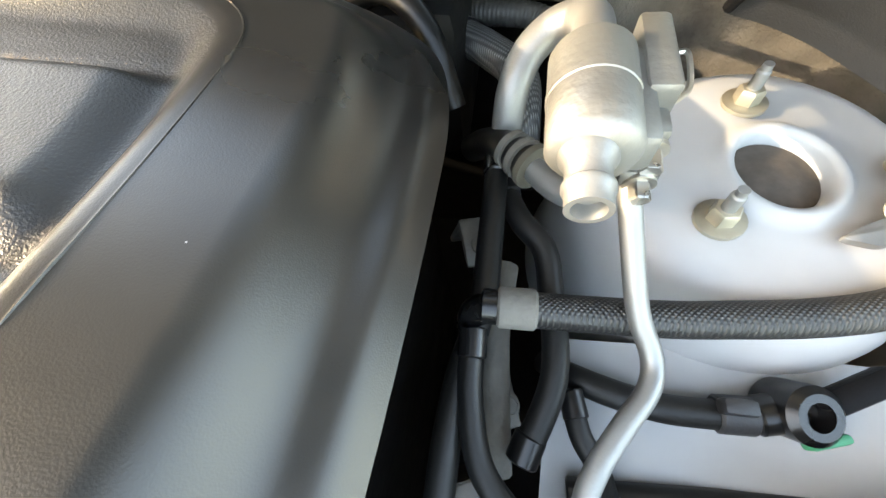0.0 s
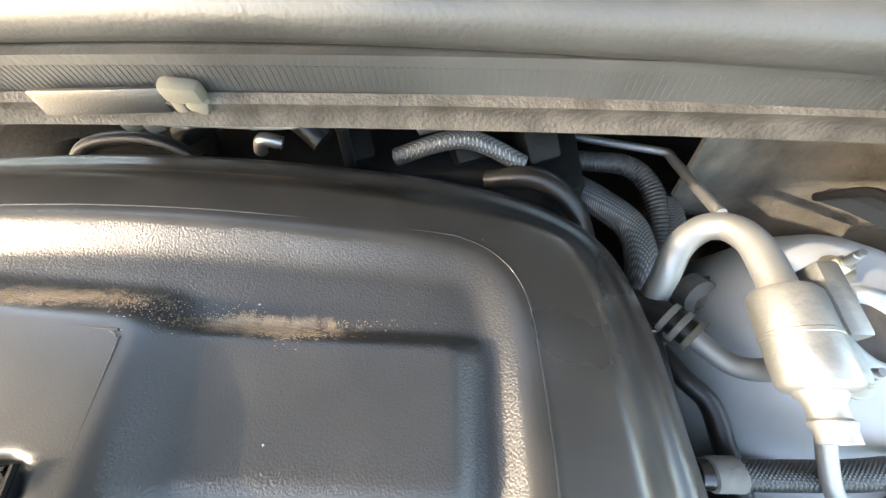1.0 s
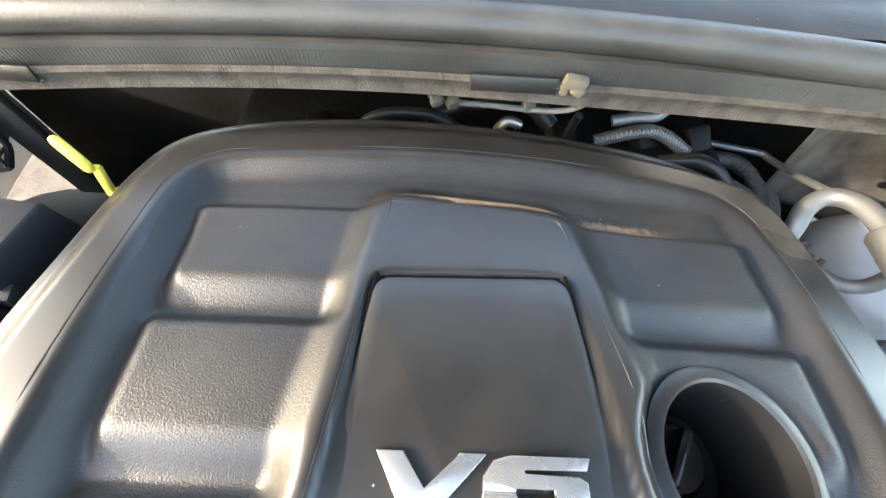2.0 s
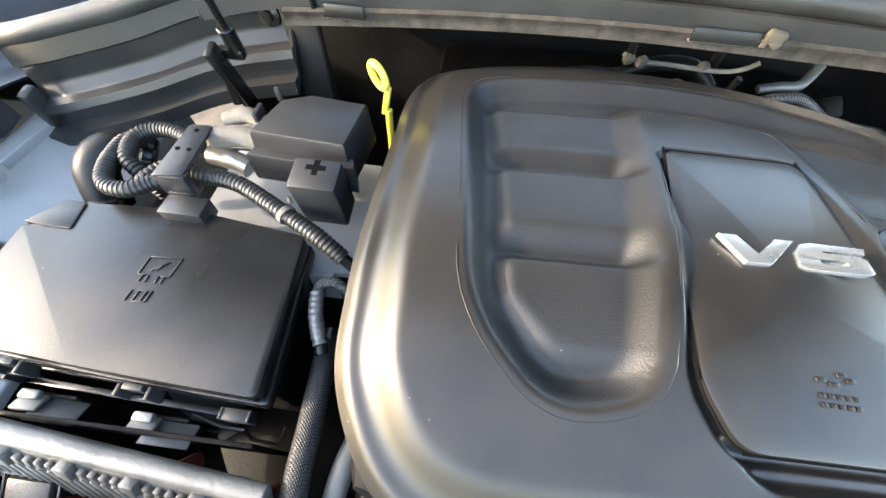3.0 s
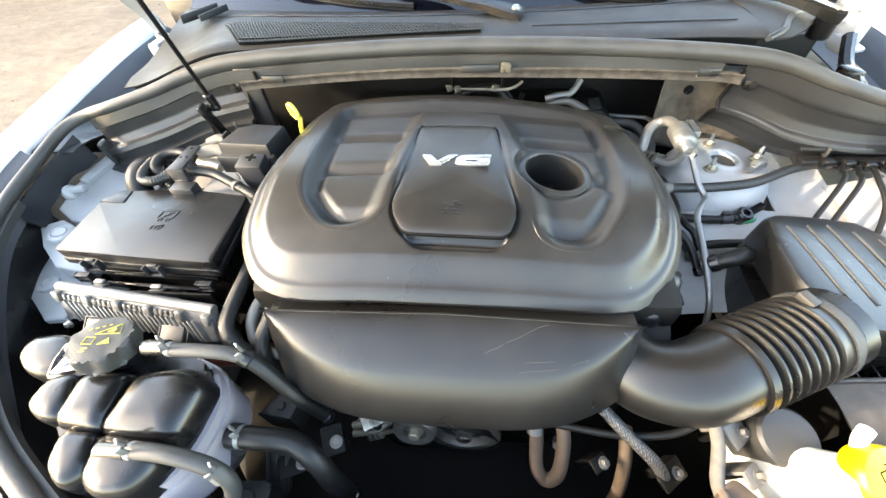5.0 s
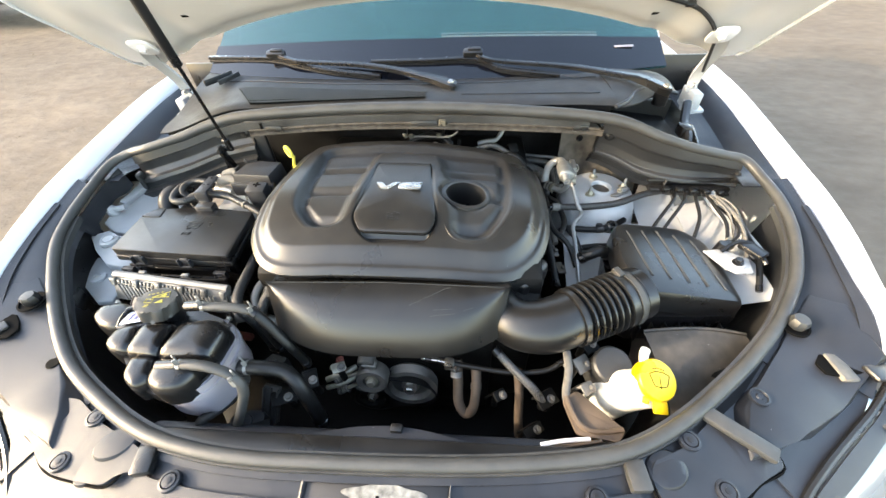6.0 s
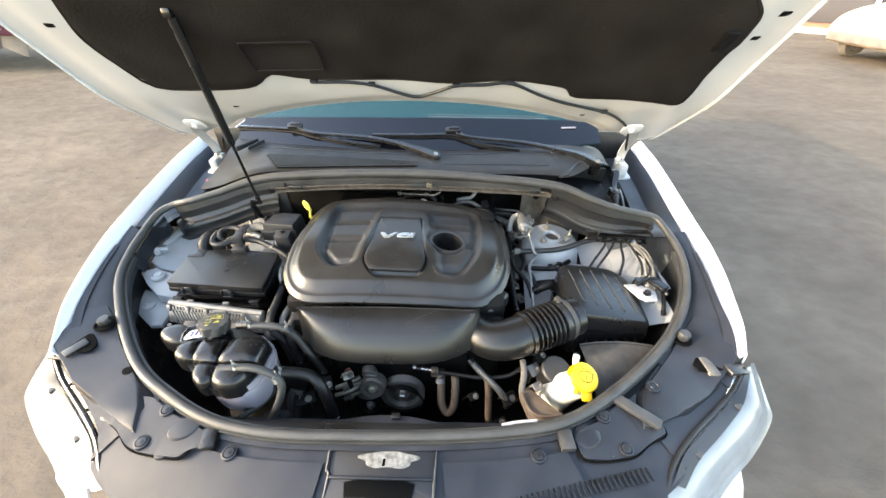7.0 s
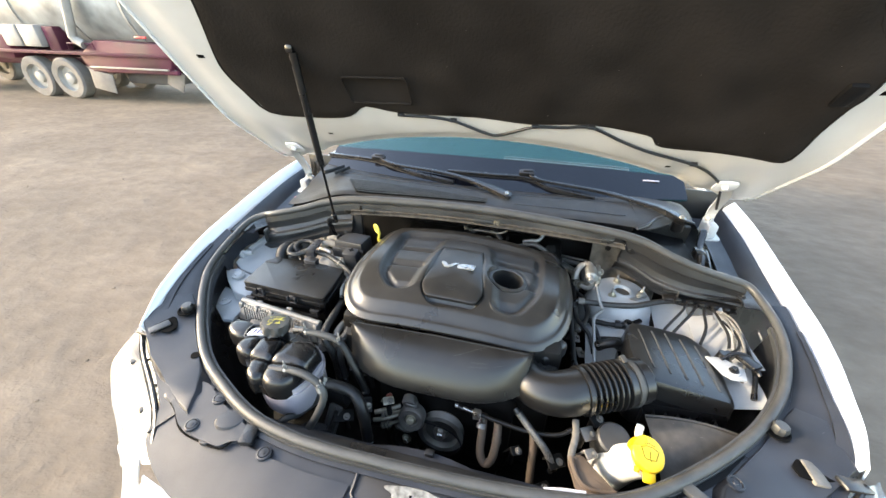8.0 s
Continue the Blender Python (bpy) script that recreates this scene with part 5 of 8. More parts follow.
for x, y, z in ((-0.606, 0.336, 0.995), (-0.500, 0.330, 0.995)):
    c = thing("spring_clip", "bright zinc spring clip", "clip", (x, y, z), group="module clips")
    part("strap", [rbox((x, y, z), (0.024, 0.016, 0.004), 0.0015, turn(-25)), rbox((x + 0.022, y - 0.004, z - 0.006), (0.04, 0.022, 0.002), 0.0008, turn(-25, 12)), rbox((x, y + 0.006, z + 0.004), (0.018, 0.008, 0.006), 0.002)], M_PIPE, c)
    part("foot", rbox((x + 0.01, y + 0.008, z - 0.03), (0.05, 0.003, 0.055), 0.001), M_DARK, c)
for x, y in ((-0.574, 0.268), (-0.443, 0.264)):
    c = thing("wiring_connector", "dark grey square wiring connector with side locks", "connector", (x, y, 0.90), group="module connectors")
    part("body", [rbox((x, y, 0.974), (0.038, 0.034, 0.010), 0.002, turn(28)), rbox((x, y - 0.014, 0.958), (0.030, 0.012, 0.028), 0.002, turn(28))], M_CAP, c)
    part("frame", tube([(x - 0.024, y - 0.014, 0.966), (x - 0.024, y + 0.017, 0.984), (x + 0.024, y + 0.017, 0.984), (x + 0.024, y - 0.014, 0.966)], 0.0022, 6, 1, smooth=False), M_GLOSS, c)
    for s in (-1, 1):
        part("lock", rbox((x + s * 0.0225, y - 0.014, 0.962), (0.006, 0.006, 0.014), 0.001, turn(28)), M_CONN, c)
    part("lead", tube([(x, y - 0.01, 0.955), (x + 0.01, y + 0.0, 0.89), (x + 0.03, y + 0.04, 0.80)], 0.010, 8), M_RUST, c)


# ---- coolant tank ----
tank = thing("coolant_tank", "translucent coolant tank under a lobed black cover", "coolant tank", (-0.43, 0.14, 0.86))
TANK = [tuple(p) for p in rounded([(-0.56, 0.205), (-0.540, 0.232), (-0.40, 0.232), (-0.318, 0.205), (-0.292, 0.165), (-0.292, 0.12), (-0.308, 0.078), (-0.335, 0.058), (-0.39, 0.064), (-0.43, 0.09), (-0.49, 0.14), (-0.53, 0.175)], 0.02, 4)]
part("mounting_foot", [cyl((-0.40, 0.15, 0.80), (-0.40, 0.15, 0.94), 0.03), cyl((-0.47, 0.19, 0.80), (-0.47, 0.19, 0.94), 0.025)], M_DARK, tank)
part("vessel", [prism(TANK, 0.925, 1.012, 0.015), prism([(-0.43 + (x + 0.43) * 1.03, 0.14 + (y - 0.14) * 1.03) for x, y in TANK], 0.985, 0.997, 0.004)], M_TANK, tank, "violet-white translucent plastic vessel")


def pillow(poly, z0, z1):
    """A soft moulded lobe with the outline poly."""
    poly = rounded(poly, 0.016, 5)
    cx = sum(p[0] for p in poly) / len(poly)
    cy = sum(p[1] for p in poly) / len(poly)
    mm = bmesh.new()
    n = len(poly)
    rws = []
    for s, k in ((0, 1.0), (0.35, 0.995), (0.60, 0.97), (0.76, 0.92), (0.87, 0.83), (0.94, 0.72), (0.98, 0.55), (1.0, 0.32), (1.0, 0.0)):
        rws.append([mm.verts.new((cx + (p[0] - cx) * s, cy + (p[1] - cy) * s, z0 + (z1 - z0) * k)) for p in (poly if s else poly[:1])])
    for i in range(n):
        mm.faces.new((rws[0][0], rws[1][i], rws[1][(i + 1) % n]))
        for k in range(1, len(rws) - 1):
            mm.faces.new((rws[k][i], rws[k + 1][i], rws[k + 1][(i + 1) % n], rws[k][(i + 1) % n]))
    return mm


for poly, z1 in (([(-0.596, 0.198), (-0.596, 0.226), (-0.546, 0.236), (-0.508, 0.214), (-0.497, 0.182), (-0.535, 0.168), (-0.568, 0.176)], 1.040),
                 ([(-0.520, 0.134), (-0.516, 0.172), (-0.475, 0.186), (-0.457, 0.148), (-0.460, 0.120), (-0.490, 0.118)], 1.046),
                 ([(-0.466, 0.113), (-0.472, 0.180), (-0.402, 0.186), (-0.397, 0.149), (-0.396, 0.110)], 1.052),
                 ([(-0.405, 0.110), (-0.398, 0.182), (-0.330, 0.196), (-0.296, 0.176), (-0.302, 0.108), (-0.359, 0.107)], 1.056),
                 ([(-0.442, 0.074), (-0.454, 0.118), (-0.398, 0.118), (-0.386, 0.072), (-0.408, 0.054)], 1.044),
                 ([(-0.396, 0.066), (-0.405, 0.116), (-0.316, 0.114), (-0.310, 0.084), (-0.326, 0.058), (-0.364, 0.050)], 1.048)):
    part("cover_lobe", pillow(poly, 0.992, z1), M_GLOSS, tank)
part("cover_seam_base", prism([(-0.44 + (x + 0.43) * 1.02, 0.138 + (y - 0.14) * 1.03) for x, y in TANK], 0.99, 1.018, 0.006), M_GLOSS, tank)
cap_c = Vector((-0.440, 0.206, 1.070))
pts = []
for i in range(72):
    a = 2 * math.pi * i / 72
    r = 0.031 + 0.0026 * math.cos(7 * a)
    pts.append((r * math.cos(a), r * math.sin(a)))
CAPM = Matrix.Translation(cap_c) @ turn(-10, 4, 0) @ Matrix.Scale(1.10, 4)
cap = part("cap", prism(pts, -0.018, 0.006, 0.004, CAPM), M_CAP, tank, "dusty black screw cap with yellow warning print")
tri_out = [(-0.009, 0.005), (0.017, 0.009), (0.011, 0.022)]
ink = [tube([CAPM @ Vector((x, y, 0.0062)) for x, y in tri_out + tri_out[:1]], 0.0008, 6, 1, smooth=False),
       prism([(0.002, 0.009), (0.009, 0.0095), (0.010, 0.014), (0.007, 0.016)], 0.0055, 0.0070, 0, CAPM), prism([(0.003, -0.008), (0.015, -0.005), (0.010, 0.002)], 0.0055, 0.0070, 0, CAPM),
       tube([CAPM @ Vector((x, y, 0.0062)) for x, y in ((-0.014, -0.009), (-0.003, -0.008), (-0.005, 0.001), (-0.015, 0.0), (-0.014, -0.009))], 0.0007, 6, 1, smooth=False)]
for k in range(4):
    ink.append(rbox(CAPM @ Vector((-0.018 + 0.0055 * k, 0.010 + 0.003 * k, 0.0062)), (0.004, 0.0014, 0.001), 0, turn(0, 0, 28)))
for k in range(2):
    ink.append(rbox(CAPM @ Vector((-0.006, -0.014 - 0.004 * k, 0.0062)), (0.008, 0.0013, 0.001), 0, turn(0, 0, 8)))
part("warning_print", ink, M_INK, cap, "yellow warning symbols")
part("label", [rbox((-0.490, 0.194, 1.040), (0.044, 0.036, 0.003), 0.001, turn(-16, 0, 14))], M_LABEL, tank, "white printed label")
part("label_print", [rbox((-0.498 + 0.010 * k, 0.191 + 0.003 * k, 1.0422), (0.005, 0.020, 0.001), 0, turn(-16, 0, 14)) for k in range(3)], M_LABELINK, tank)
part("label_frame", tube([(-0.516, 0.172, 1.034), (-0.518, 0.210, 1.040), (-0.466, 0.217, 1.040), (-0.464, 0.180, 1.036), (-0.516, 0.172, 1.034)], 0.005, 8, 2), M_GLOSS, tank)
for p0, p1 in (((-0.385, 0.205, 1.062), (-0.352, 0.204, 1.068)), ((-0.385, 0.096, 1.040), (-0.345, 0.097, 1.046)), ((-0.305, 0.135, 0.97), (-0.275, 0.134, 0.975))):
    part("outlet", cyl(p0, p1, 0.010), M_TANK if p0[2] < 1 else M_GLOSS, tank)
part("neck", cyl(cap_c - Vector((0, 0, 0.06)), cap_c - Vector((0, 0, 0.024)), 0.025), M_GLOSS, tank)


def low_bracket(label, x, y, z, size, mt, lean=(12, 8, 25)):
    """A folded sheet bracket with a bolt, deep in the bay."""
    t = thing("engine_bracket", label, "bracket", (x, y, z), group="low brackets")
    m = Matrix.Translation((x, y, z)) @ turn(*lean)
    part("plate", place(rbox((0, 0, size[2] * 0.4), (size[0], size[1], 0.005), 0.0015), m), mt, t)
    part("web", place(rbox((0, size[1] * 0.45, 0), (size[0] * 0.9, 0.005, size[2] * 0.9), 0.0015), m), mt, t)
    part("bolt", [place(b, m) for b in bolt((size[0] * 0.15, -size[1] * 0.1, size[2] * 0.4 + 0.002), (0, 0, 1), 0.006)], M_CASTING, t)
    part("stay", cyl((x, y + 0.01, z - 0.06), (x, y + 0.005, z), 0.007), M_DARK, t)


def clamp(name_label, c, d, r):
    """A spring hose clamp with two ears."""
    c, d = Vector(c), Vector(d).normalized()
    t = thing("hose_clamp", name_label, "hose clamp", c, group="hose clamps")
    part("band", revolve([(r * 0.96, -0.006), (r * 1.06, -0.006), (r * 1.06, 0.006), (r * 0.96, 0.006)], c, d, 24), M_PIPE, t)
    s = d.cross(Vector((0, 0, 1))).normalized()
    for k in (-1, 1):
        part("ear", rbox(c + Vector((0, 0, r + 0.006)) + s * 0.004 * k + d * 0.004 * k, (0.007, 0.003, 0.015), 0.001, turn(0, 0, 40 * k)), M_PIPE, t)


def hose(name, label, pts, r, material=None, n=12, category="hose", clamps=()):
    steps = 6 if not callable(r) else 40
    t = thing(name, label, category, pts[0])
    part("tube", tube(pts, r, n, steps), material or M_HOSE, t)
    if not callable(r) and material in (None, M_HOSE, M_BRAID, M_FOIL):
        for a, b in ((pts[0], pts[1]), (pts[-1], pts[-2])):
            a = Vector(a)
            d = (Vector(b) - a).normalized()
            part("end_sleeve", cyl(a - d * 0.002, a + d * 0.013, r * 1.13, n=16), M_GLOSS, t)
    for i in clamps:
        a, b = Vector(pts[i]), Vector(pts[min(i + 1, len(pts) - 1)])
        clamp("bright zinc spring clamp on a rubber hose", a.lerp(b, 0.35), b - a, r if not callable(r) else 0.012)
    return t


hose("coolant_hose", "dusty rubber hose leaving the coolant tank", [(-0.362, 0.204, 1.066), (-0.335, 0.203, 1.066), (-0.305, 0.204, 1.064), (-0.280, 0.205, 1.059), (-0.260, 0.204, 1.049)], 0.0086, M_RUBBER, clamps=(0,))
hose("coolant_hose", "black lower hose running down behind the tank", [(-0.266, 0.206, 1.052), (-0.256, 0.203, 1.045), (-0.240, 0.197, 1.024), (-0.226, 0.190, 1.00), (-0.208, 0.183, 0.965), (-0.195, 0.185, 0.90)], 0.0094, M_HOSE, clamps=(0,))
hose("coolant_hose", "dusty rubber hose bending down from the tank", [(-0.355, 0.097, 1.044), (-0.325, 0.097, 1.048), (-0.29, 0.095, 1.044), (-0.258, 0.090, 1.028), (-0.245, 0.080, 1.00), (-0.262, 0.062, 0.95), (-0.30, 0.06, 0.88)], 0.0090, M_RUBBER, clamps=(0, 3))
hose("radiator_hose", "thick black radiator hose", [(-0.285, 0.134, 0.974), (-0.25, 0.133, 0.976), (-0.207, 0.133, 0.967), (-0.180, 0.120, 0.952), (-0.165, 0.106, 0.91), (-0.16, 0.10, 0.82)], 0.0138, clamps=(0,))
hose("braided_hose", "black braided hose beside the engine cover", [(-0.366, 0.43, 0.99), (-0.360, 0.395, 1.0), (-0.357, 0.345, 1.0), (-0.356, 0.305, 0.998), (-0.352, 0.275, 0.992), (-0.338, 0.256, 0.978), (-0.318, 0.25, 0.94), (-0.31, 0.25, 0.85)], 0.0110, M_BRAID, 16)
hose("braided_hose", "short black braided hose running down", [(-0.283, 0.315, 0.995), (-0.292, 0.285, 0.99), (-0.298, 0.262, 0.975), (-0.296, 0.245, 0.94), (-0.285, 0.24, 0.86)], 0.011, M_BRAID, 16)
hose("metal_pipe", "dull bent metal coolant pipe", [(-0.318, 0.34, 0.985), (-0.324, 0.315, 0.985), (-0.326, 0.290, 0.975), (-0.312, 0.268, 0.955), (-0.275, 0.26, 0.94), (-0.24, 0.27, 0.93)], 0.010, M_CASTING, category="pipe")
qf = thing("hose_fitting", "bright ribbed quick fitting beside the engine cover", "fitting", (-0.379, 0.465, 1.02))
part("arm", tube([(-0.356, 0.472, 1.010), (-0.366, 0.474, 1.020), (-0.377, 0.470, 1.022), (-0.3795, 0.460, 1.022)], 0.0055, 12), M_FOIL, qf)
part("sleeve", tube([(-0.3795, 0.460, 1.022), (-0.374, 0.435, 1.020), (-0.364, 0.412, 1.014)], ripple(0.0068, 0.0008, 0.006), 14, 20), M_PIPE, qf, "pale ribbed sleeve")
part("collar", cyl((-0.364, 0.412, 1.014), (-0.361, 0.404, 1.011), 0.0062), M_GLOSS, qf)
con = thing("wiring_connector", "pale grey wiring connector on a hose bracket", "connector", (-0.285, 0.30, 0.99), group="front connectors")
part("body", [rbox((-0.283, 0.302, 0.998), (0.026, 0.022, 0.014), 0.002, turn(20, 0, 20)), rbox((-0.270, 0.29, 0.985), (0.016, 0.028, 0.020), 0.002)], M_CONN, con)
for x, y, z, s, mt in ((-0.24, 0.13, 0.85, (0.05, 0.03, 0.04), M_DARK), (-0.19, 0.16, 0.86, (0.03, 0.04, 0.08), M_DARK), (-0.26, 0.05, 0.86, (0.05, 0.05, 0.03), M_DARK), (-0.16, 0.06, 0.84, (0.03, 0.015, 0.012), M_BLUE),
                       (-0.21, 0.24, 0.90, (0.04, 0.03, 0.05), M_DARK), (-0.235, 0.205, 0.955, (0.02, 0.02, 0.028), M_DARK)):
    low_bracket("small grimy bracket low in the engine bay", x, y, z, s, mt)

# ---- battery-side covers and wiring behind the fuse box ----
relay = thing("relay_cover", "grey-black plastic cover over the battery cable joint", "cover", (-0.42, 0.61, 1.0))
TOPB = [(-0.470, 0.592), (-0.455, 0.645), (-0.425, 0.658), (-0.364, 0.652), (-0.372, 0.585)]
part("hood", [prism(TOPB, 1.045, 1.100, 0.004, taper=0.10), prism([(-0.478, 0.580), (-0.470, 0.60), (-0.366, 0.59), (-0.362, 0.575)], 1.04, 1.078, 0.003)], M_CONN, relay)
part("front_box", [rbox((-0.394, 0.558, 1.055), (0.048, 0.036, 0.070), 0.004, turn(8))], M_CONN, relay)
part("cross_hole", place(prism([(-0.003, -0.009), (0.003, -0.009), (0.003, -0.003), (0.010, -0.003), (0.010, 0.003), (0.003, 0.003), (0.003, 0.009), (-0.003, 0.009), (-0.003, 0.003), (-0.010, 0.003), (-0.010, -0.003), (-0.003, -0.003)], 0, 0.0012, 0), Matrix.Translation((-0.394, 0.560, 1.0895)) @ turn(8)), M_INKSHADE, relay)
part("tab", [rbox((-0.458, 0.648, 1.103), (0.006, 0.004, 0.016), 0.001), rbox((-0.478, 0.63, 1.09), (0.005, 0.02, 0.012), 0.001)], M_CONN, relay)
sheet_w = thing("battery_tray", "white painted sheet under the battery cables", "tray", (-0.48, 0.58, 0.95))
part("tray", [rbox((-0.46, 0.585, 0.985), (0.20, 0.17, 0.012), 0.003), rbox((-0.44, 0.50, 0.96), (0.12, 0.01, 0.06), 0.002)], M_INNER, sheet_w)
part("tray_leg", rbox((-0.46, 0.60, 0.90), (0.12, 0.1, 0.16), 0.01), M_DARK, sheet_w)
def conduit(label, pts, r, end=True):
    """A corrugated sleeve with a bare end of wires."""
    t = thing("wiring_conduit", label, "wiring", pts[0], group="wiring conduits")
    part("sleeve", tube(pts, ripple(r, 0.0009, 0.0048), 14, 40), M_CONDUIT, t)
    if end:
        a, b = Vector(pts[-2]), Vector(pts[-1])
        part("wires", tube([b - (b - a) * 0.1, b + (b - a) * 0.5, b + (b - a) * 0.8 - Vector((0, 0, 0.02))], r * 0.75, 8, 4), M_MATTE, t, "taped black wires")
    return t


conduit("corrugated black wiring conduit arching behind the fuse box", [(-0.640, 0.618, 1.035), (-0.640, 0.605, 1.050), (-0.634, 0.565, 1.054), (-0.618, 0.538, 1.055), (-0.592, 0.533, 1.056), (-0.571, 0.545, 1.057), (-0.548, 0.557, 1.058), (-0.526, 0.561, 1.058), (-0.483, 0.556, 1.056), (-0.433, 0.532, 1.052), (-0.388, 0.510, 1.044), (-0.362, 0.497, 1.030)], 0.0086)
conduit("corrugated black wiring conduit in a tight loop", [(-0.545, 0.600, 1.060), (-0.580, 0.618, 1.060), (-0.610, 0.620, 1.058), (-0.626, 0.605, 1.056), (-0.620, 0.578, 1.052), (-0.602, 0.566, 1.040), (-0.590, 0.562, 1.015)], 0.0085, False)
conduit("short corrugated black conduit leading down behind the fuse box", [(-0.600, 0.545, 1.040), (-0.588, 0.555, 1.050), (-0.575, 0.575, 1.050), (-0.560, 0.59, 1.04)], 0.008, False)
hose("battery_cable", "taped grey battery cable", [(-0.53, 0.610, 1.066), (-0.50, 0.613, 1.07), (-0.475, 0.610, 1.068), (-0.45, 0.605, 1.062)], 0.012, M_TAPE, category="cable")
hose("battery_cable", "taped grey battery cable with loose cloth end", [(-0.52, 0.63, 1.075), (-0.495, 0.634, 1.082), (-0.475, 0.628, 1.076), (-0.46, 0.62, 1.07)], 0.009, M_TAPE, category="cable")
hose("cable_end", "wrapped cable end with a steel collar", [(-0.535, 0.598, 1.052), (-0.51, 0.595, 1.05), (-0.49, 0.59, 1.045)], 0.011, M_STEEL, category="cable")
br = thing("conduit_bracket", "dark flat bracket holding the wiring conduits", "bracket", (-0.56, 0.59, 1.06))
part("plate", [prism(rounded([(-0.553, 0.536), (-0.524, 0.540), (-0.527, 0.614), (-0.551, 0.612)], 0.003), 1.076, 1.080, 0.001), rbox((-0.538, 0.540, 1.066), (0.034, 0.008, 0.026), 0.002), rbox((-0.538, 0.545, 1.052), (0.028, 0.020, 0.012), 0.003)], M_TRIM, br)
for p in ((-0.546, 0.575), (-0.534, 0.575), (-0.540, 0.604)):
    part("bracket_hole", cyl((p[0], p[1], 1.0796), (p[0], p[1], 1.0806), 0.0026, n=12), M_INKSHADE, br)
rl = thing("relay", "small grey relay beside the fuse box", "relay", (-0.545, 0.533, 1.04))
part("case", rbox((-0.528, 0.523, 1.044), (0.044, 0.024, 0.022), 0.002), M_CONN, rl)
part("socket", rbox((-0.528, 0.524, 1.01), (0.036, 0.020, 0.06), 0.003), M_GLOSS, rl)
tie = thing("cable_tie", "grey cable tie round the wiring conduit", "cable tie", (-0.42, 0.512, 1.05))
part("band", revolve([(0.0092, -0.003), (0.0104, -0.003), (0.0104, 0.003), (0.0092, 0.003)], (-0.425, 0.528, 1.051), (0.04, -0.025, -0.006), 20), M_TAPE, tie)
part("tail", rbox((-0.420, 0.536, 1.066), (0.004, 0.002, 0.020), 0.0007, turn(20, 20, 0)), M_TAPE, tie)

# ---- dipstick ----
dip = thing("dipstick", "yellow plastic oil dipstick handle with a ring", "dipstick", (-0.362, 0.69, 1.05))
ring_c, ring_h = Vector((-0.361, 0.701, 1.1020)), Vector((-0.866, 0.5, 0.0))
ring_u = (Vector((-0.40, 0.0, 0.92)) - Vector((0.5, 0.866, 0)) * -0.2).normalized()
part("ring", tube([ring_c + ring_h * (0.0098 * math.sin(a)) + ring_u * (0.0140 * math.cos(a)) for a in [2 * math.pi * k / 12 for k in range(12)]], 0.0042, 8, 3, closed=True), M_DIP, dip)
part("stem", [rbox((-0.353, 0.697, 1.073), (0.008, 0.006, 0.036), 0.002, turn(-10, 10, 0)), cyl((-0.350, 0.69, 1.0), (-0.351, 0.695, 1.062), 0.0045)], M_DIP, dip)

# ---- left inner fender ----
inn = thing("inner_fender", "white painted sheet metal of the inner fender, in shade", "car body", (-0.74, 0.45, 0.9))


def slab(pts, thick, bev=0.004):
    """A plate over an uneven outline of corners, with rounded edges."""
    mm = bmesh.new()
    hi = [mm.verts.new(p) for p in pts]
    lo = [mm.verts.new(Vector(p) - Vector((0, 0, thick))) for p in pts]
    f = mm.faces.new(hi)
    for i in range(len(hi)):
        k = (i + 1) % len(hi)
        mm.faces.new((lo[i], lo[k], hi[k], hi[i]))
    bmesh.ops.bevel(mm, geom=f.edges[:], offset=bev, segments=3, profile=0.5, affect="EDGES")
    bmesh.ops.triangulate(mm, faces=[g for g in mm.faces if len(g.verts) > 4])
    return mm


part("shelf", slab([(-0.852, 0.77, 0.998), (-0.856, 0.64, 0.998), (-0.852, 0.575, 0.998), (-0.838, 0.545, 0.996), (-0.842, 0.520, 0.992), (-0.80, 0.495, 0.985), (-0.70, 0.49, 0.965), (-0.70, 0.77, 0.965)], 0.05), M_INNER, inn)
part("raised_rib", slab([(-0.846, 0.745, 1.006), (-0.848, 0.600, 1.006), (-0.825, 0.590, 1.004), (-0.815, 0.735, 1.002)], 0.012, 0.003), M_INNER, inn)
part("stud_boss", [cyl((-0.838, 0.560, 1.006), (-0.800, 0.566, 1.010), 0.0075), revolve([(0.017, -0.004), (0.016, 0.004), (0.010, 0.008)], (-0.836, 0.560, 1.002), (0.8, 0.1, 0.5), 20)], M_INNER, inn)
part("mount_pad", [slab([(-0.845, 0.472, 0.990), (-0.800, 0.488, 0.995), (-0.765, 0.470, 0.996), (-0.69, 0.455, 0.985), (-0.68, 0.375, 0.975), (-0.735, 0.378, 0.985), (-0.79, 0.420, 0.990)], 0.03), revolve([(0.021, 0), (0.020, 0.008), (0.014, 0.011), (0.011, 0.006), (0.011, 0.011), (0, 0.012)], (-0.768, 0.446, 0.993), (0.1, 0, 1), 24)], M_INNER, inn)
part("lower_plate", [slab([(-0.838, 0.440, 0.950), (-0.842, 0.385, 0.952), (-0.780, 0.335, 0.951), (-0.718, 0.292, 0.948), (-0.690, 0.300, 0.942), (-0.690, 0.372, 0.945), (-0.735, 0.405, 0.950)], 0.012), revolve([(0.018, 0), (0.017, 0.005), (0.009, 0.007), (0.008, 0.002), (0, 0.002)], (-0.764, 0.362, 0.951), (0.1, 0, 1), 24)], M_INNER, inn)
# grey lip below the seal, its lower edge notched
LIP = along(spline([SEAL_FRONT[-4], SEAL_FRONT[-3], SEAL_FRONT[-2], SEAL_FRONT[-1], SEAL_REAR[0], SEAL_REAR[1]], 8), 60)


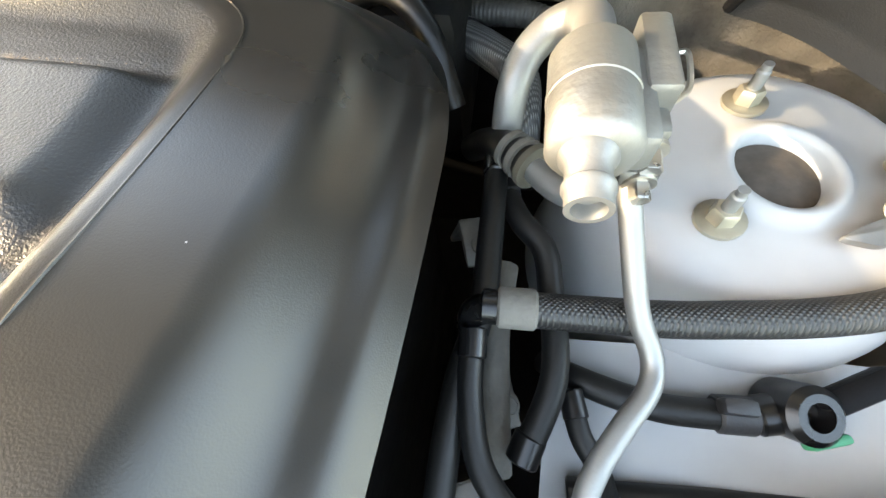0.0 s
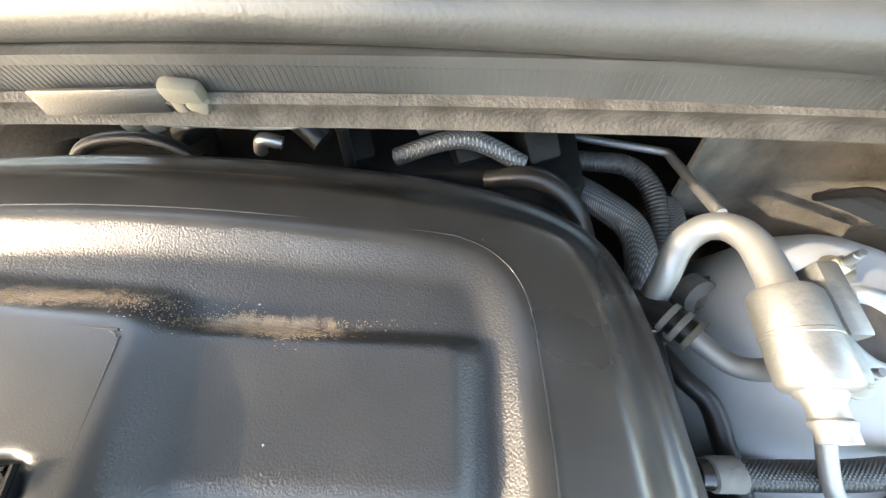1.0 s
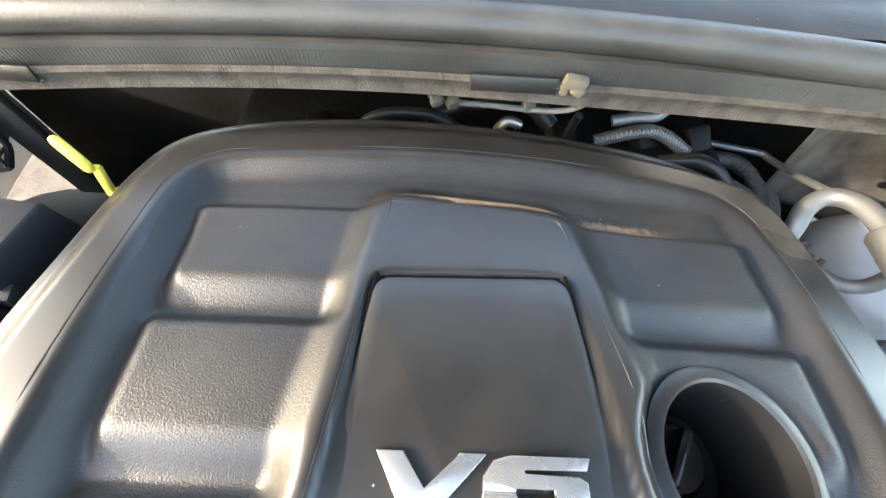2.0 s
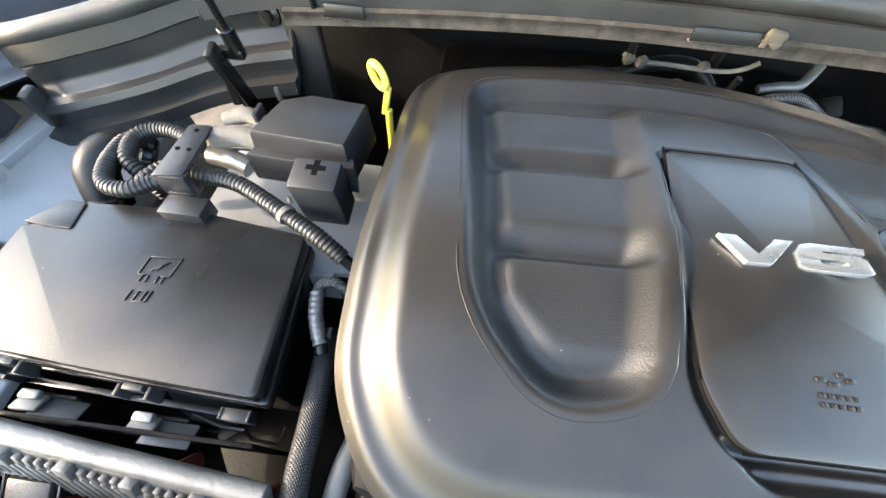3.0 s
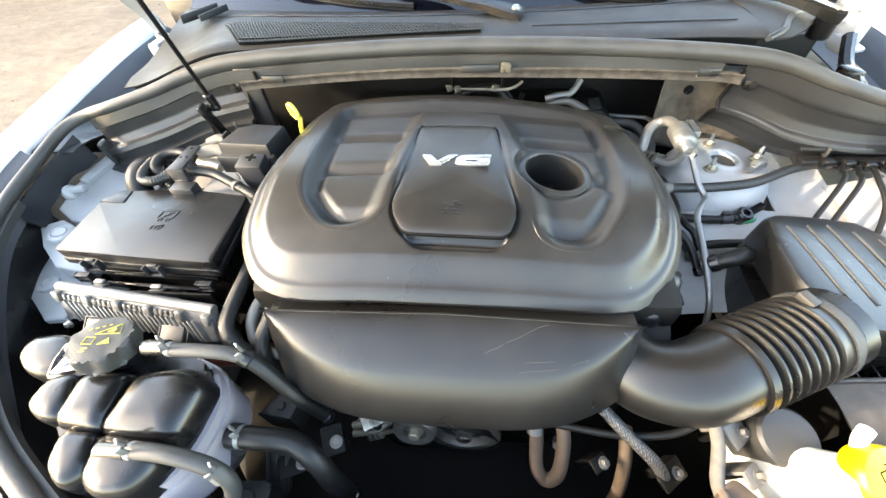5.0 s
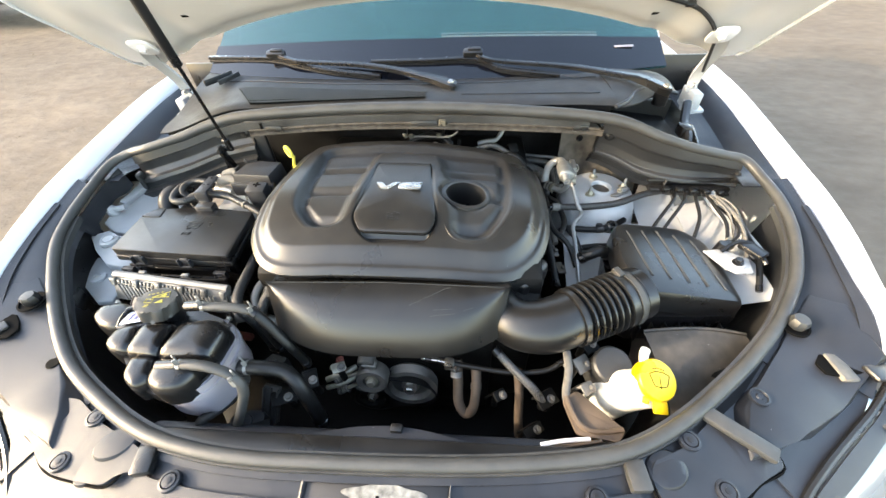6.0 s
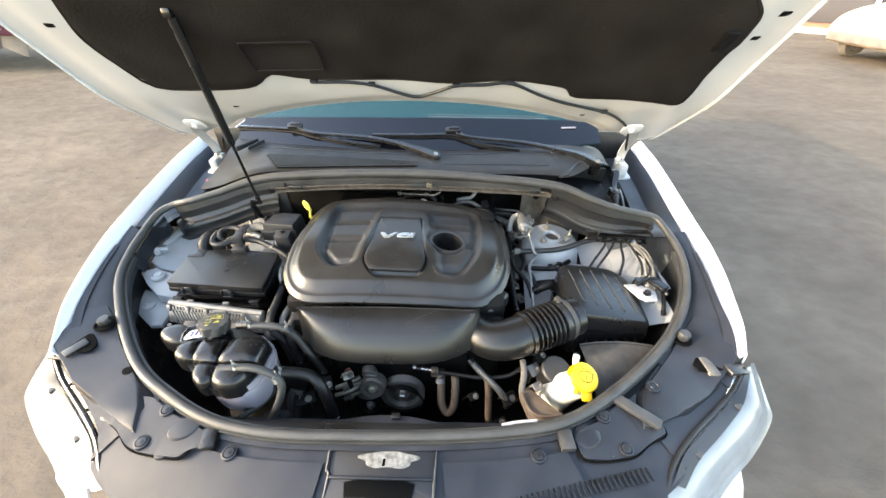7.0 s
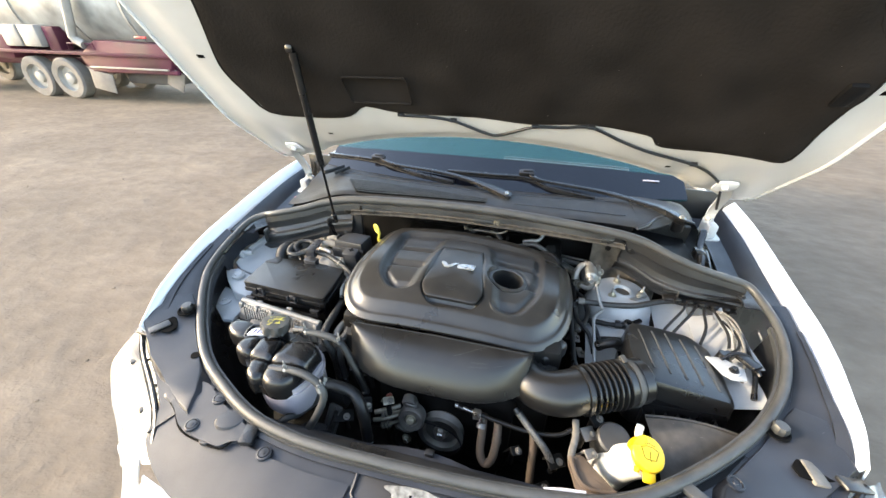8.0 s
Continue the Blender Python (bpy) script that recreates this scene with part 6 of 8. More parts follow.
def lip_fn(u, v):
    p = LIP[min(int(u * 59), 59)]
    deep = 0.020 + 0.036 * smooth(0.462, 0.468, p.y) - 0.014 * smooth(0.50, 0.506, p.y) + 0.016 * smooth(0.59, 0.64, p.y)
    return (p.x + 0.012 + 0.010 * v, p.y - 0.004, p.z - 0.012 - deep * v)


part("seal_flange", sheet(60, 6, lip_fn, 0.003), M_TRIM, inn, "dusty grey plastic flange below the seal")
hose("inner_hose", "dusty rubber elbow beside the inner fender", [(-0.68, 0.56, 0.98), (-0.685, 0.585, 1.02), (-0.67, 0.61, 1.03), (-0.64, 0.62, 1.01)], 0.022, M_HOSE)


# ---- rear corner panels, felt and opening below the cowl ----
def skirt_panel(run, drop, forward, bulge):
    run = along(spline(run, 8), 50)

    def fn(u, v):
        i = min(int(u * 49), 48)
        p = run[i].lerp(run[i + 1], u * 49 - i)
        return p + Vector((0, -forward * v - bulge * math.sin(math.pi * v), -0.012 - drop * v))
    return fn


# sections of the two corner panels below the seal: (towards the bay, down)
LEFT_SEC = [(0.002, 0.010), (0.006, 0.030), (0.001, 0.033), (0.000, 0.060), (0.010, 0.076), (0.024, 0.079), (0.026, 0.084), (0.016, 0.088), (0.017, 0.106), (0.026, 0.110), (0.040, 0.112), (0.042, 0.126)]
RIGHT_SEC = [(0.002, 0.010), (0.006, 0.034), (0.002, 0.038), (-0.002, 0.062), (0.004, 0.080), (0.016, 0.083), (0.018, 0.089), (0.007, 0.093), (-0.004, 0.112), (-0.002, 0.124)]


def corner_fn(run, sec, lean):
    run = along(spline(run, 8), 60)

    def fn(u, v):
        i = min(int(u * 59), 58)
        p = run[i].lerp(run[i + 1], u * 59 - i)
        q = v * (len(sec) - 1)
        k = min(int(q), len(sec) - 2)
        a, b = sec[k], sec[k + 1]
        f, d = a[0] + (b[0] - a[0]) * (q - k), a[1] + (b[1] - a[1]) * (q - k)
        stretch = min(1.25, (p.z - 1.0) / sec[-1][1]) if lean else 1.0
        back = 0.060 * smooth(0.66, 0.46, p.x) * (d / sec[-1][1]) if lean else 0.0
        return p + Vector((0, back - f, -d * stretch))
    return fn


for run, sec, right in ((SEAL_REAR[2:7], LEFT_SEC, False), ([(0.475, 0.729, 1.178)] + SEAL_REAR[12:17], RIGHT_SEC, True)):
    t = thing("corner_panel", "dusty dark moulded plastic corner panel with stepped ledges", "panel", Vector(run[2]) - Vector((0, 0, 0.1)), group="corner panels")
    f = corner_fn(run, sec, right)
    part("sheet", sheet(60, 56, f, 0.003), M_CORNER, t, sharp=50)
    u = 0.93 if not right else 0.07
    c = Vector(f(u, 0.22)) + Vector((0, -0.002, 0))
    part("disc_clip", revolve([(0.014, 0), (0.013, 0.004), (0.007, 0.006), (0.006, 0.010), (0, 0.010)], c, (0, -1, 0.1), 20), M_GLOSS, t)
    part("inner_edge", tube([Vector(f(1.0 if not right else 0.0, v)) + Vector((0, -0.002, 0)) for v in (0.04, 0.2, 0.4, 0.6, 0.8, 0.98)], 0.0035, 8, 4), M_MATTE, t)
    if right:
        part("ledge_rib", rbox(Vector(f(0.50, 0.70)) + Vector((0, -0.006, -0.002)), (0.0025, 0.016, 0.020), 0.0008), M_RUBBER, t)
        part("lower_ledge", sheet(40, 5, lambda u, v: Vector(f(0.42 + 0.57 * u, 0.98)) + Vector((0, 0.004 - 0.030 * v, 0.004 - 0.004 * v)), 0.004), M_CORNER, t)
        part("end_cap", rbox(Vector(f(0.985, 0.35)) + Vector((0.006, -0.006, -0.004)), (0.012, 0.020, 0.045), 0.004, turn(0, -8, 0)), M_CORNER, t)
    else:
        part("edge_plate", rbox((-0.462, 0.757, 1.070), (0.046, 0.006, 0.19), 0.002, turn(0, -1, 0)), M_CORNER, t)
        part("plate_edge", tube([(-0.441, 0.752, 1.160), (-0.440, 0.751, 1.07), (-0.439, 0.751, 0.98)], 0.0035, 8, 3), M_MATTE, t)
        part("end_post", rbox(Vector(f(0.02, 0.35)) + Vector((-0.003, -0.012, -0.006)), (0.014, 0.024, 0.055), 0.005, turn(8, 6, 0)), M_RUBBER, t)
felt = thing("cowl_insulation", "coarse dark felt sound panel hanging under the cowl", "panel", (0, 0.78, 1.08))
FELT_RUN = [(x, y - 0.018 + 0.026 * smooth(0.15, 0.42, x), z - 0.020) for x, y, z in SEAL_REAR[6:12] + [(0.480, 0.725, 1.178)]]
ff = skirt_panel(FELT_RUN, 0.020, 0.000, -0.003)
part("felt", sheet(90, 12, ff, 0.006), M_FELT, felt)
f2 = skirt_panel([(x, y + 0.004, z - 0.009) for x, y, z in FELT_RUN], 0.012, -0.10, 0.0)
part("upper_return", sheet(60, 5, f2, 0.004), M_FELT, felt)
for x, w in ((-0.405, 0.045), (0.012, 0.072), (0.42, 0.038)):
    u = (x + 0.477) / (0.480 + 0.477)
    p = Vector(ff(u, 0.10)) + Vector((0, -0.006, 0))
    c = thing("seal_bracket", "thin grey metal bracket clipped over the felt panel", "bracket", p, group="seal brackets")
    part("strip", rbox(p, (w, 0.003, 0.014), 0.001, turn(-8, 0, 0)), M_PLASTIC, c)
    part("return", rbox(p + Vector((0, 0.005, -0.007)), (w, 0.012, 0.0025), 0.0008), M_CASTING, c)
flap = thing("felt_flap", "brown-grey felt sheet below the cowl corner, coloured paler for the light on it", "insulation", (0.5, 0.86, 0.95))
part("felt", sheet(24, 14, lambda u, v: (0.405 + 0.21 * u, 0.862 - 0.10 * u * u + 0.018 * math.sin(3 * u) - 0.03 * v, 1.115 - 0.17 * v - 0.05 * u), 0.004), M_FLAP, flap)
part("edge_binding", tube([(0.405 + 0.21 * u, 0.862 - 0.10 * u * u + 0.018 * math.sin(3 * u) - 0.032, 0.945 - 0.05 * u) for u in (0, 0.25, 0.5, 0.75, 1.0)], 0.004, 8, 4), M_RUBBER, flap)
part("push_clip", revolve([(0.010, 0), (0.009, 0.003), (0, 0.004)], (0.46, 0.852, 1.06), (0.1, -1, 0.1), 20), M_GLOSS, flap)
gl = thing("sealant_blob", "dried cream sealant on the felt panel", "sealant", (0.06, 0.757, 1.155))
part("blob", [rbox((0.062, 0.754, 1.160), (0.020, 0.009, 0.012), 0.003, turn(10, 8, 0)), rbox((0.066, 0.754, 1.153), (0.012, 0.008, 0.010), 0.003, turn(0, 30, 0)), rbox((0.055, 0.755, 1.152), (0.007, 0.006, 0.009), 0.002)], M_CREAM, gl)
rod = thing("release_rod", "thin dirty rod with cream clips under the felt panel", "rod", (0, 0.80, 1.09))
part("bar", tube([(-0.06, 0.815, 1.095), (-0.045, 0.815, 1.088), (0.0, 0.812, 1.088), (0.06, 0.808, 1.088), (0.085, 0.802, 1.096), (0.10, 0.80, 1.108)], 0.003, 8, 4), M_TAPE, rod)
for x, z in ((-0.052, 1.090), (-0.035, 1.088), (0.045, 1.089)):
    part("clip", rbox((x, 0.813, z), (0.014, 0.012, 0.013), 0.004, turn(20, 0, 20)), M_CREAM, rod)
for x in (-0.05, 0.06):
    part("hanger", rbox((x, 0.822, 1.11), (0.004, 0.02, 0.04), 0.001), M_DARK, rod)
back = thing("rear_engine_mass", "dark engine top and hoses behind the cover", "engine", (0, 0.85, 0.9))
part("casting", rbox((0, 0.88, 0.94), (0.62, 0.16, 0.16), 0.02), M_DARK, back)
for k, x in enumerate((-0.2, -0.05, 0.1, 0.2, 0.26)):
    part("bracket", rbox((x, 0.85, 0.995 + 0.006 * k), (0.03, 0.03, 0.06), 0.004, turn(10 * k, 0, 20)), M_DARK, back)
for pts, r, mt in (([(-0.16, 0.81, 1.03), (-0.12, 0.82, 1.06), (-0.06, 0.82, 1.065), (-0.02, 0.81, 1.05)], 0.006, M_HOSE), ([(-0.05, 0.84, 1.05), (0.0, 0.845, 1.07), (0.05, 0.845, 1.07), (0.08, 0.83, 1.05)], 0.011, M_HOSE),
                   ([(0.16, 0.85, 1.045), (0.185, 0.85, 1.052), (0.215, 0.855, 1.055), (0.235, 0.875, 1.075)], 0.007, M_PIPE), ([(0.10, 0.82, 1.03), (0.103, 0.822, 1.06), (0.105, 0.82, 1.075)], 0.005, M_HOSE),
                   ([(0.14, 0.83, 1.03), (0.20, 0.83, 1.05), (0.25, 0.82, 1.03)], 0.008, M_FOIL), ([(0.02, 0.83, 1.04), (0.03, 0.828, 1.055), (0.045, 0.828, 1.05)], 0.006, M_STEEL),
                   ([(0.22, 0.81, 1.02), (0.26, 0.80, 1.035), (0.29, 0.78, 1.02), (0.31, 0.75, 0.98)], 0.009, M_HOSE)):
    part("tube", tube(pts, r, 10), mt, back)

# ---- gas strut ----
strut = thing("gas_strut", "black gas strut that holds the hood open", "gas strut", (-0.52, 0.70, 1.09))
S0, S1 = Vector((-0.521, 0.699, 1.125)), hood_at(-0.475, 0.62, 0.012)
Sm = S0.lerp(S1, 0.40)
part("rod", cyl(S0, Sm, 0.0042), M_GLOSS, strut)
part("cylinder", cyl(Sm, S1, 0.0105), M_PLASTIC, strut)
part("end_socket", [cyl(S0 - (S1 - S0).normalized() * 0.014, S0 + (S1 - S0).normalized() * 0.02, 0.0085)], M_GLOSS, strut)
part("upper_socket", [rbox(S1, (0.02, 0.03, 0.02), 0.004)], M_GLOSS, strut)
part("foot_bracket", [rbox((-0.535, 0.690, 1.085), (0.008, 0.022, 0.085), 0.002, turn(12, -6, 0)), rbox((-0.528, 0.70, 1.112), (0.03, 0.012, 0.012), 0.003), cyl((-0.545, 0.693, 1.05), (-0.538, 0.69, 1.12), 0.006)], M_GLOSS, strut)

# ---- right suspension tower ----
tower = thing("suspension_tower", "white painted suspension tower with a round opening", "car body", (0.51, 0.67, 0.88))
TC = Vector((0.499, 0.689, 0.999))
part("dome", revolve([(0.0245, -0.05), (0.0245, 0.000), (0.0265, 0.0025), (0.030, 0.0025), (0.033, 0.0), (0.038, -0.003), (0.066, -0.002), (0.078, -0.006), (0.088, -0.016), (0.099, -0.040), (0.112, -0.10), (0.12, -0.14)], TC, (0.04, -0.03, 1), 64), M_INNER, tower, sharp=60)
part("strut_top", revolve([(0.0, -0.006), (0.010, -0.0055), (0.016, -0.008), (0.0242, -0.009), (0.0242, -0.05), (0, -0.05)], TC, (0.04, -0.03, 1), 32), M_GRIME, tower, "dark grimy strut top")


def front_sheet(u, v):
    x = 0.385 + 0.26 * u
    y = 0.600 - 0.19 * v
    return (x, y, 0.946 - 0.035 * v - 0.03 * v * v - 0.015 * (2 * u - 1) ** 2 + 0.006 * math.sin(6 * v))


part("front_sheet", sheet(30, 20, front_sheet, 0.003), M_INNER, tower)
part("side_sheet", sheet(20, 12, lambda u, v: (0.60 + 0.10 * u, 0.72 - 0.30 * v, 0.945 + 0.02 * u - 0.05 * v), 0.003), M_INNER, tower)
for px, py, tx, ty in ((0.488, 0.737, -0.001, 0.002), (0.461, 0.654, -0.002, 0.001), (0.556, 0.688, 0.004, 0.004)):
    base = Vector((px, py, 0.999))
    s = thing("tower_stud", "zinc plated stud and nut on the suspension tower", "stud", base, group="tower studs")
    d = Vector((tx, ty, 0.026))
    part("nut", bolt(base, d, 0.0072, 0.009, 1.7), M_BRASS, s)
    part("thread", revolve([(0.0036, 0), (0.0036, d.length * 0.82), (0.0027, d.length * 0.86), (0.0027, d.length)], base, d, 12), M_PIPE, s)
lug = thing("hose_bracket", "pale metal bracket with a bolt beside the tower opening", "bracket", (0.52, 0.66, 0.99))
part("arm", [prism(rounded([(0.510, 0.646), (0.520, 0.652), (0.555, 0.670), (0.572, 0.682), (0.566, 0.664), (0.528, 0.642)], 0.005), 0.999, 1.003, 0.001), rbox((0.552, 0.668, 1.007), (0.018, 0.013, 0.010), 0.003, turn(0, 0, 25))], M_PIPE, lug)
part("bolt", bolt((0.540, 0.662, 1.006), (-0.4, -0.3, 0.6), 0.0050), M_BRASS, lug)
line = thing("braided_hose", "black braided hose crossing in front of the tower", "hose", (0.352, 0.596, 1.0))
part("tube", tube([(0.352, 0.596, 1.0), (0.40, 0.597, 1.0), (0.45, 0.600, 1.0), (0.52, 0.612, 1.002), (0.60, 0.650, 1.004), (0.66, 0.668, 1.004), (0.72, 0.683, 1.0), (0.77, 0.69, 0.98)], 0.0088, 18), M_BRAID, line)
part("sleeve", cyl((0.352, 0.596, 1.0), (0.371, 0.5965, 1.0), 0.0102), M_TAPE, line, "buff tape sleeve at the hose end")
part("end_fitting", [cyl((0.344, 0.596, 1.0), (0.353, 0.596, 1.0), 0.0088), tube([(0.348, 0.596, 0.998), (0.340, 0.594, 0.990), (0.339, 0.588, 0.97)], 0.008, 10)], M_GLOSS, line)
feed = thing("heater_pipe", "black plastic pipe ending in an angled connector with a green seal", "pipe", (0.48, 0.565, 0.95))
part("tube", tube([(0.384, 0.585, 0.93), (0.396, 0.576, 0.945), (0.42, 0.568, 0.951), (0.445, 0.564, 0.952), (0.478, 0.565, 0.952)], 0.0078, 12), M_HOSE, feed)
part("collar", [cyl((0.468, 0.565, 0.952), (0.486, 0.566, 0.953), 0.0098), rbox((0.474, 0.568, 0.963), (0.016, 0.008, 0.010), 0.002)], M_CONN, feed, "grey plastic collar")
elbow_c = Vector((0.505, 0.571, 0.956))
part("connector_body", [cyl((0.486, 0.566, 0.953), elbow_c, 0.0100), revolve([(0.012, -0.016), (0.0145, -0.012), (0.0145, 0.010), (0.011, 0.013), (0.007, 0.013), (0.007, 0.004), (0, 0.004)], elbow_c, (0.15, -0.3, 1), 24)], M_GLOSS, feed)
part("plug", rbox(elbow_c + Vector((0.026, 0.012, 0.006)), (0.034, 0.013, 0.012), 0.003, turn(0, -12, 30)), M_MATTE, feed)
part("seal_ring", rbox(elbow_c + Vector((0.010, -0.013, 0.000)), (0.020, 0.005, 0.009), 0.002, turn(0, 0, 18)), M_GREEN, feed, "green plastic lock")

# ---- air conditioning line ----
ac = thing("refrigerant_line", "bright aluminium refrigerant pipe with a service valve", "pipe", (0.39, 0.60, 1.0))
AX = Vector((0.3825, 0.636, 1.066))
part("muffler", revolve([(0.009, -0.002), (0.0155, 0.0), (0.0178, 0.003), (0.0178, 0.026), (0.0183, 0.0265), (0.0183, 0.0285), (0.0178, 0.029), (0.0178, 0.050), (0.0155, 0.054), (0.010, 0.056)], AX, (0.02, 1, 0.0), 40), M_ALU, ac)
part("muffler_saddle", rbox(AX + Vector((0.014, 0.027, -0.002)), (0.018, 0.050, 0.020), 0.004), M_ALU, ac)
part("service_valve", revolve([(0.0112, 0), (0.0108, 0.004), (0.0086, 0.007), (0.0082, 0.014), (0.0095, 0.0155), (0.0095, 0.0175), (0.0084, 0.019), (0.0084, 0.025), (0.0062, 0.025), (0.0055, 0.019), (0, 0.019)], AX + Vector((-0.002, 0.001, 0.001)), (-0.02, -1, 0.0), 28), M_PIPE, ac)
part("upper_bend", tube([AX + Vector((0.001, 0.052, 0.0)), (0.3855, 0.706, 1.063), (0.3875, 0.728, 1.057), (0.3835, 0.745, 1.048), (0.371, 0.749, 1.040), (0.358, 0.740, 1.030), (0.351, 0.724, 1.015), (0.349, 0.712, 0.985)], 0.0098, 18), M_PIPE, ac)
part("flange_block", rbox((0.4075, 0.684, 1.064), (0.013, 0.044, 0.024), 0.0025), M_ALU, ac)
part("flange_foot", rbox((0.4065, 0.656, 1.057), (0.012, 0.014, 0.018), 0.003), M_ALU, ac)
part("flange_tab", rbox((0.404, 0.644, 1.049), (0.016, 0.010, 0.010), 0.0025), M_ALU, ac)
part("flange_bolt", bolt((0.4065, 0.650, 1.056), (0, -1, -0.1), 0.0048, 0.009), M_STEEL, ac)
part("flange_bolt", bolt((0.405, 0.640, 1.047), (0, -1, -0.1), 0.0044, 0.007), M_STEEL, ac)
part("wire_clip", tube([(0.413, 0.690, 1.066), (0.4195, 0.692, 1.067), (0.4215, 0.689, 1.067), (0.4215, 0.676, 1.064), (0.419, 0.672, 1.062), (0.413, 0.668, 1.060)], 0.0012, 6, 5), M_STEEL, ac)
part("long_pipe", tube([(0.402, 0.646, 1.046), (0.406, 0.625, 1.032), (0.413, 0.597, 1.012), (0.4215, 0.580, 1.000), (0.4195, 0.566, 0.998), (0.407, 0.549, 1.000), (0.396, 0.532, 1.000), (0.391, 0.515, 0.996), (0.391, 0.48, 0.984), (0.392, 0.44, 0.966), (0.395, 0.39, 0.93), (0.397, 0.36, 0.88)], 0.0050, 14, 8), M_PIPE, ac)
low = thing("hose_fitting", "black refrigerant hose end crimped with pale rings", "hose", (0.352, 0.698, 0.996))
part("tube", tube([(0.325, 0.735, 0.955), (0.338, 0.716, 0.982), (0.351, 0.700, 0.996), (0.366, 0.682, 1.001)], 0.0105, 16), M_HOSE, low)
part("bend", tube([(0.366, 0.682, 1.001), (0.374, 0.671, 1.003), (0.384, 0.660, 1.008), (0.394, 0.655, 1.022), (0.396, 0.657, 1.045)], 0.0075, 14), M_PIPE, low, "dull aluminium bend")
for k in range(3):
    part("crimp_ring", revolve([(0.0098, -0.0022), (0.0125 + 0.0006 * k, -0.0022), (0.0125 + 0.0006 * k, 0.0022), (0.0098, 0.0022)], Vector((0.354, 0.6965, 0.998)) + Vector((0.0062, -0.0072, 0.0016)) * k, (0.012, -0.014, 0.003), 28), M_CREAM if k == 2 else M_TAPE, low)
hose("thin_pipe", "thin bright metal pipe by the bulkhead", [(0.292, 0.945, 0.945), (0.294, 0.935, 0.960), (0.302, 0.926, 0.966), (0.325, 0.912, 0.969), (0.392, 0.882, 0.980), (0.404, 0.874, 0.983), (0.405, 0.860, 0.987), (0.400, 0.81, 1.010), (0.392, 0.765, 1.035)], 0.0044, M_PIPE, category="pipe")
hose("heater_hose", "ribbed grey heater hose by the bulkhead", [(0.280, 0.875, 0.96), (0.303, 0.879, 0.968), (0.335, 0.875, 0.971), (0.370, 0.867, 0.971), (0.388, 0.842, 0.966), (0.392, 0.80, 0.955), (0.388, 0.76, 0.94)], ripple(0.0105, 0.0006, 0.004), M_CAP)
hose("heat_sleeve", "silver woven heat sleeve behind the cover", [(0.30, 0.85, 0.97), (0.33, 0.82, 0.975), (0.355, 0.79, 0.975), (0.36, 0.755, 0.965), (0.36, 0.72, 0.93)], 0.014, M_FOIL, 16)
hose("heat_sleeve", "silver woven heat sleeve over a pipe", [(0.40, 0.84, 0.955), (0.405, 0.815, 0.96), (0.40, 0.785, 0.955), (0.395, 0.75, 0.93)], 0.010, M_FOIL, 14)
mo = thing("actuator", "dusty brown plastic actuator with screws", "actuator", (0.42, 0.71, 0.93))
part("case", [rbox((0.425, 0.725, 0.945), (0.05, 0.05, 0.045), 0.008, turn(0, 0, 30)), cyl((0.40, 0.74, 0.955), (0.405, 0.725, 0.965), 0.016)], M_TAPE, mo)
part("screw", bolt((0.418, 0.712, 0.968), (-0.3, -0.6, 0.6), 0.005), M_STEEL, mo)
# hoses and cables down the gap beside the cover
for pts, r, mt, lb in (([(0.345, 0.70, 0.985), (0.345, 0.64, 0.985), (0.344, 0.60, 0.985), (0.335, 0.56, 0.98), (0.332, 0.51, 0.975), (0.335, 0.45, 0.96), (0.34, 0.38, 0.94)], 0.0075, M_HOSE, "black hose running beside the engine cover"),
                       ([(0.35, 0.69, 0.97), (0.362, 0.658, 0.98), (0.376, 0.640, 0.98), (0.381, 0.615, 0.975), (0.384, 0.57, 0.97), (0.37, 0.53, 0.96)], 0.0075, M_HOSE, "grey-black hose looping beside the tower"),
                       ([(0.341, 0.585, 0.99), (0.342, 0.555, 0.985), (0.350, 0.525, 0.98), (0.368, 0.505, 0.975), (0.385, 0.485, 0.96), (0.40, 0.45, 0.93)], 0.0065, M_HOSE, "thin black hose bending forward"),
                       ([(0.355, 0.64, 0.95), (0.352, 0.60, 0.95), (0.354, 0.56, 0.95), (0.358, 0.52, 0.94)], 0.009, M_TAPE, "tape-wrapped wiring loom beside the cover"),
                       ([(0.40, 0.515, 0.925), (0.45, 0.520, 0.932), (0.50, 0.524, 0.932), (0.55, 0.53, 0.930), (0.60, 0.55, 0.925)], 0.008, M_HOSE, "black cable running across in front of the tower"),
                       ([(0.40, 0.498, 0.920), (0.45, 0.503, 0.926), (0.52, 0.508, 0.926), (0.60, 0.52, 0.92)], 0.009, M_TAPE, "wiring loom below the connector"),
                       ([(0.395, 0.565, 0.955), (0.40, 0.545, 0.955), (0.41, 0.53, 0.950), (0.42, 0.51, 0.93)], 0.006, M_HOSE, "short black hose under the pipe")):
    hose("engine_hose", lb, pts, r, mt, 10)
for x, y, z in ((0.330, 0.66, 0.93), (0.352, 0.56, 0.91), (0.345, 0.50, 0.92), (0.36, 0.46, 0.90)):
    low_bracket("small grimy metal bracket beside the engine", x, y, z, (0.022, 0.035, 0.04), M_CASTING, (10, 15, 20))
hose("engine_hose", "lower black hose to the air box", [(0.40, 0.445, 0.965), (0.425, 0.442, 0.985), (0.445, 0.45, 0.985), (0.465, 0.455, 0.97)], 0.013, M_HOSE)
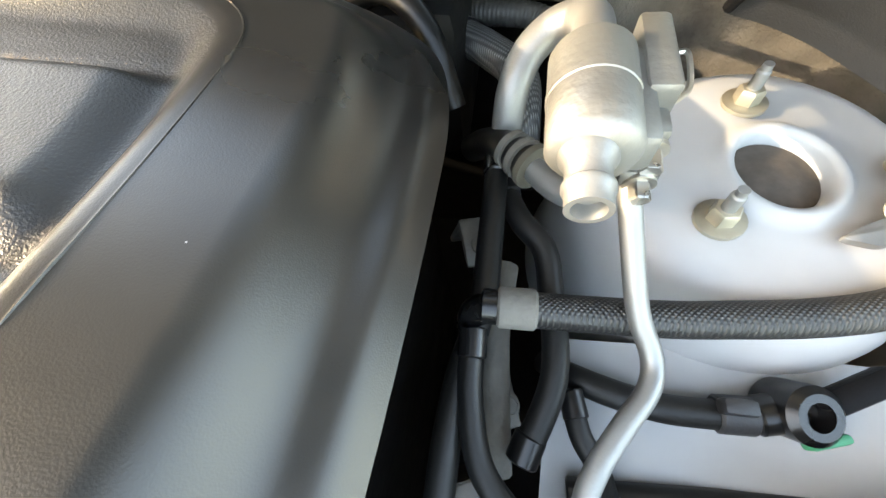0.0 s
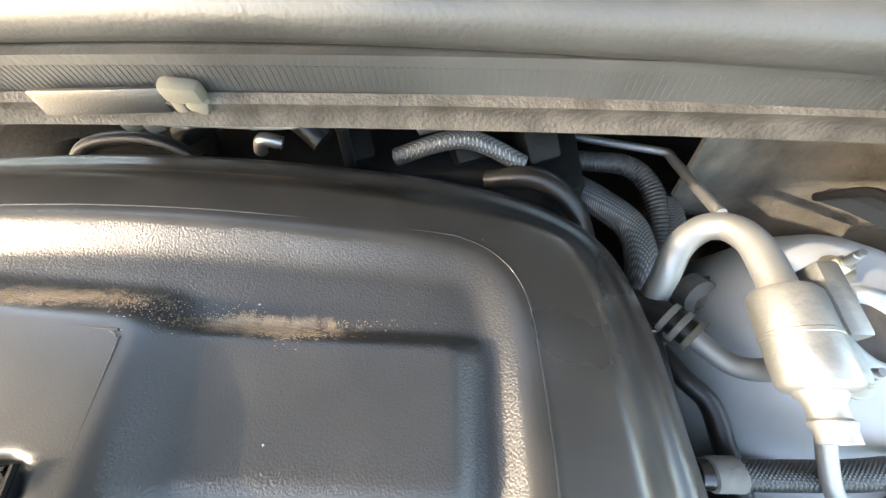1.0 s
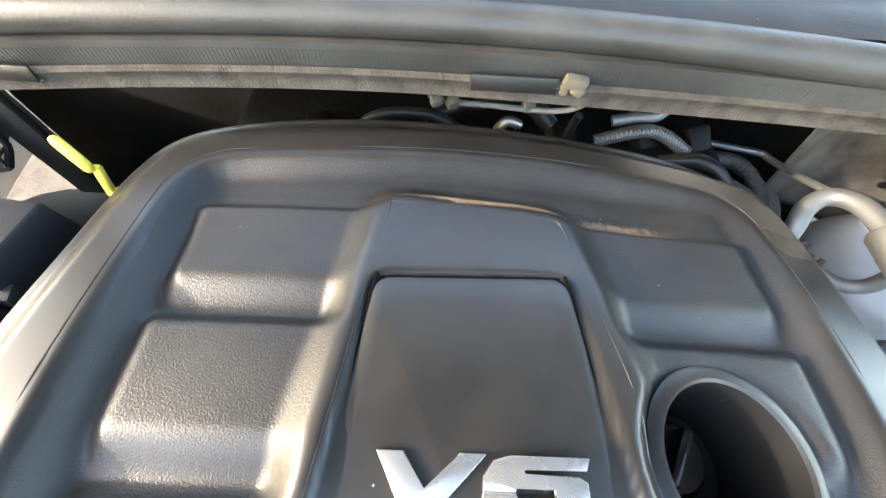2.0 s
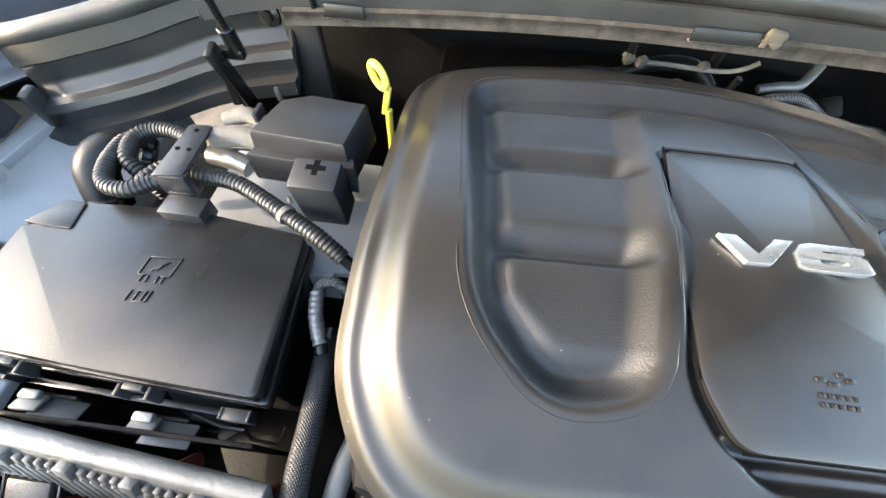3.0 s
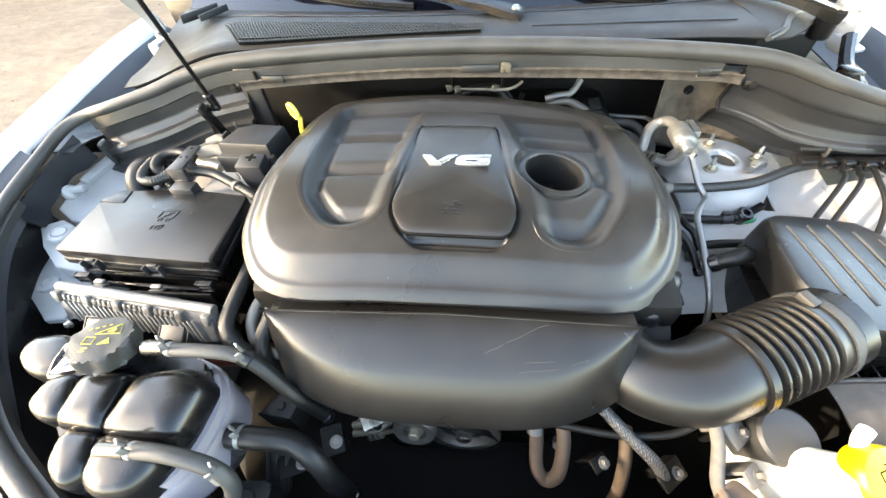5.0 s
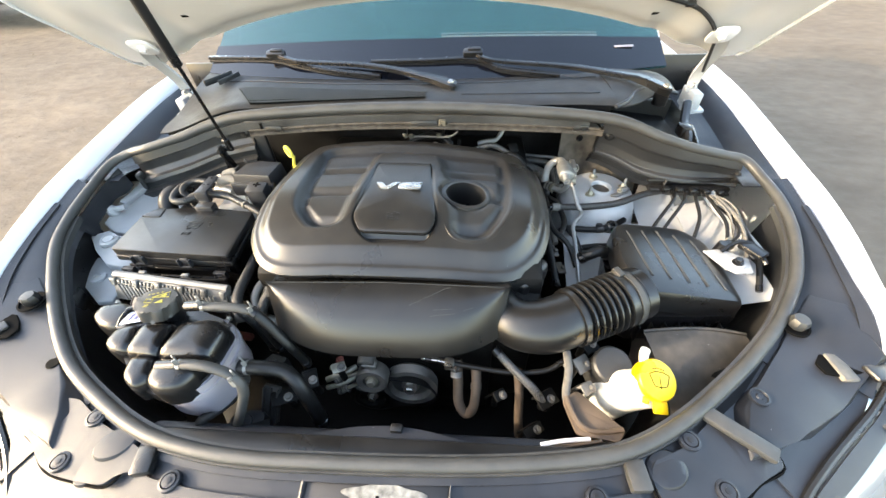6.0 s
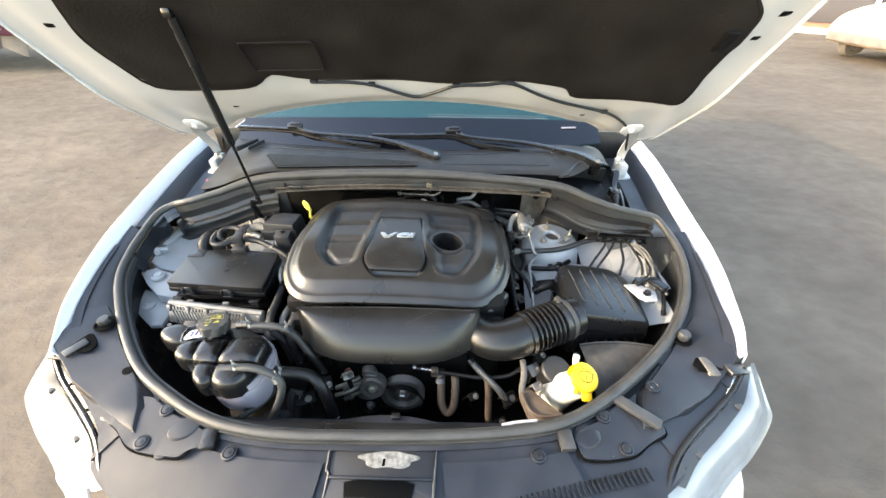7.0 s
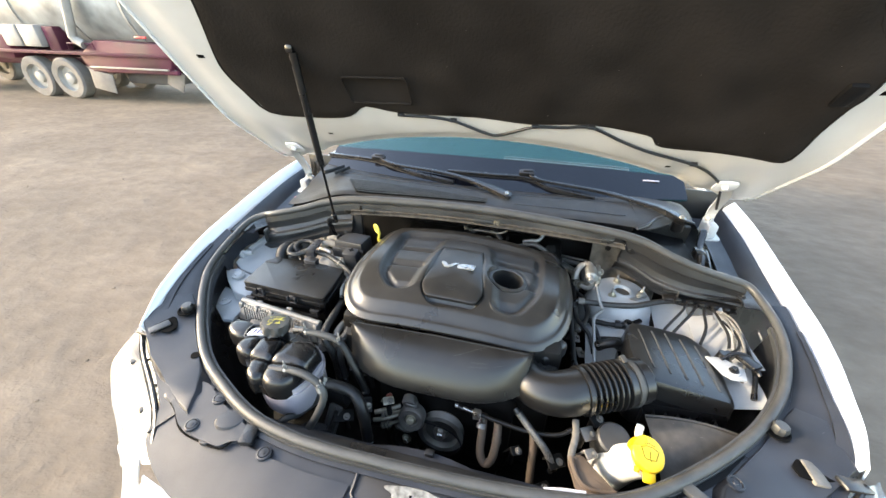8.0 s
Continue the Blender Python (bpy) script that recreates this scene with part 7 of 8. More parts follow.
for pts, r, mt in (([(0.56, 0.50, 0.965), (0.60, 0.545, 1.0), (0.645, 0.595, 1.025), (0.66, 0.625, 1.020), (0.68, 0.65, 1.020)], 0.0042, M_HOSE), ([(0.575, 0.485, 0.965), (0.62, 0.535, 1.0), (0.665, 0.585, 1.025), (0.685, 0.62, 1.020), (0.70, 0.645, 1.020)], 0.0042, M_HOSE),
                   ([(0.67, 0.49, 0.96), (0.70, 0.55, 1.0), (0.705, 0.60, 1.02), (0.72, 0.645, 1.02)], 0.0042, M_HOSE), ([(0.73, 0.46, 0.98), (0.745, 0.52, 1.01), (0.74, 0.58, 1.02), (0.735, 0.64, 1.025)], 0.004, M_HOSE),
                   ([(0.745, 0.40, 0.97), (0.765, 0.46, 1.0), (0.77, 0.53, 1.02), (0.75, 0.60, 1.03)], 0.0045, M_TAPE), ([(0.76, 0.36, 0.96), (0.775, 0.42, 0.99), (0.78, 0.48, 1.0), (0.77, 0.55, 1.01)], 0.006, M_HOSE)):
    hose("brake_line", "thin dark line clipped along the inner fender", pts, r, mt, 10, category="pipe")
brace = thing("fender_brace", "white painted strip of the inner fender beside the seal", "car body", (0.77, 0.55, 0.98))
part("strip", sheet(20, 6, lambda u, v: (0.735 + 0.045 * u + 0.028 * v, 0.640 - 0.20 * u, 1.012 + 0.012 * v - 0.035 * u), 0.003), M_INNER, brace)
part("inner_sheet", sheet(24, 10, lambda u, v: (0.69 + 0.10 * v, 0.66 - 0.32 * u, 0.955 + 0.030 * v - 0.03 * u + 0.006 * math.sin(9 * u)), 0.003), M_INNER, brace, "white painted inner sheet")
for pts in ([(0.742, 0.625, 1.02), (0.757, 0.59, 1.035), (0.772, 0.55, 1.03), (0.775, 0.50, 1.005), (0.762, 0.47, 0.985)], [(0.735, 0.63, 1.02), (0.745, 0.585, 1.030), (0.757, 0.54, 1.020), (0.757, 0.49, 0.99)], [(0.75, 0.62, 1.015), (0.772, 0.585, 1.022), (0.786, 0.54, 1.012), (0.790, 0.49, 0.995), (0.780, 0.44, 0.985)]):
    hose("brake_line", "thin dull line looping beside the inner fender", pts, 0.0024, M_TAPE, 8, category="pipe")
sensor_c = Vector((0.705, 0.455, 0.985))
sens = thing("pressure_sensor", "black pressure sensor with a tan bracket behind the air box", "sensor", sensor_c)
part("bracket", [rbox(sensor_c + Vector((0.012, 0.004, -0.006)), (0.050, 0.022, 0.006), 0.002, turn(0, 10, 25)), rbox(sensor_c + Vector((0.034, 0.02, 0.006)), (0.014, 0.022, 0.024), 0.003, turn(0, 0, 25))], M_BRASS, sens)
part("body", [cyl(sensor_c, sensor_c + Vector((0.004, 0, 0.026)), 0.011), rbox(sensor_c + Vector((0.014, 0.006, 0.018)), (0.026, 0.014, 0.012), 0.003, turn(0, 0, 25))], M_GLOSS, sens)
part("lead", tube([sensor_c + Vector((0.026, 0.012, 0.018)), sensor_c + Vector((0.05, 0.03, 0.025)), sensor_c + Vector((0.06, 0.07, 0.03)), sensor_c + Vector((0.045, 0.13, 0.03))], 0.0032, 8), M_HOSE, sens)
bank = thing("pipe_clip_bank", "row of black pipe clips at the rear of the bay", "clips", (0.68, 0.66, 1.03))
for i in range(5):
    part("clip", [rbox((0.645 + 0.032 * i, 0.645 - 0.004 * i, 1.022), (0.020, 0.018, 0.018), 0.005)], M_GLOSS, bank)
part("rail", [rbox((0.71, 0.658, 1.016), (0.20, 0.02, 0.012), 0.003), rbox((0.71, 0.665, 1.038), (0.22, 0.012, 0.010), 0.003)], M_PLASTIC, bank)
pad = thing("fender_mount", "white mounting plate with a black bolt", "mount", (0.716, 0.402, 0.99))
part("pad", [slab([(0.668, 0.447, 0.996), (0.690, 0.392, 0.998), (0.706, 0.376, 1.0), (0.738, 0.379, 1.0), (0.748, 0.418, 1.0), (0.705, 0.450, 0.998)], 0.006, 0.002), revolve([(0.016, 0), (0.015, 0.003), (0.011, 0.0035)], (0.716, 0.402, 1.0), (-0.1, 0, 1), 28)], M_INNER, pad)
part("bolt", bolt((0.716, 0.402, 1.002), (-0.1, 0, 1), 0.008, 0.010, 1.4), M_GLOSS, pad)
part("bracket", [rbox((0.755, 0.43, 1.015), (0.03, 0.05, 0.012), 0.003, turn(0, 0, 30)), tube([(0.70, 0.44, 1.0), (0.735, 0.45, 1.02), (0.765, 0.44, 1.015), (0.775, 0.40, 1.0)], 0.005, 8)], M_GLOSS, pad)

# ---- washer bottle and front right corner ----
wash = thing("washer_bottle", "white washer bottle neck with a yellow cap", "washer bottle", (0.44, 0.12, 0.82))
part("neck", [tube([(0.420, 0.175, 0.80), (0.430, 0.162, 0.87), (0.445, 0.143, 0.930), (0.460, 0.132, 0.959)], lambda s, p: 0.042 - 0.08 * max(0, s - 0.06), 24, 6)], M_MILK, wash)
CM = Matrix.Translation((0.468, 0.141, 0.971)) @ turn(20, 14, 0)
wcap = part("cap", [place(revolve([(0.034, -0.022), (0.0365, -0.016), (0.0365, 0.002), (0.034, 0.006), (0.020, 0.0085), (0, 0.0085)], n=40), CM), rbox(CM @ Vector((0.005, -0.042, -0.004)), (0.026, 0.026, 0.008), 0.003, turn(20, 14, 0)), rbox(CM @ Vector((-0.022, -0.036, -0.004)), (0.012, 0.012, 0.008), 0.003, turn(20, 14, 0))], M_YELLOW, wash, "yellow snap cap")
part("tip", tube([CM @ Vector((-0.012, 0.026, -0.012)), CM @ Vector((-0.016, 0.040, -0.004)), CM @ Vector((-0.018, 0.05, 0.006))], 0.008, 10), M_MILK, wash)
scr = [(-0.018, 0.008), (-0.006, 0.013), (0.008, 0.013), (0.020, 0.008), (0.014, -0.010), (0.004, -0.013), (-0.010, -0.012), (-0.018, 0.008)]
part("washer_symbol", [tube([CM @ Vector((x, y, 0.0085)) for x, y in scr], 0.0008, 6, 1, smooth=False), tube([CM @ Vector((0.002, -0.016, 0.0085)), CM @ Vector((0.001, 0.004, 0.0088))], 0.0006, 6, 1, smooth=False)] + [rbox(CM @ Vector((-0.010 + 0.005 * k, 0.019 - 0.001 * abs(k - 2), 0.0085)), (0.0026, 0.002, 0.0008), 0, turn(20, 14, 0)) for k in range(5)], M_INKSHADE, wcap, "black washer symbol")
pump = thing("power_steering_cap", "dark grey round reservoir cap", "cap", (0.42, 0.19, 0.85))
part("body", revolve([(0.036, -0.07), (0.036, -0.012), (0.038, -0.010), (0.038, 0.002), (0.034, 0.006), (0, 0.007)], (0.420, 0.192, 0.925), (0.05, -0.25, 1), 32), M_CAP, pump)
scoop = thing("air_scoop", "dusty grey plastic scoop beside the washer bottle", "panel", (0.60, 0.23, 0.9))
part("sheet", sheet(24, 14, lambda u, v: (0.50 + 0.20 * u + 0.02 * v, 0.268 - (0.155 - 0.10 * u) * v, 0.930 - 0.05 * v * v + 0.012 * math.sin(math.pi * u)), 0.003), M_SCOOP, scoop)
part("edge", tube([(0.50, 0.268, 0.932), (0.56, 0.270, 0.941), (0.63, 0.271, 0.941), (0.70, 0.268, 0.932)], 0.004, 8), M_SCOOP, scoop)
part("stay", rbox((0.60, 0.20, 0.85), (0.14, 0.04, 0.13), 0.01), M_DARK, scoop)

# ---- front of the engine, deep in the bay ----
block = thing("engine_block", "grimy dark engine block with front timing cover", "engine", (0, 0.45, 0.5))
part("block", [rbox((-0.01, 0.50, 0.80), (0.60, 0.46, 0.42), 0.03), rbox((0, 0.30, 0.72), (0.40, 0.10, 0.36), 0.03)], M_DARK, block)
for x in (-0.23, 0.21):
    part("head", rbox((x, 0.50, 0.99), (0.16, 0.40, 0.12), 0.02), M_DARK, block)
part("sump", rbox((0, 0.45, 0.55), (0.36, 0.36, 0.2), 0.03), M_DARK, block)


def pulley(c, r, w, label, mt=M_DARK):
    t = thing("pulley", label, "pulley", c, group="belt pulleys")
    c = Vector(c)
    pr = [(0, -w * 0.3), (r * 0.25, -w * 0.3), (r * 0.3, 0), (r * 0.7, 0), (r * 0.78, w * 0.4)]
    for k in range(5):
        pr += [(r, w * (0.4 - 0.16 * k)), (r * 0.95, w * (0.32 - 0.16 * k))]
    pr += [(r * 0.9, -w * 0.5), (0, -w * 0.5)]
    part("wheel", revolve(pr, c, (0, -1, 0.12), 40), mt, t)
    part("hub_bolt", bolt(c + Vector((0, -w * 0.1, 0)), (0, -1, 0.12), r * 0.22), M_STEEL, t)


pulley((0.002, 0.225, 0.745), 0.066, 0.035, "dusty crank pulley on the engine front", M_CASTING)
pulley((-0.105, 0.225, 0.755), 0.036, 0.03, "small idler pulley on the engine front", M_CASTING)
pulley((-0.105, 0.23, 0.665), 0.045, 0.03, "grooved accessory pulley on the engine front")
belt = thing("drive_belt", "black ribbed drive belt over the pulleys", "belt", (0, 0.225, 0.7))
part("belt", tube([(0.064, 0.22, 0.72), (0.03, 0.22, 0.775), (-0.05, 0.222, 0.79), (-0.13, 0.222, 0.785), (-0.15, 0.224, 0.73), (-0.15, 0.226, 0.65), (-0.10, 0.226, 0.61), (-0.03, 0.224, 0.64), (0.04, 0.22, 0.665)], 0.012, steps=6, closed=True, shape=[(-1, 0.2), (1, 0.2), (1, -0.2), (-1, -0.2)]), M_HOSE, belt)
shroud = thing("fan_shroud", "dark plastic fan shroud behind the radiator", "fan shroud", (0, 0.05, 0.8))
part("arch", [prism([(-0.16 + 0.32 * k / 16, 0.034 + 0.026 * math.sin(math.pi * k / 16)) for k in range(17)] + [(0.16, 0.015), (-0.16, 0.015)], 0.905, 0.922, 0.004), rbox((0, 0.045, 0.78), (0.9, 0.03, 0.25), 0.01)], M_TRIM, shroud)
part("tab", rbox((0.015, 0.055, 0.925), (0.02, 0.014, 0.014), 0.002), M_PLASTIC, shroud)
for pts, r, mt, lb in (([(-0.185, 0.20, 0.80), (-0.15, 0.21, 0.81), (-0.12, 0.23, 0.81)], 0.007, M_BRASS, "thin corroded pipe on the engine front"), ([(-0.19, 0.195, 0.77), (-0.15, 0.20, 0.785), (-0.11, 0.225, 0.79)], 0.006, M_BRASS, "thin corroded pipe beside another"),
                       ([(0.115, 0.23, 0.86), (0.118, 0.20, 0.83), (0.12, 0.165, 0.79), (0.135, 0.15, 0.77), (0.152, 0.155, 0.79), (0.158, 0.19, 0.83), (0.155, 0.22, 0.85)], 0.011, M_TAN, "tan rubber bypass hose in a loop"),
                       ([(0.245, 0.21, 0.86), (0.25, 0.18, 0.82), (0.252, 0.15, 0.76), (0.26, 0.14, 0.68)], 0.010, M_TAN, "tan rubber hose running down"),
                       ([(0.05, 0.215, 0.885), (0.11, 0.205, 0.885), (0.16, 0.20, 0.88), (0.23, 0.195, 0.875), (0.30, 0.20, 0.88), (0.335, 0.215, 0.895)], 0.0056, M_HOSE, "black fuel line with a quick connector"),
                       ([(0.195, 0.23, 0.905), (0.235, 0.195, 0.885), (0.275, 0.165, 0.862), (0.30, 0.15, 0.82)], 0.009, M_FOIL, "silver sleeved line running forward"),
                       ([(0.335, 0.215, 0.93), (0.335, 0.18, 0.92), (0.325, 0.135, 0.905), (0.335, 0.10, 0.90)], 0.008, M_TAPE, "taped wiring branch by the bracket")):
    hose("front_line", lb, pts, r, mt, 10, category="pipe")
pump = thing("tensioner", "oily cast belt tensioner on the engine front", "tensioner", (-0.08, 0.22, 0.78))
part("arm", [cyl((-0.088, 0.235, 0.852), (-0.088, 0.212, 0.848), 0.020), rbox((-0.084, 0.222, 0.828), (0.036, 0.022, 0.055), 0.006, turn(10, 8, 0))], M_CASTING, pump)
part("drum", revolve([(0.036, -0.02), (0.037, 0.008), (0.033, 0.014), (0.020, 0.012), (0.018, 0.006), (0.0, 0.006)], (-0.078, 0.205, 0.806), (0, -1, 0.25), 32), M_CASTING, pump)
part("centre_bolt", bolt((-0.078, 0.197, 0.809), (0, -1, 0.25), 0.010, 0.010), M_BRASS, pump)
for p0, p1 in (((-0.164, 0.20, 0.798), (-0.105, 0.215, 0.815)), ((-0.168, 0.20, 0.743), (-0.100, 0.205, 0.790))):
    p0, p1 = Vector(p0), Vector(p1)
    t = thing("pipe_union", "tarnished thin pipe with a grooved union nut", "pipe", p0, group="pipe unions")
    part("pipe", cyl(p0, p1, 0.0045), M_BRASS, t)
    for k in (0.0, 0.14, 0.28):
        part("collar", cyl(p0.lerp(p1, k), p0.lerp(p1, k + 0.09), 0.0095, n=14), M_CASTING, t)
t = thing("sensor", "small copper-coloured sensor on the engine front", "sensor", (-0.151, 0.225, 0.84))
part("body", [cyl((-0.156, 0.225, 0.822), (-0.148, 0.222, 0.852), 0.009), cyl((-0.148, 0.222, 0.852), (-0.143, 0.22, 0.862), 0.006)], M_RUST, t)
t = thing("ribbed_bracket", "blue-grey ribbed plastic bracket beside the coolant tank", "bracket", (-0.268, 0.12, 0.80))
BR = Matrix.Translation((-0.268, 0.122, 0.845)) @ turn(-32, 6, -8)
part("plate", place(rbox((0, 0, 0), (0.036, 0.008, 0.085), 0.002), BR), M_CAP, t)
for k in range(3):
    part("rib", place(rbox((-0.015 + 0.015 * k, -0.006, 0), (0.003, 0.012, 0.08), 0.001), BR), M_CAP, t)
t = thing("junction_box", "dark plastic junction box in front of the coolant tank", "box", (-0.30, 0.08, 0.83))
part("case", [prism(rounded([(-0.336, 0.055), (-0.336, 0.10), (-0.270, 0.105), (-0.266, 0.055)], 0.012), 0.80, 0.852, 0.005), cyl((-0.300, 0.08, 0.850), (-0.300, 0.08, 0.858), 0.012)], M_CONN, t)
hose("branch_hose", "dusty hose branch below the coolant tank", [(-0.285, 0.125, 0.945), (-0.298, 0.115, 0.925), (-0.325, 0.085, 0.912), (-0.356, 0.06, 0.905), (-0.38, 0.05, 0.87)], 0.0095, M_RUBBER)
t = thing("engine_bracket", "dusty wedge-shaped casting behind the tank hose", "bracket", (-0.29, 0.2, 0.86), group="low brackets")
part("body", [prism([(-0.325, 0.19), (-0.30, 0.225), (-0.262, 0.215), (-0.268, 0.185)], 0.80, 0.868, 0.005)] + bolt((-0.288, 0.203, 0.866), (0, 0, 1), 0.007), M_CAP, t)
for x, z in ((0.115, 0.853), (0.174, 0.819)):
    clamp("bright zinc spring clamp on a rubber hose", (x - 0.001 if x < 0.15 else x - 0.016, 0.205 if x < 0.15 else 0.195, z - 0.012), (0, 0.7, 0.7), 0.0118)
q = thing("quick_connector", "bright metal quick connector on the fuel line", "connector", (0.09, 0.205, 0.88))
part("body", [cyl((0.04, 0.217, 0.886), (0.10, 0.206, 0.886), 0.005), rbox((0.10, 0.205, 0.884), (0.02, 0.02, 0.022), 0.003)], M_STEEL, q)
br = thing("support_bracket", "bare metal bracket beside the washer bottle", "bracket", (0.34, 0.09, 0.88))
part("plate", [prism(rounded([(0.315, 0.125), (0.345, 0.145), (0.415, 0.075), (0.40, 0.055), (0.33, 0.065)], 0.008), 0.905, 0.912, 0.001), tube([(0.322, 0.13, 0.915), (0.335, 0.085, 0.915), (0.36, 0.07, 0.915), (0.41, 0.075, 0.915)], 0.005, 8), rbox((0.315, 0.045, 0.915), (0.11, 0.006, 0.008), 0.002, turn(0, 0, 10))], M_TAN, br)
part("edge_strip", tube([(0.262, 0.040, 0.928), (0.30, 0.047, 0.93), (0.345, 0.052, 0.93)], 0.0035, 6), M_LABEL, br)
for x, y, z, s, mt in ((0.36, 0.15, 0.90, (0.03, 0.02, 0.04), M_CASTING), (0.30, 0.16, 0.83, (0.05, 0.03, 0.02), M_DARK), (0.27, 0.11, 0.79, (0.05, 0.02, 0.03), M_DARK), (0.20, 0.17, 0.81, (0.03, 0.02, 0.05), M_DARK), (-0.14, 0.19, 0.87, (0.03, 0.02, 0.03), M_BRASS), (0.36, 0.20, 0.90, (0.04, 0.03, 0.04), M_CASTING), (0.385, 0.25, 0.90, (0.04, 0.04, 0.03), M_DARK)):
    low_bracket("small dusty fitting low in the engine bay", x, y, z, s, mt, (20, 15, 35))

# ---- fittings on the plastic panels ----
def pin(x, y, z, r=0.014):
    t = thing("trim_clip", "round plastic push clip in the panel", "clip", (x, y, z), group="push clips")
    part("cup", revolve([(r * 1.15, -0.004), (r * 1.1, 0.002), (r * 0.85, 0.003), (r * 0.75, 0.0005), (r * 0.70, 0.003), (0.004, 0.0035), (0.003, 0.001), (0, 0.001)], (x, y, z), (0, 0, 1), 28), M_TRIM, t)
    part("centre", revolve([(r * 0.35, 0), (r * 0.33, 0.0042), (0, 0.0048)], (x, y, z), (0, 0, 1), 14), M_PLASTIC, t)


SAMPLES = [panel_fn(i, i + 1)(0, v) for i in range(0, NS - 1, 2) for v in (0.1, 0.25, 0.4, 0.55, 0.7, 0.85)]


def drop(x, y):
    """The height of the panels at x, y."""
    near = sorted(SAMPLES, key=lambda p: (p.x - x) ** 2 + (p.y - y) ** 2)[:5]
    w = [1 / ((p.x - x) ** 2 + (p.y - y) ** 2 + 1e-6) for p in near]
    return sum(p.z * k for p, k in zip(near, w)) / sum(w)


def overlay(poly, lift, thick):
    """A flat plate with a rounded outline that lies on the panels."""
    poly = rounded(poly, 0.010, 4)
    mm = bmesh.new()
    hi = [mm.verts.new((p[0], p[1], drop(*p) + lift)) for p in poly]
    lo = [mm.verts.new(v.co - Vector((0, 0, thick))) for v in hi]
    f = mm.faces.new(hi)
    for i in range(len(hi)):
        k = (i + 1) % len(hi)
        mm.faces.new((lo[i], lo[k], hi[k], hi[i]))
    bmesh.ops.bevel(mm, geom=f.edges[:], offset=0.0012, segments=2, profile=0.5, affect="EDGES")
    bmesh.ops.triangulate(mm, faces=[g for g in mm.faces if len(g.verts) > 4])
    return mm


for poly, lb in (([(-0.637, 0.010), (-0.605, 0.002), (-0.579, -0.012), (-0.544, -0.040), (-0.512, -0.053), (-0.472, -0.059), (-0.415, -0.064), (-0.398, -0.046), (-0.361, -0.045), (-0.363, -0.022), (-0.405, -0.004), (-0.475, 0.022), (-0.54, 0.058), (-0.60, 0.06)], "left"),
                 ([(0.412, 0.005), (0.409, -0.024), (0.419, -0.046), (0.471, -0.046), (0.529, -0.035), (0.567, -0.010), (0.615, 0.014), (0.60, 0.052), (0.53, 0.075), (0.47, 0.030)], "right")):
    t = thing("panel_tongue", "stepped dusty plastic tongue overlapping the radiator panel", "panel", (poly[0][0], poly[0][1], 0.95), group="panel tongues")
    part("plate", overlay(poly, 0.0095, 0.012), M_TRIM, t)
    # black tube drawn as the shadow below the overlapping edge
    part("shadow_gap", tube([(x, y - 0.001, drop(x, y) + 0.004) for x, y in poly[1:8]], 0.0022, 6, 4), M_INKSHADE, t, "black line for the shadow under the tongue's edge")

for x, y in ((-0.489, 0.030), (-0.508, -0.036), (-0.313, -0.053), (0.481, 0.040), (0.511, -0.024), (0.325, -0.042)):
    pin(x, y, drop(x, y) + (0.0105 if abs(x) > 0.40 else 0.006))
for x, y, rx, ry, h in ((-0.430, -0.006, 0.036, 0.026, 0.012), (-0.455, -0.052, 0.018, 0.014, 0.006), (0.435, 0.000, 0.034, 0.028, 0.010), (0.462, -0.030, 0.017, 0.014, 0.005)):
    t = thing("panel_boss", "raised rounded boss moulded in the panel", "boss", (x, y, drop(x, y)), group="panel bosses")
    part("boss", place(revolve([(1.0, -0.3), (0.96, 0.5), (0.85, 0.85), (0.5, 1.0), (0, 1.0)], n=32), Matrix.Translation((x, y, drop(x, y))) @ turn(0, 0, 25) @ Matrix.Diagonal((rx, ry, h, 1))), M_TRIM, t)
for x, y, a in ((-0.365, -0.028, 12), (0.388, -0.012, 4)):
    t = thing("rubber_stop", "square rubber stop on the panel", "stop", (x, y, drop(x, y)), group="rubber stops")
    part("block", rbox((x, y, drop(x, y) + 0.007), (0.030, 0.042, 0.016), 0.003, turn(0, 0, a)), M_RUBBER if x > 0 else M_PLASTIC, t)
for x, y in ((-0.762, 0.236), (0.741, 0.246)):
    z = drop(x, y) + 0.0100
    t = thing("hood_bumper", "dark rubber hood bumper in its hole", "bumper", (x, y, z), group="hood bumpers")
    part("hole", revolve([(0.026, 0.0), (0.0255, 0.003), (0.022, 0.0035), (0.021, 0.001), (0, 0.001)], (x, y, z), (0, 0, 1), 24), M_INKSHADE, t)
    part("stop", revolve([(0.014, 0), (0.016, 0.006), (0.016, 0.016), (0.013, 0.021), (0, 0.022)], (x + 0.004, y, z), (0, 0, 1), 8), M_RUBBER if x > 0 else M_PLASTIC, t)
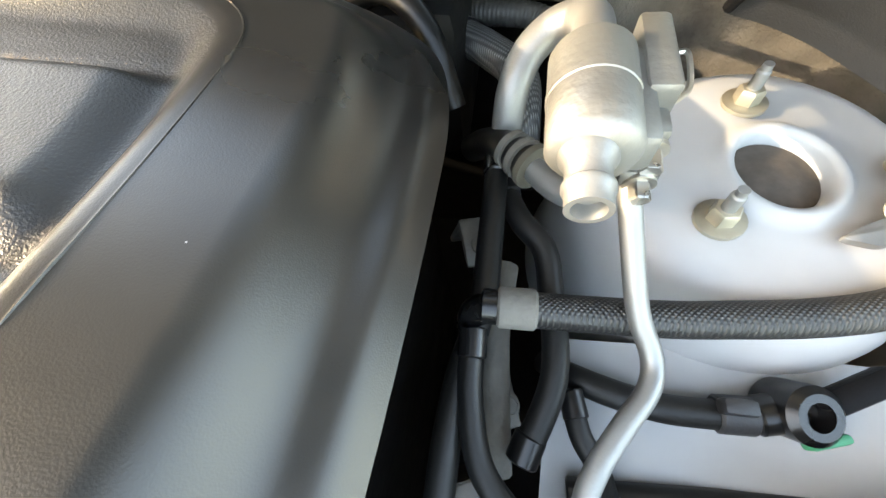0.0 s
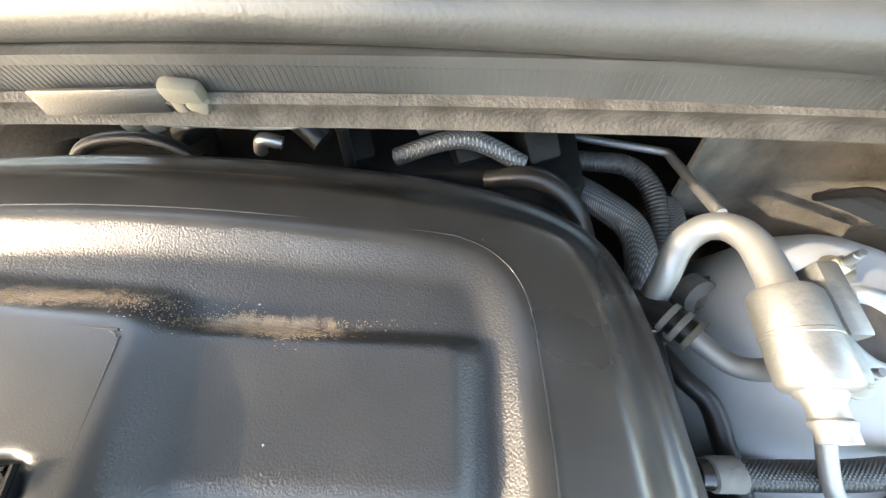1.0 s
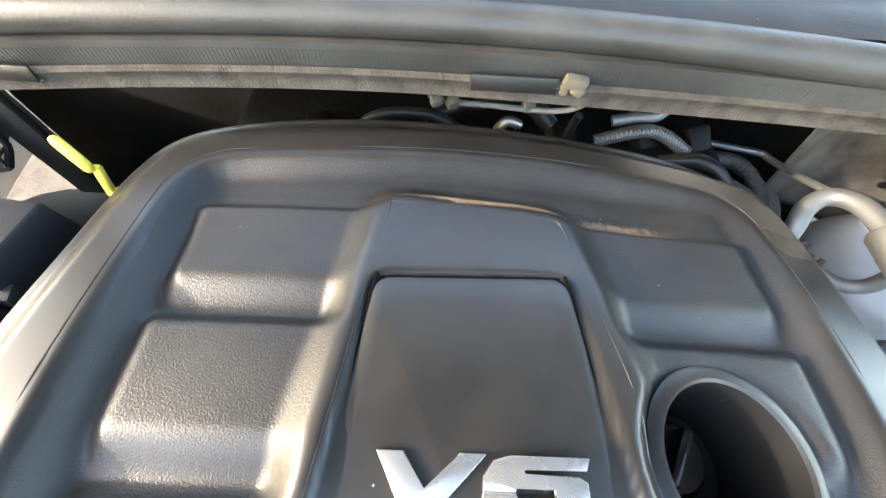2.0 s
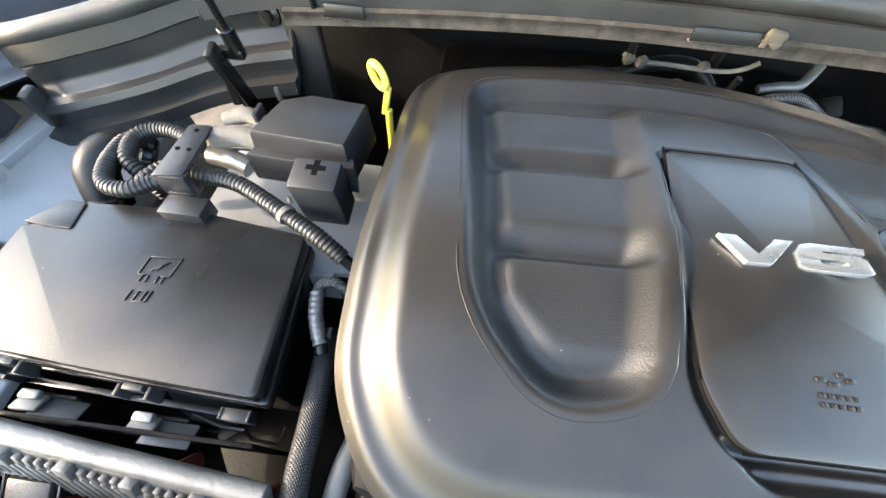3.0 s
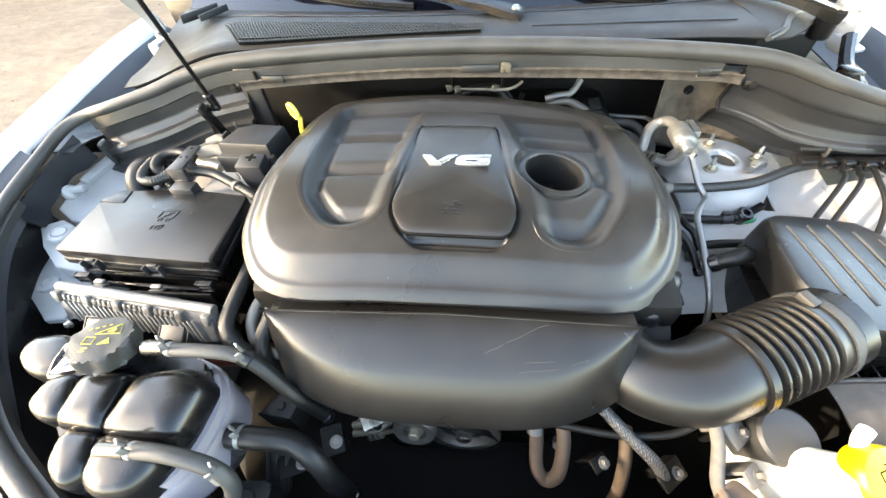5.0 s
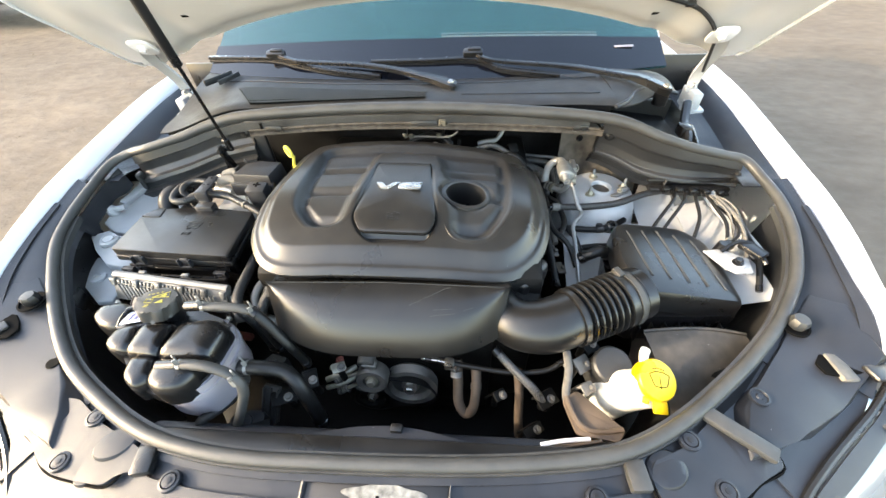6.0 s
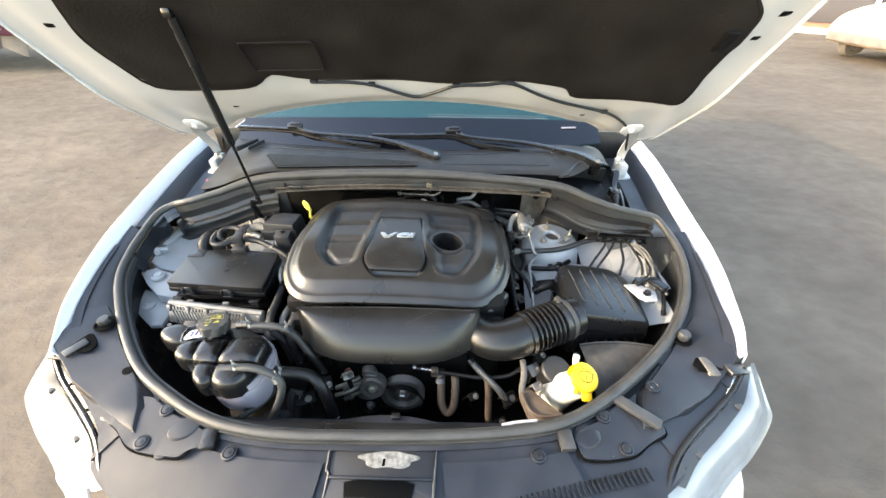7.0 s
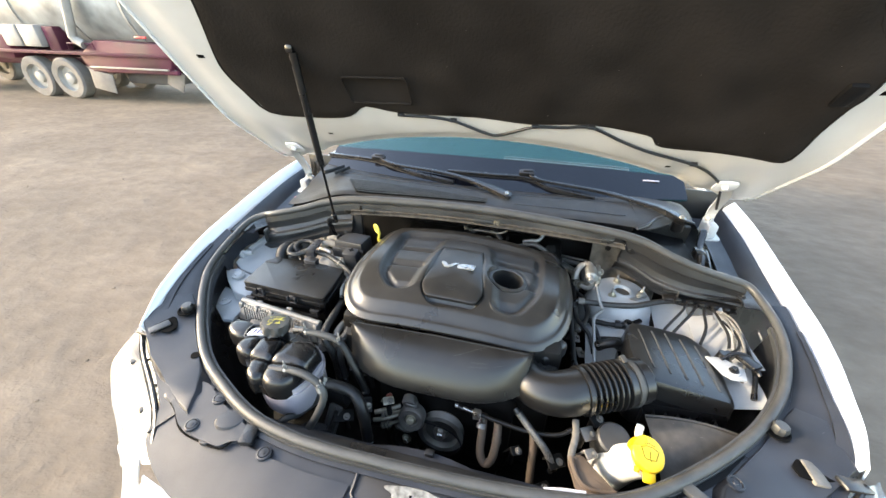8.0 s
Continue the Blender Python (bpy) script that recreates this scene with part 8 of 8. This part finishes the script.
for side in (-1, 1):
    x, y = side * 0.765, 0.170
    z = drop(x, y) + 0.010
    t = thing("keyhole_opening", "dark keyhole opening in the apron", "opening", (x, y, z), group="keyhole openings")
    part("hole", prism([(x + side * a, y + b) for a, b in ((0.043, -0.012), (0.035, 0.004), (0.021, 0.038), (0.008, 0.036), (-0.012, 0.020), (-0.026, 0.003), (-0.021, -0.016), (0.0, -0.020))][::side], z + 0.002, z + 0.006, 0.001), M_INKSHADE, t)
    if side > 0:
        part("strap", rbox((0.777, 0.168, z + 0.003), (0.030, 0.050, 0.010), 0.003, turn(0, 8, 4)), M_TAPE, t, "tan dust-covered plastic tab")
        part("ring", revolve([(0.015, 0.0), (0.015, 0.005), (0.012, 0.006), (0.010, 0.002)], (0.786, 0.205, z + 0.001), (0, 0, 1), 24, False), M_TRIM, t)
    else:
        part("strap", rbox((x + side * 0.018, y - 0.008, z + 0.008), (0.026, 0.050, 0.005), 0.002, turn(0, 0, side * 30)), M_PLASTIC, t)


def plateau(poly, lift, skirts, thick):
    """A raised moulding: a flat top whose sides slope out by its own width at each corner."""
    mm = bmesh.new()
    n = len(poly)
    hi = [mm.verts.new((x, y, drop(x, y) + lift * (1 - 0.9 * smooth(0.15, 0.28, y)))) for x, y in poly]
    lo = []
    for (x, y), (dx, dy) in zip(poly, skirts):
        lo.append(mm.verts.new((x + dx, y + dy, drop(x + dx, y + dy) + lift * (1 - 0.9 * smooth(0.15, 0.28, y)) - thick)))
    f = mm.faces.new(hi)
    for i in range(n):
        k = (i + 1) % n
        mm.faces.new((lo[i], lo[k], hi[k], hi[i]))
    bmesh.ops.bevel(mm, geom=f.edges[:], offset=0.005, segments=4, profile=0.5, affect="EDGES")
    bmesh.ops.triangulate(mm, faces=[g for g in mm.faces if len(g.verts) > 4])
    return mm


PL = [(-0.852, 0.170), (-0.811, 0.148), (-0.780, 0.112), (-0.746, 0.089), (-0.680, 0.050), (-0.650, 0.043), (-0.575, 0.000), (-0.538, -0.016), (-0.560, 0.034), (-0.584, 0.080), (-0.628, 0.122), (-0.700, 0.192), (-0.756, 0.258), (-0.80, 0.300), (-0.845, 0.270)]
SK = [(-0.005, -0.004)] * 6 + [(-0.003, -0.008), (0.016, -0.012), (0.058, 0.004), (0.034, 0.008)] + [(0.004, 0.004)] * 5
PL_R = PL[:6] + [(-0.590, 0.015), (-0.565, 0.008), (-0.575, 0.040), (-0.590, 0.082)] + PL[10:]
SK_R = SK[:6] + [(-0.003, -0.008), (0.010, -0.014), (0.026, -0.004), (0.020, 0.010)] + SK[10:]
for side in (-1, 1):
    t = thing("apron_plateau", "raised dusty plastic moulding on the apron, sloping down beside the seal", "panel", (side * 0.7, 0.1, 0.97), group="apron plateaus")
    part("moulding", plateau([(x, y) for x, y in PL] if side < 0 else [(-x, y + 0.012) for x, y in PL_R], 0.015, SK if side < 0 else [(-x, y) for x, y in SK_R], 0.026), M_TRIM, t)
    if side < 0:
        part("drain_hole", revolve([(0.013, 0.0), (0.012, 0.0015), (0, 0.0015)], (-0.632, 0.118, drop(-0.632, 0.118) + 0.0142), (0, 0, 1), 20), M_INKSHADE, t, "dark drain hole")
    if side > 0:
        part("ring_boss", revolve([(0.016, -0.002), (0.015, 0.003), (0.012, 0.0035), (0.011, 0.001), (0.006, 0.001), (0.004, 0.003), (0, 0.003)], (0.618, 0.112, drop(0.618, 0.112) + 0.0150), (0, 0, 1), 24), M_TRIM, t)
        # thin black sheet laid on the apron as the pocket's shade
        part("pocket_shade", overlay([(0.690, 0.238), (0.676, 0.192), (0.60, 0.118), (0.540, 0.075), (0.520, 0.082), (0.60, 0.150)], 0.0030, 0.004), M_MATTE, t, "black sheet standing in for shade in the pocket beside the seal")
t = thing("panel_bar", "dusty raised bar moulded in the panel", "panel", (0.60, 0.06, 0.96))
part("bar", rbox((0.556, 0.055, 0.981), (0.112, 0.026, 0.014), 0.005, turn(0, 3, -37)), M_RUBBER, t)
latch = thing("hood_latch_plate", "worn metal latch plate in the middle of the panel", "latch", (0.005, -0.07, 0.95))
part("tray", [prism(rounded([(-0.108, -0.030), (0.116, -0.020), (0.112, -0.125), (-0.100, -0.130)], 0.008), 0.955, 0.9655, 0.002)], M_CONN, latch)
part("rim", tube([(-0.108, -0.030, 0.967), (0.116, -0.020, 0.967), (0.112, -0.100, 0.966), (0.112, -0.128, 0.962)], 0.004, 8, 2, smooth=False), M_TRIM, latch)
part("rim_left", tube([(-0.108, -0.030, 0.967), (-0.104, -0.080, 0.966), (-0.098, -0.085, 0.966), (-0.098, -0.130, 0.962)], 0.004, 8, 2, smooth=False), M_TRIM, latch)
WORN = [(0.058 * math.cos(a) * (1 + 0.13 * math.sin(3 * a) + 0.08 * math.sin(7 * a)) + 0.017, 0.017 * math.sin(a) * (1 + 0.15 * math.sin(5 * a)) - 0.056) for a in [2 * math.pi * k / 40 for k in range(40)]]
part("worn_patch", prism(WORN, 0.9645, 0.9668, 0.0005), M_BARE, latch, "bare patch where the paint is worn off")
part("slot", rbox((0.008, -0.062, 0.9668), (0.005, 0.014, 0.0015), 0.0005), M_INKSHADE, latch)
part("step", rbox((0.006, -0.092, 0.968), (0.205, 0.006, 0.006), 0.002), M_TRIM, latch)
part("hook_opening", prism([(-0.065, -0.100), (-0.03, -0.092), (0.04, -0.092), (0.075, -0.100), (0.07, -0.125), (-0.06, -0.126)], 0.9655, 0.9675, 0.0005), M_INKSHADE, latch)
vent = thing("panel_vent", "row of small black vent slats in the panel", "vent", (0.40, -0.09, 0.95))
for i in range(27):
    k = i / 26
    x, y = 0.262 + 0.285 * k, -0.128 + 0.062 * k
    part("slat", rbox((x, y, drop(x, y) + 0.0065), (0.0045, 0.026, 0.006), 0.0015, turn(0, 0, 14)), M_GLOSS, vent)
rd = thing("red_bottle_cap", "red plastic cap behind the bay corner", "cap", (-0.75, 0.842, 1.01))
part("cap", [rbox((-0.748, 0.842, 1.112), (0.055, 0.038, 0.022), 0.006, turn(0, 0, 35)), cyl((-0.750, 0.842, 1.01), (-0.750, 0.842, 1.105), 0.018)], M_RED, rd)
hb = thing("wiring_bundle", "dark wiring bundle beside the hood hinge", "wiring", (0.74, 0.80, 1.05))
part("loom", [tube([(0.72, 0.74, 1.04), (0.735, 0.80, 1.09), (0.745, 0.86, 1.10), (0.77, 0.93, 1.13)], 0.012, 8), tube([(0.755, 0.72, 1.02), (0.76, 0.79, 1.07), (0.765, 0.86, 1.09)], 0.009, 8), rbox((0.735, 0.83, 1.095), (0.03, 0.04, 0.03), 0.005)], M_GLOSS, hb)


# ---- tanker truck across the yard ----
truck = thing("tanker_truck", "maroon tanker truck with dusty white wheels parked across the yard", "truck", (-11.0, 8.0, 0))
TY = 7.05


def wheel(x, y, r=0.46):
    w = part("wheel", revolve([(r * 0.62, -0.14), (r * 0.92, -0.15), (r, -0.11), (r, 0.11), (r * 0.92, 0.15), (r * 0.62, 0.14)], (x, y, r - 0.005), (0, -1, 0), 40, False), M_TYRE, truck)
    part("rim", revolve([(r * 0.66, 0.12), (r * 0.62, 0.13), (r * 0.55, 0.05), (r * 0.30, 0.04), (r * 0.26, 0.10), (r * 0.12, 0.12), (0, 0.12)], (x, y, r - 0.005), (0, -1, 0), 32, False), M_RIM, w)


for x in (-11.05, -12.03, -16.2):
    for y in (TY + 0.12, TY + 1.9):
        wheel(x, y)
part("chassis", [rbox((-11.8, TY + 1.0, 0.78), (8.6, 0.9, 0.22), 0.02)], M_MAROON, truck)
part("deck", [rbox((-11.6, TY + 1.0, 1.02), (8.0, 2.1, 0.07), 0.01)], M_MAROON, truck)
part("rear_body", [prism([(-10.2, 0.62), (-7.95, 0.66), (-7.75, 1.05), (-8.0, 1.25), (-9.8, 1.3), (-10.4, 0.98)], 0, 2.0, 0.02, Matrix.Translation((0, TY + 2.0, 0)) @ turn(90))], M_MAROON, truck)
part("bumper", [rbox((-8.9, TY + 0.0, 0.70), (2.4, 0.10, 0.09), 0.02), rbox((-7.5, TY + 0.9, 0.78), (1.0, 1.6, 0.05), 0.01), rbox((-7.15, TY + 0.1, 0.72), (0.14, 0.05, 0.2), 0.01)], M_MAROON, truck)
part("mudflap", rbox((-9.95, TY - 0.02, 0.44), (0.62, 0.03, 0.42), 0.005, turn(0, 10, 0)), M_TYRE, truck, "pale dusty mudflap")
part("mudflap", [rbox((-7.95, TY + 0.1, 0.55), (0.42, 0.03, 0.42), 0.01, turn(0, 25, 0))], M_TYRE, truck, "pale dusty mudflap")
part("bumper_lip", rbox((-9.0, TY - 0.065, 0.755), (2.2, 0.05, 0.035), 0.01), M_RIM, truck, "worn pale edge of the bumper")
part("rear_plate", rbox((-7.75, TY + 0.35, 1.02), (0.62, 0.03, 0.34), 0.01), M_TANKER, truck, "flat pale plate at the tail")
part("underframe", rbox((-8.9, TY + 0.6, 0.5), (1.4, 0.6, 0.25), 0.05), M_PLINTH, truck)
part("tank", revolve([(0, 0), (0.5, 0.03), (0.85, 0.16), (0.98, 0.35), (1.0, 6.6), (0.9, 6.9), (0.4, 7.0), (0, 7.0)], (-8.1, TY + 1.1, 2.0), (-1, 0, 0), 48), M_TANKER, truck)
for x in (-8.8, -10.4, -12.0, -13.6):
    part("tank_band", revolve([(1.005, -0.03), (1.02, -0.03), (1.02, 0.03), (1.005, 0.03)], (x, TY + 1.1, 2.0), (1, 0, 0), 48), M_RIM, truck)
part("hose_reel", tube([(-10.0, TY - 0.05, 2.2), (-10.15, TY - 0.05, 1.7), (-10.3, TY - 0.02, 1.35), (-10.1, TY, 1.2)], 0.09, 12), M_RIM, truck)
part("rear_rail", [tube([(-9.85, TY + 0.0, 1.1), (-9.85, TY + 0.0, 1.22), (-10.6, TY + 0.0, 1.22), (-10.6, TY + 0.0, 1.08)], 0.018, 8, 1, smooth=False)], M_MAROON, truck)
for x in (-11.6, -12.2):
    part("side_box", rbox((x, TY + 0.15, 1.35), (0.53, 0.4, 0.45), 0.03), M_RIM, truck)
part("fender_panel", rbox((-11.1, TY + 0.2, 1.3), (0.35, 0.3, 0.5), 0.03), M_MAROON, truck)
part("fender_panel", rbox((-12.9, TY + 0.3, 1.1), (0.7, 0.5, 0.5), 0.03), M_MAROON, truck)
part("cab", [rbox((-16.2, TY + 1.0, 1.7), (2.0, 2.2, 2.2), 0.15)], M_MAROON, truck)
part("cab_window", rbox((-16.0, TY - 0.09, 2.2), (1.0, 0.04, 0.7), 0.02), M_PANE, truck)
part("marker_lamp", [rbox((-8.4, TY - 0.03, 1.38), (0.3, 0.03, 0.04), 0.01)], M_RED, truck)

# ---- white building, kerb and a parked car at the far side ----
bld = thing("building", "white building with tall windows and a dark plinth", "building", (14.0, 15.5, 0))
BM = Matrix.Translation((12.9, 13.6, 0)) @ turn(0, 0, -36)
o = part("wall", rbox((4.0, 0.2, 2.9), (12, 0.4, 4.2), 0.02), M_WALL, bld)
o.data.transform(BM)
o = part("plinth", rbox((4.0, 0.17, 0.45), (12.1, 0.46, 0.72), 0.01), M_PLINTH, bld)
o.data.transform(BM)
for i in range(6):
    x = -0.6 + 1.7 * i
    w = part("window", rbox((x, -0.005, 1.95), (1.05, 0.06, 1.9), 0.01), M_WALL, bld)
    w.data.transform(BM)
    for s in (-0.26, 0.26):
        o = part("pane", rbox((x + s, -0.04, 1.95), (0.42, 0.03, 1.7), 0.005), M_PANE, w)
        o.data.transform(BM)
    o = part("downpipe", cyl((x + 0.85, -0.12, 0.3), (x + 0.85, -0.12, 4.4), 0.06), M_WALL, bld)
    o.data.transform(BM)
o = part("roof", rbox((4.0, 2.6, 5.05), (12.4, 6.0, 0.2), 0.02), M_RIM, bld)
o.data.transform(BM)
solo("pavement", place(rbox((4.0, -0.85, 0.06), (13, 1.6, 0.14), 0.02), BM), M_BRICKRED, "orange paved strip along the building", "pavement", kind="structure")
solo("kerb", place(rbox((4.0, -1.72, 0.06), (13, 0.14, 0.16), 0.02), BM), M_WALL, "pale concrete kerb along the paving", "kerb", kind="structure")
van = thing("parked_car", "dusty beige car parked near the building", "car", (10.0, 9.0, 0))
VM = Matrix.Translation((9.9, 8.9, 0)) @ turn(0, 0, 8)
SIDE = [(-1.1, 0.30), (-1.12, 0.62), (-0.95, 0.82), (-0.55, 0.95), (0.0, 1.02), (0.7, 1.5), (2.4, 1.52), (3.0, 1.05), (3.05, 0.35), (2.6, 0.25), (-0.7, 0.25)]
part("body", place(prism(rounded(SIDE, 0.15), 0, 1.6, 0.08, turn(90)), VM @ Matrix.Translation((0, 0.8, 0))), M_BEIGE, van)
for x in (-0.45, 2.2):
    for y in (-0.72, 0.62):
        w = part("wheel", place(revolve([(0.18, -0.09), (0.29, -0.09), (0.31, -0.06), (0.31, 0.06), (0.29, 0.09), (0.18, 0.09)], (x, y, 0.305), (0, -1, 0), 28, False), VM), M_TYRE, van)
        part("rim", place(revolve([(0.19, 0.08), (0.15, 0.03), (0, 0.05)], (x, y, 0.305), (0, -1, 0), 20, False), VM), M_RIM, w)
part("bumper", place(rbox((-1.08, 0, 0.42), (0.16, 1.5, 0.18), 0.05), VM), M_TYRE, van)
part("window", place(rbox((1.2, -0.80, 1.22), (1.2, 0.03, 0.36), 0.02), VM), M_PANE, van)
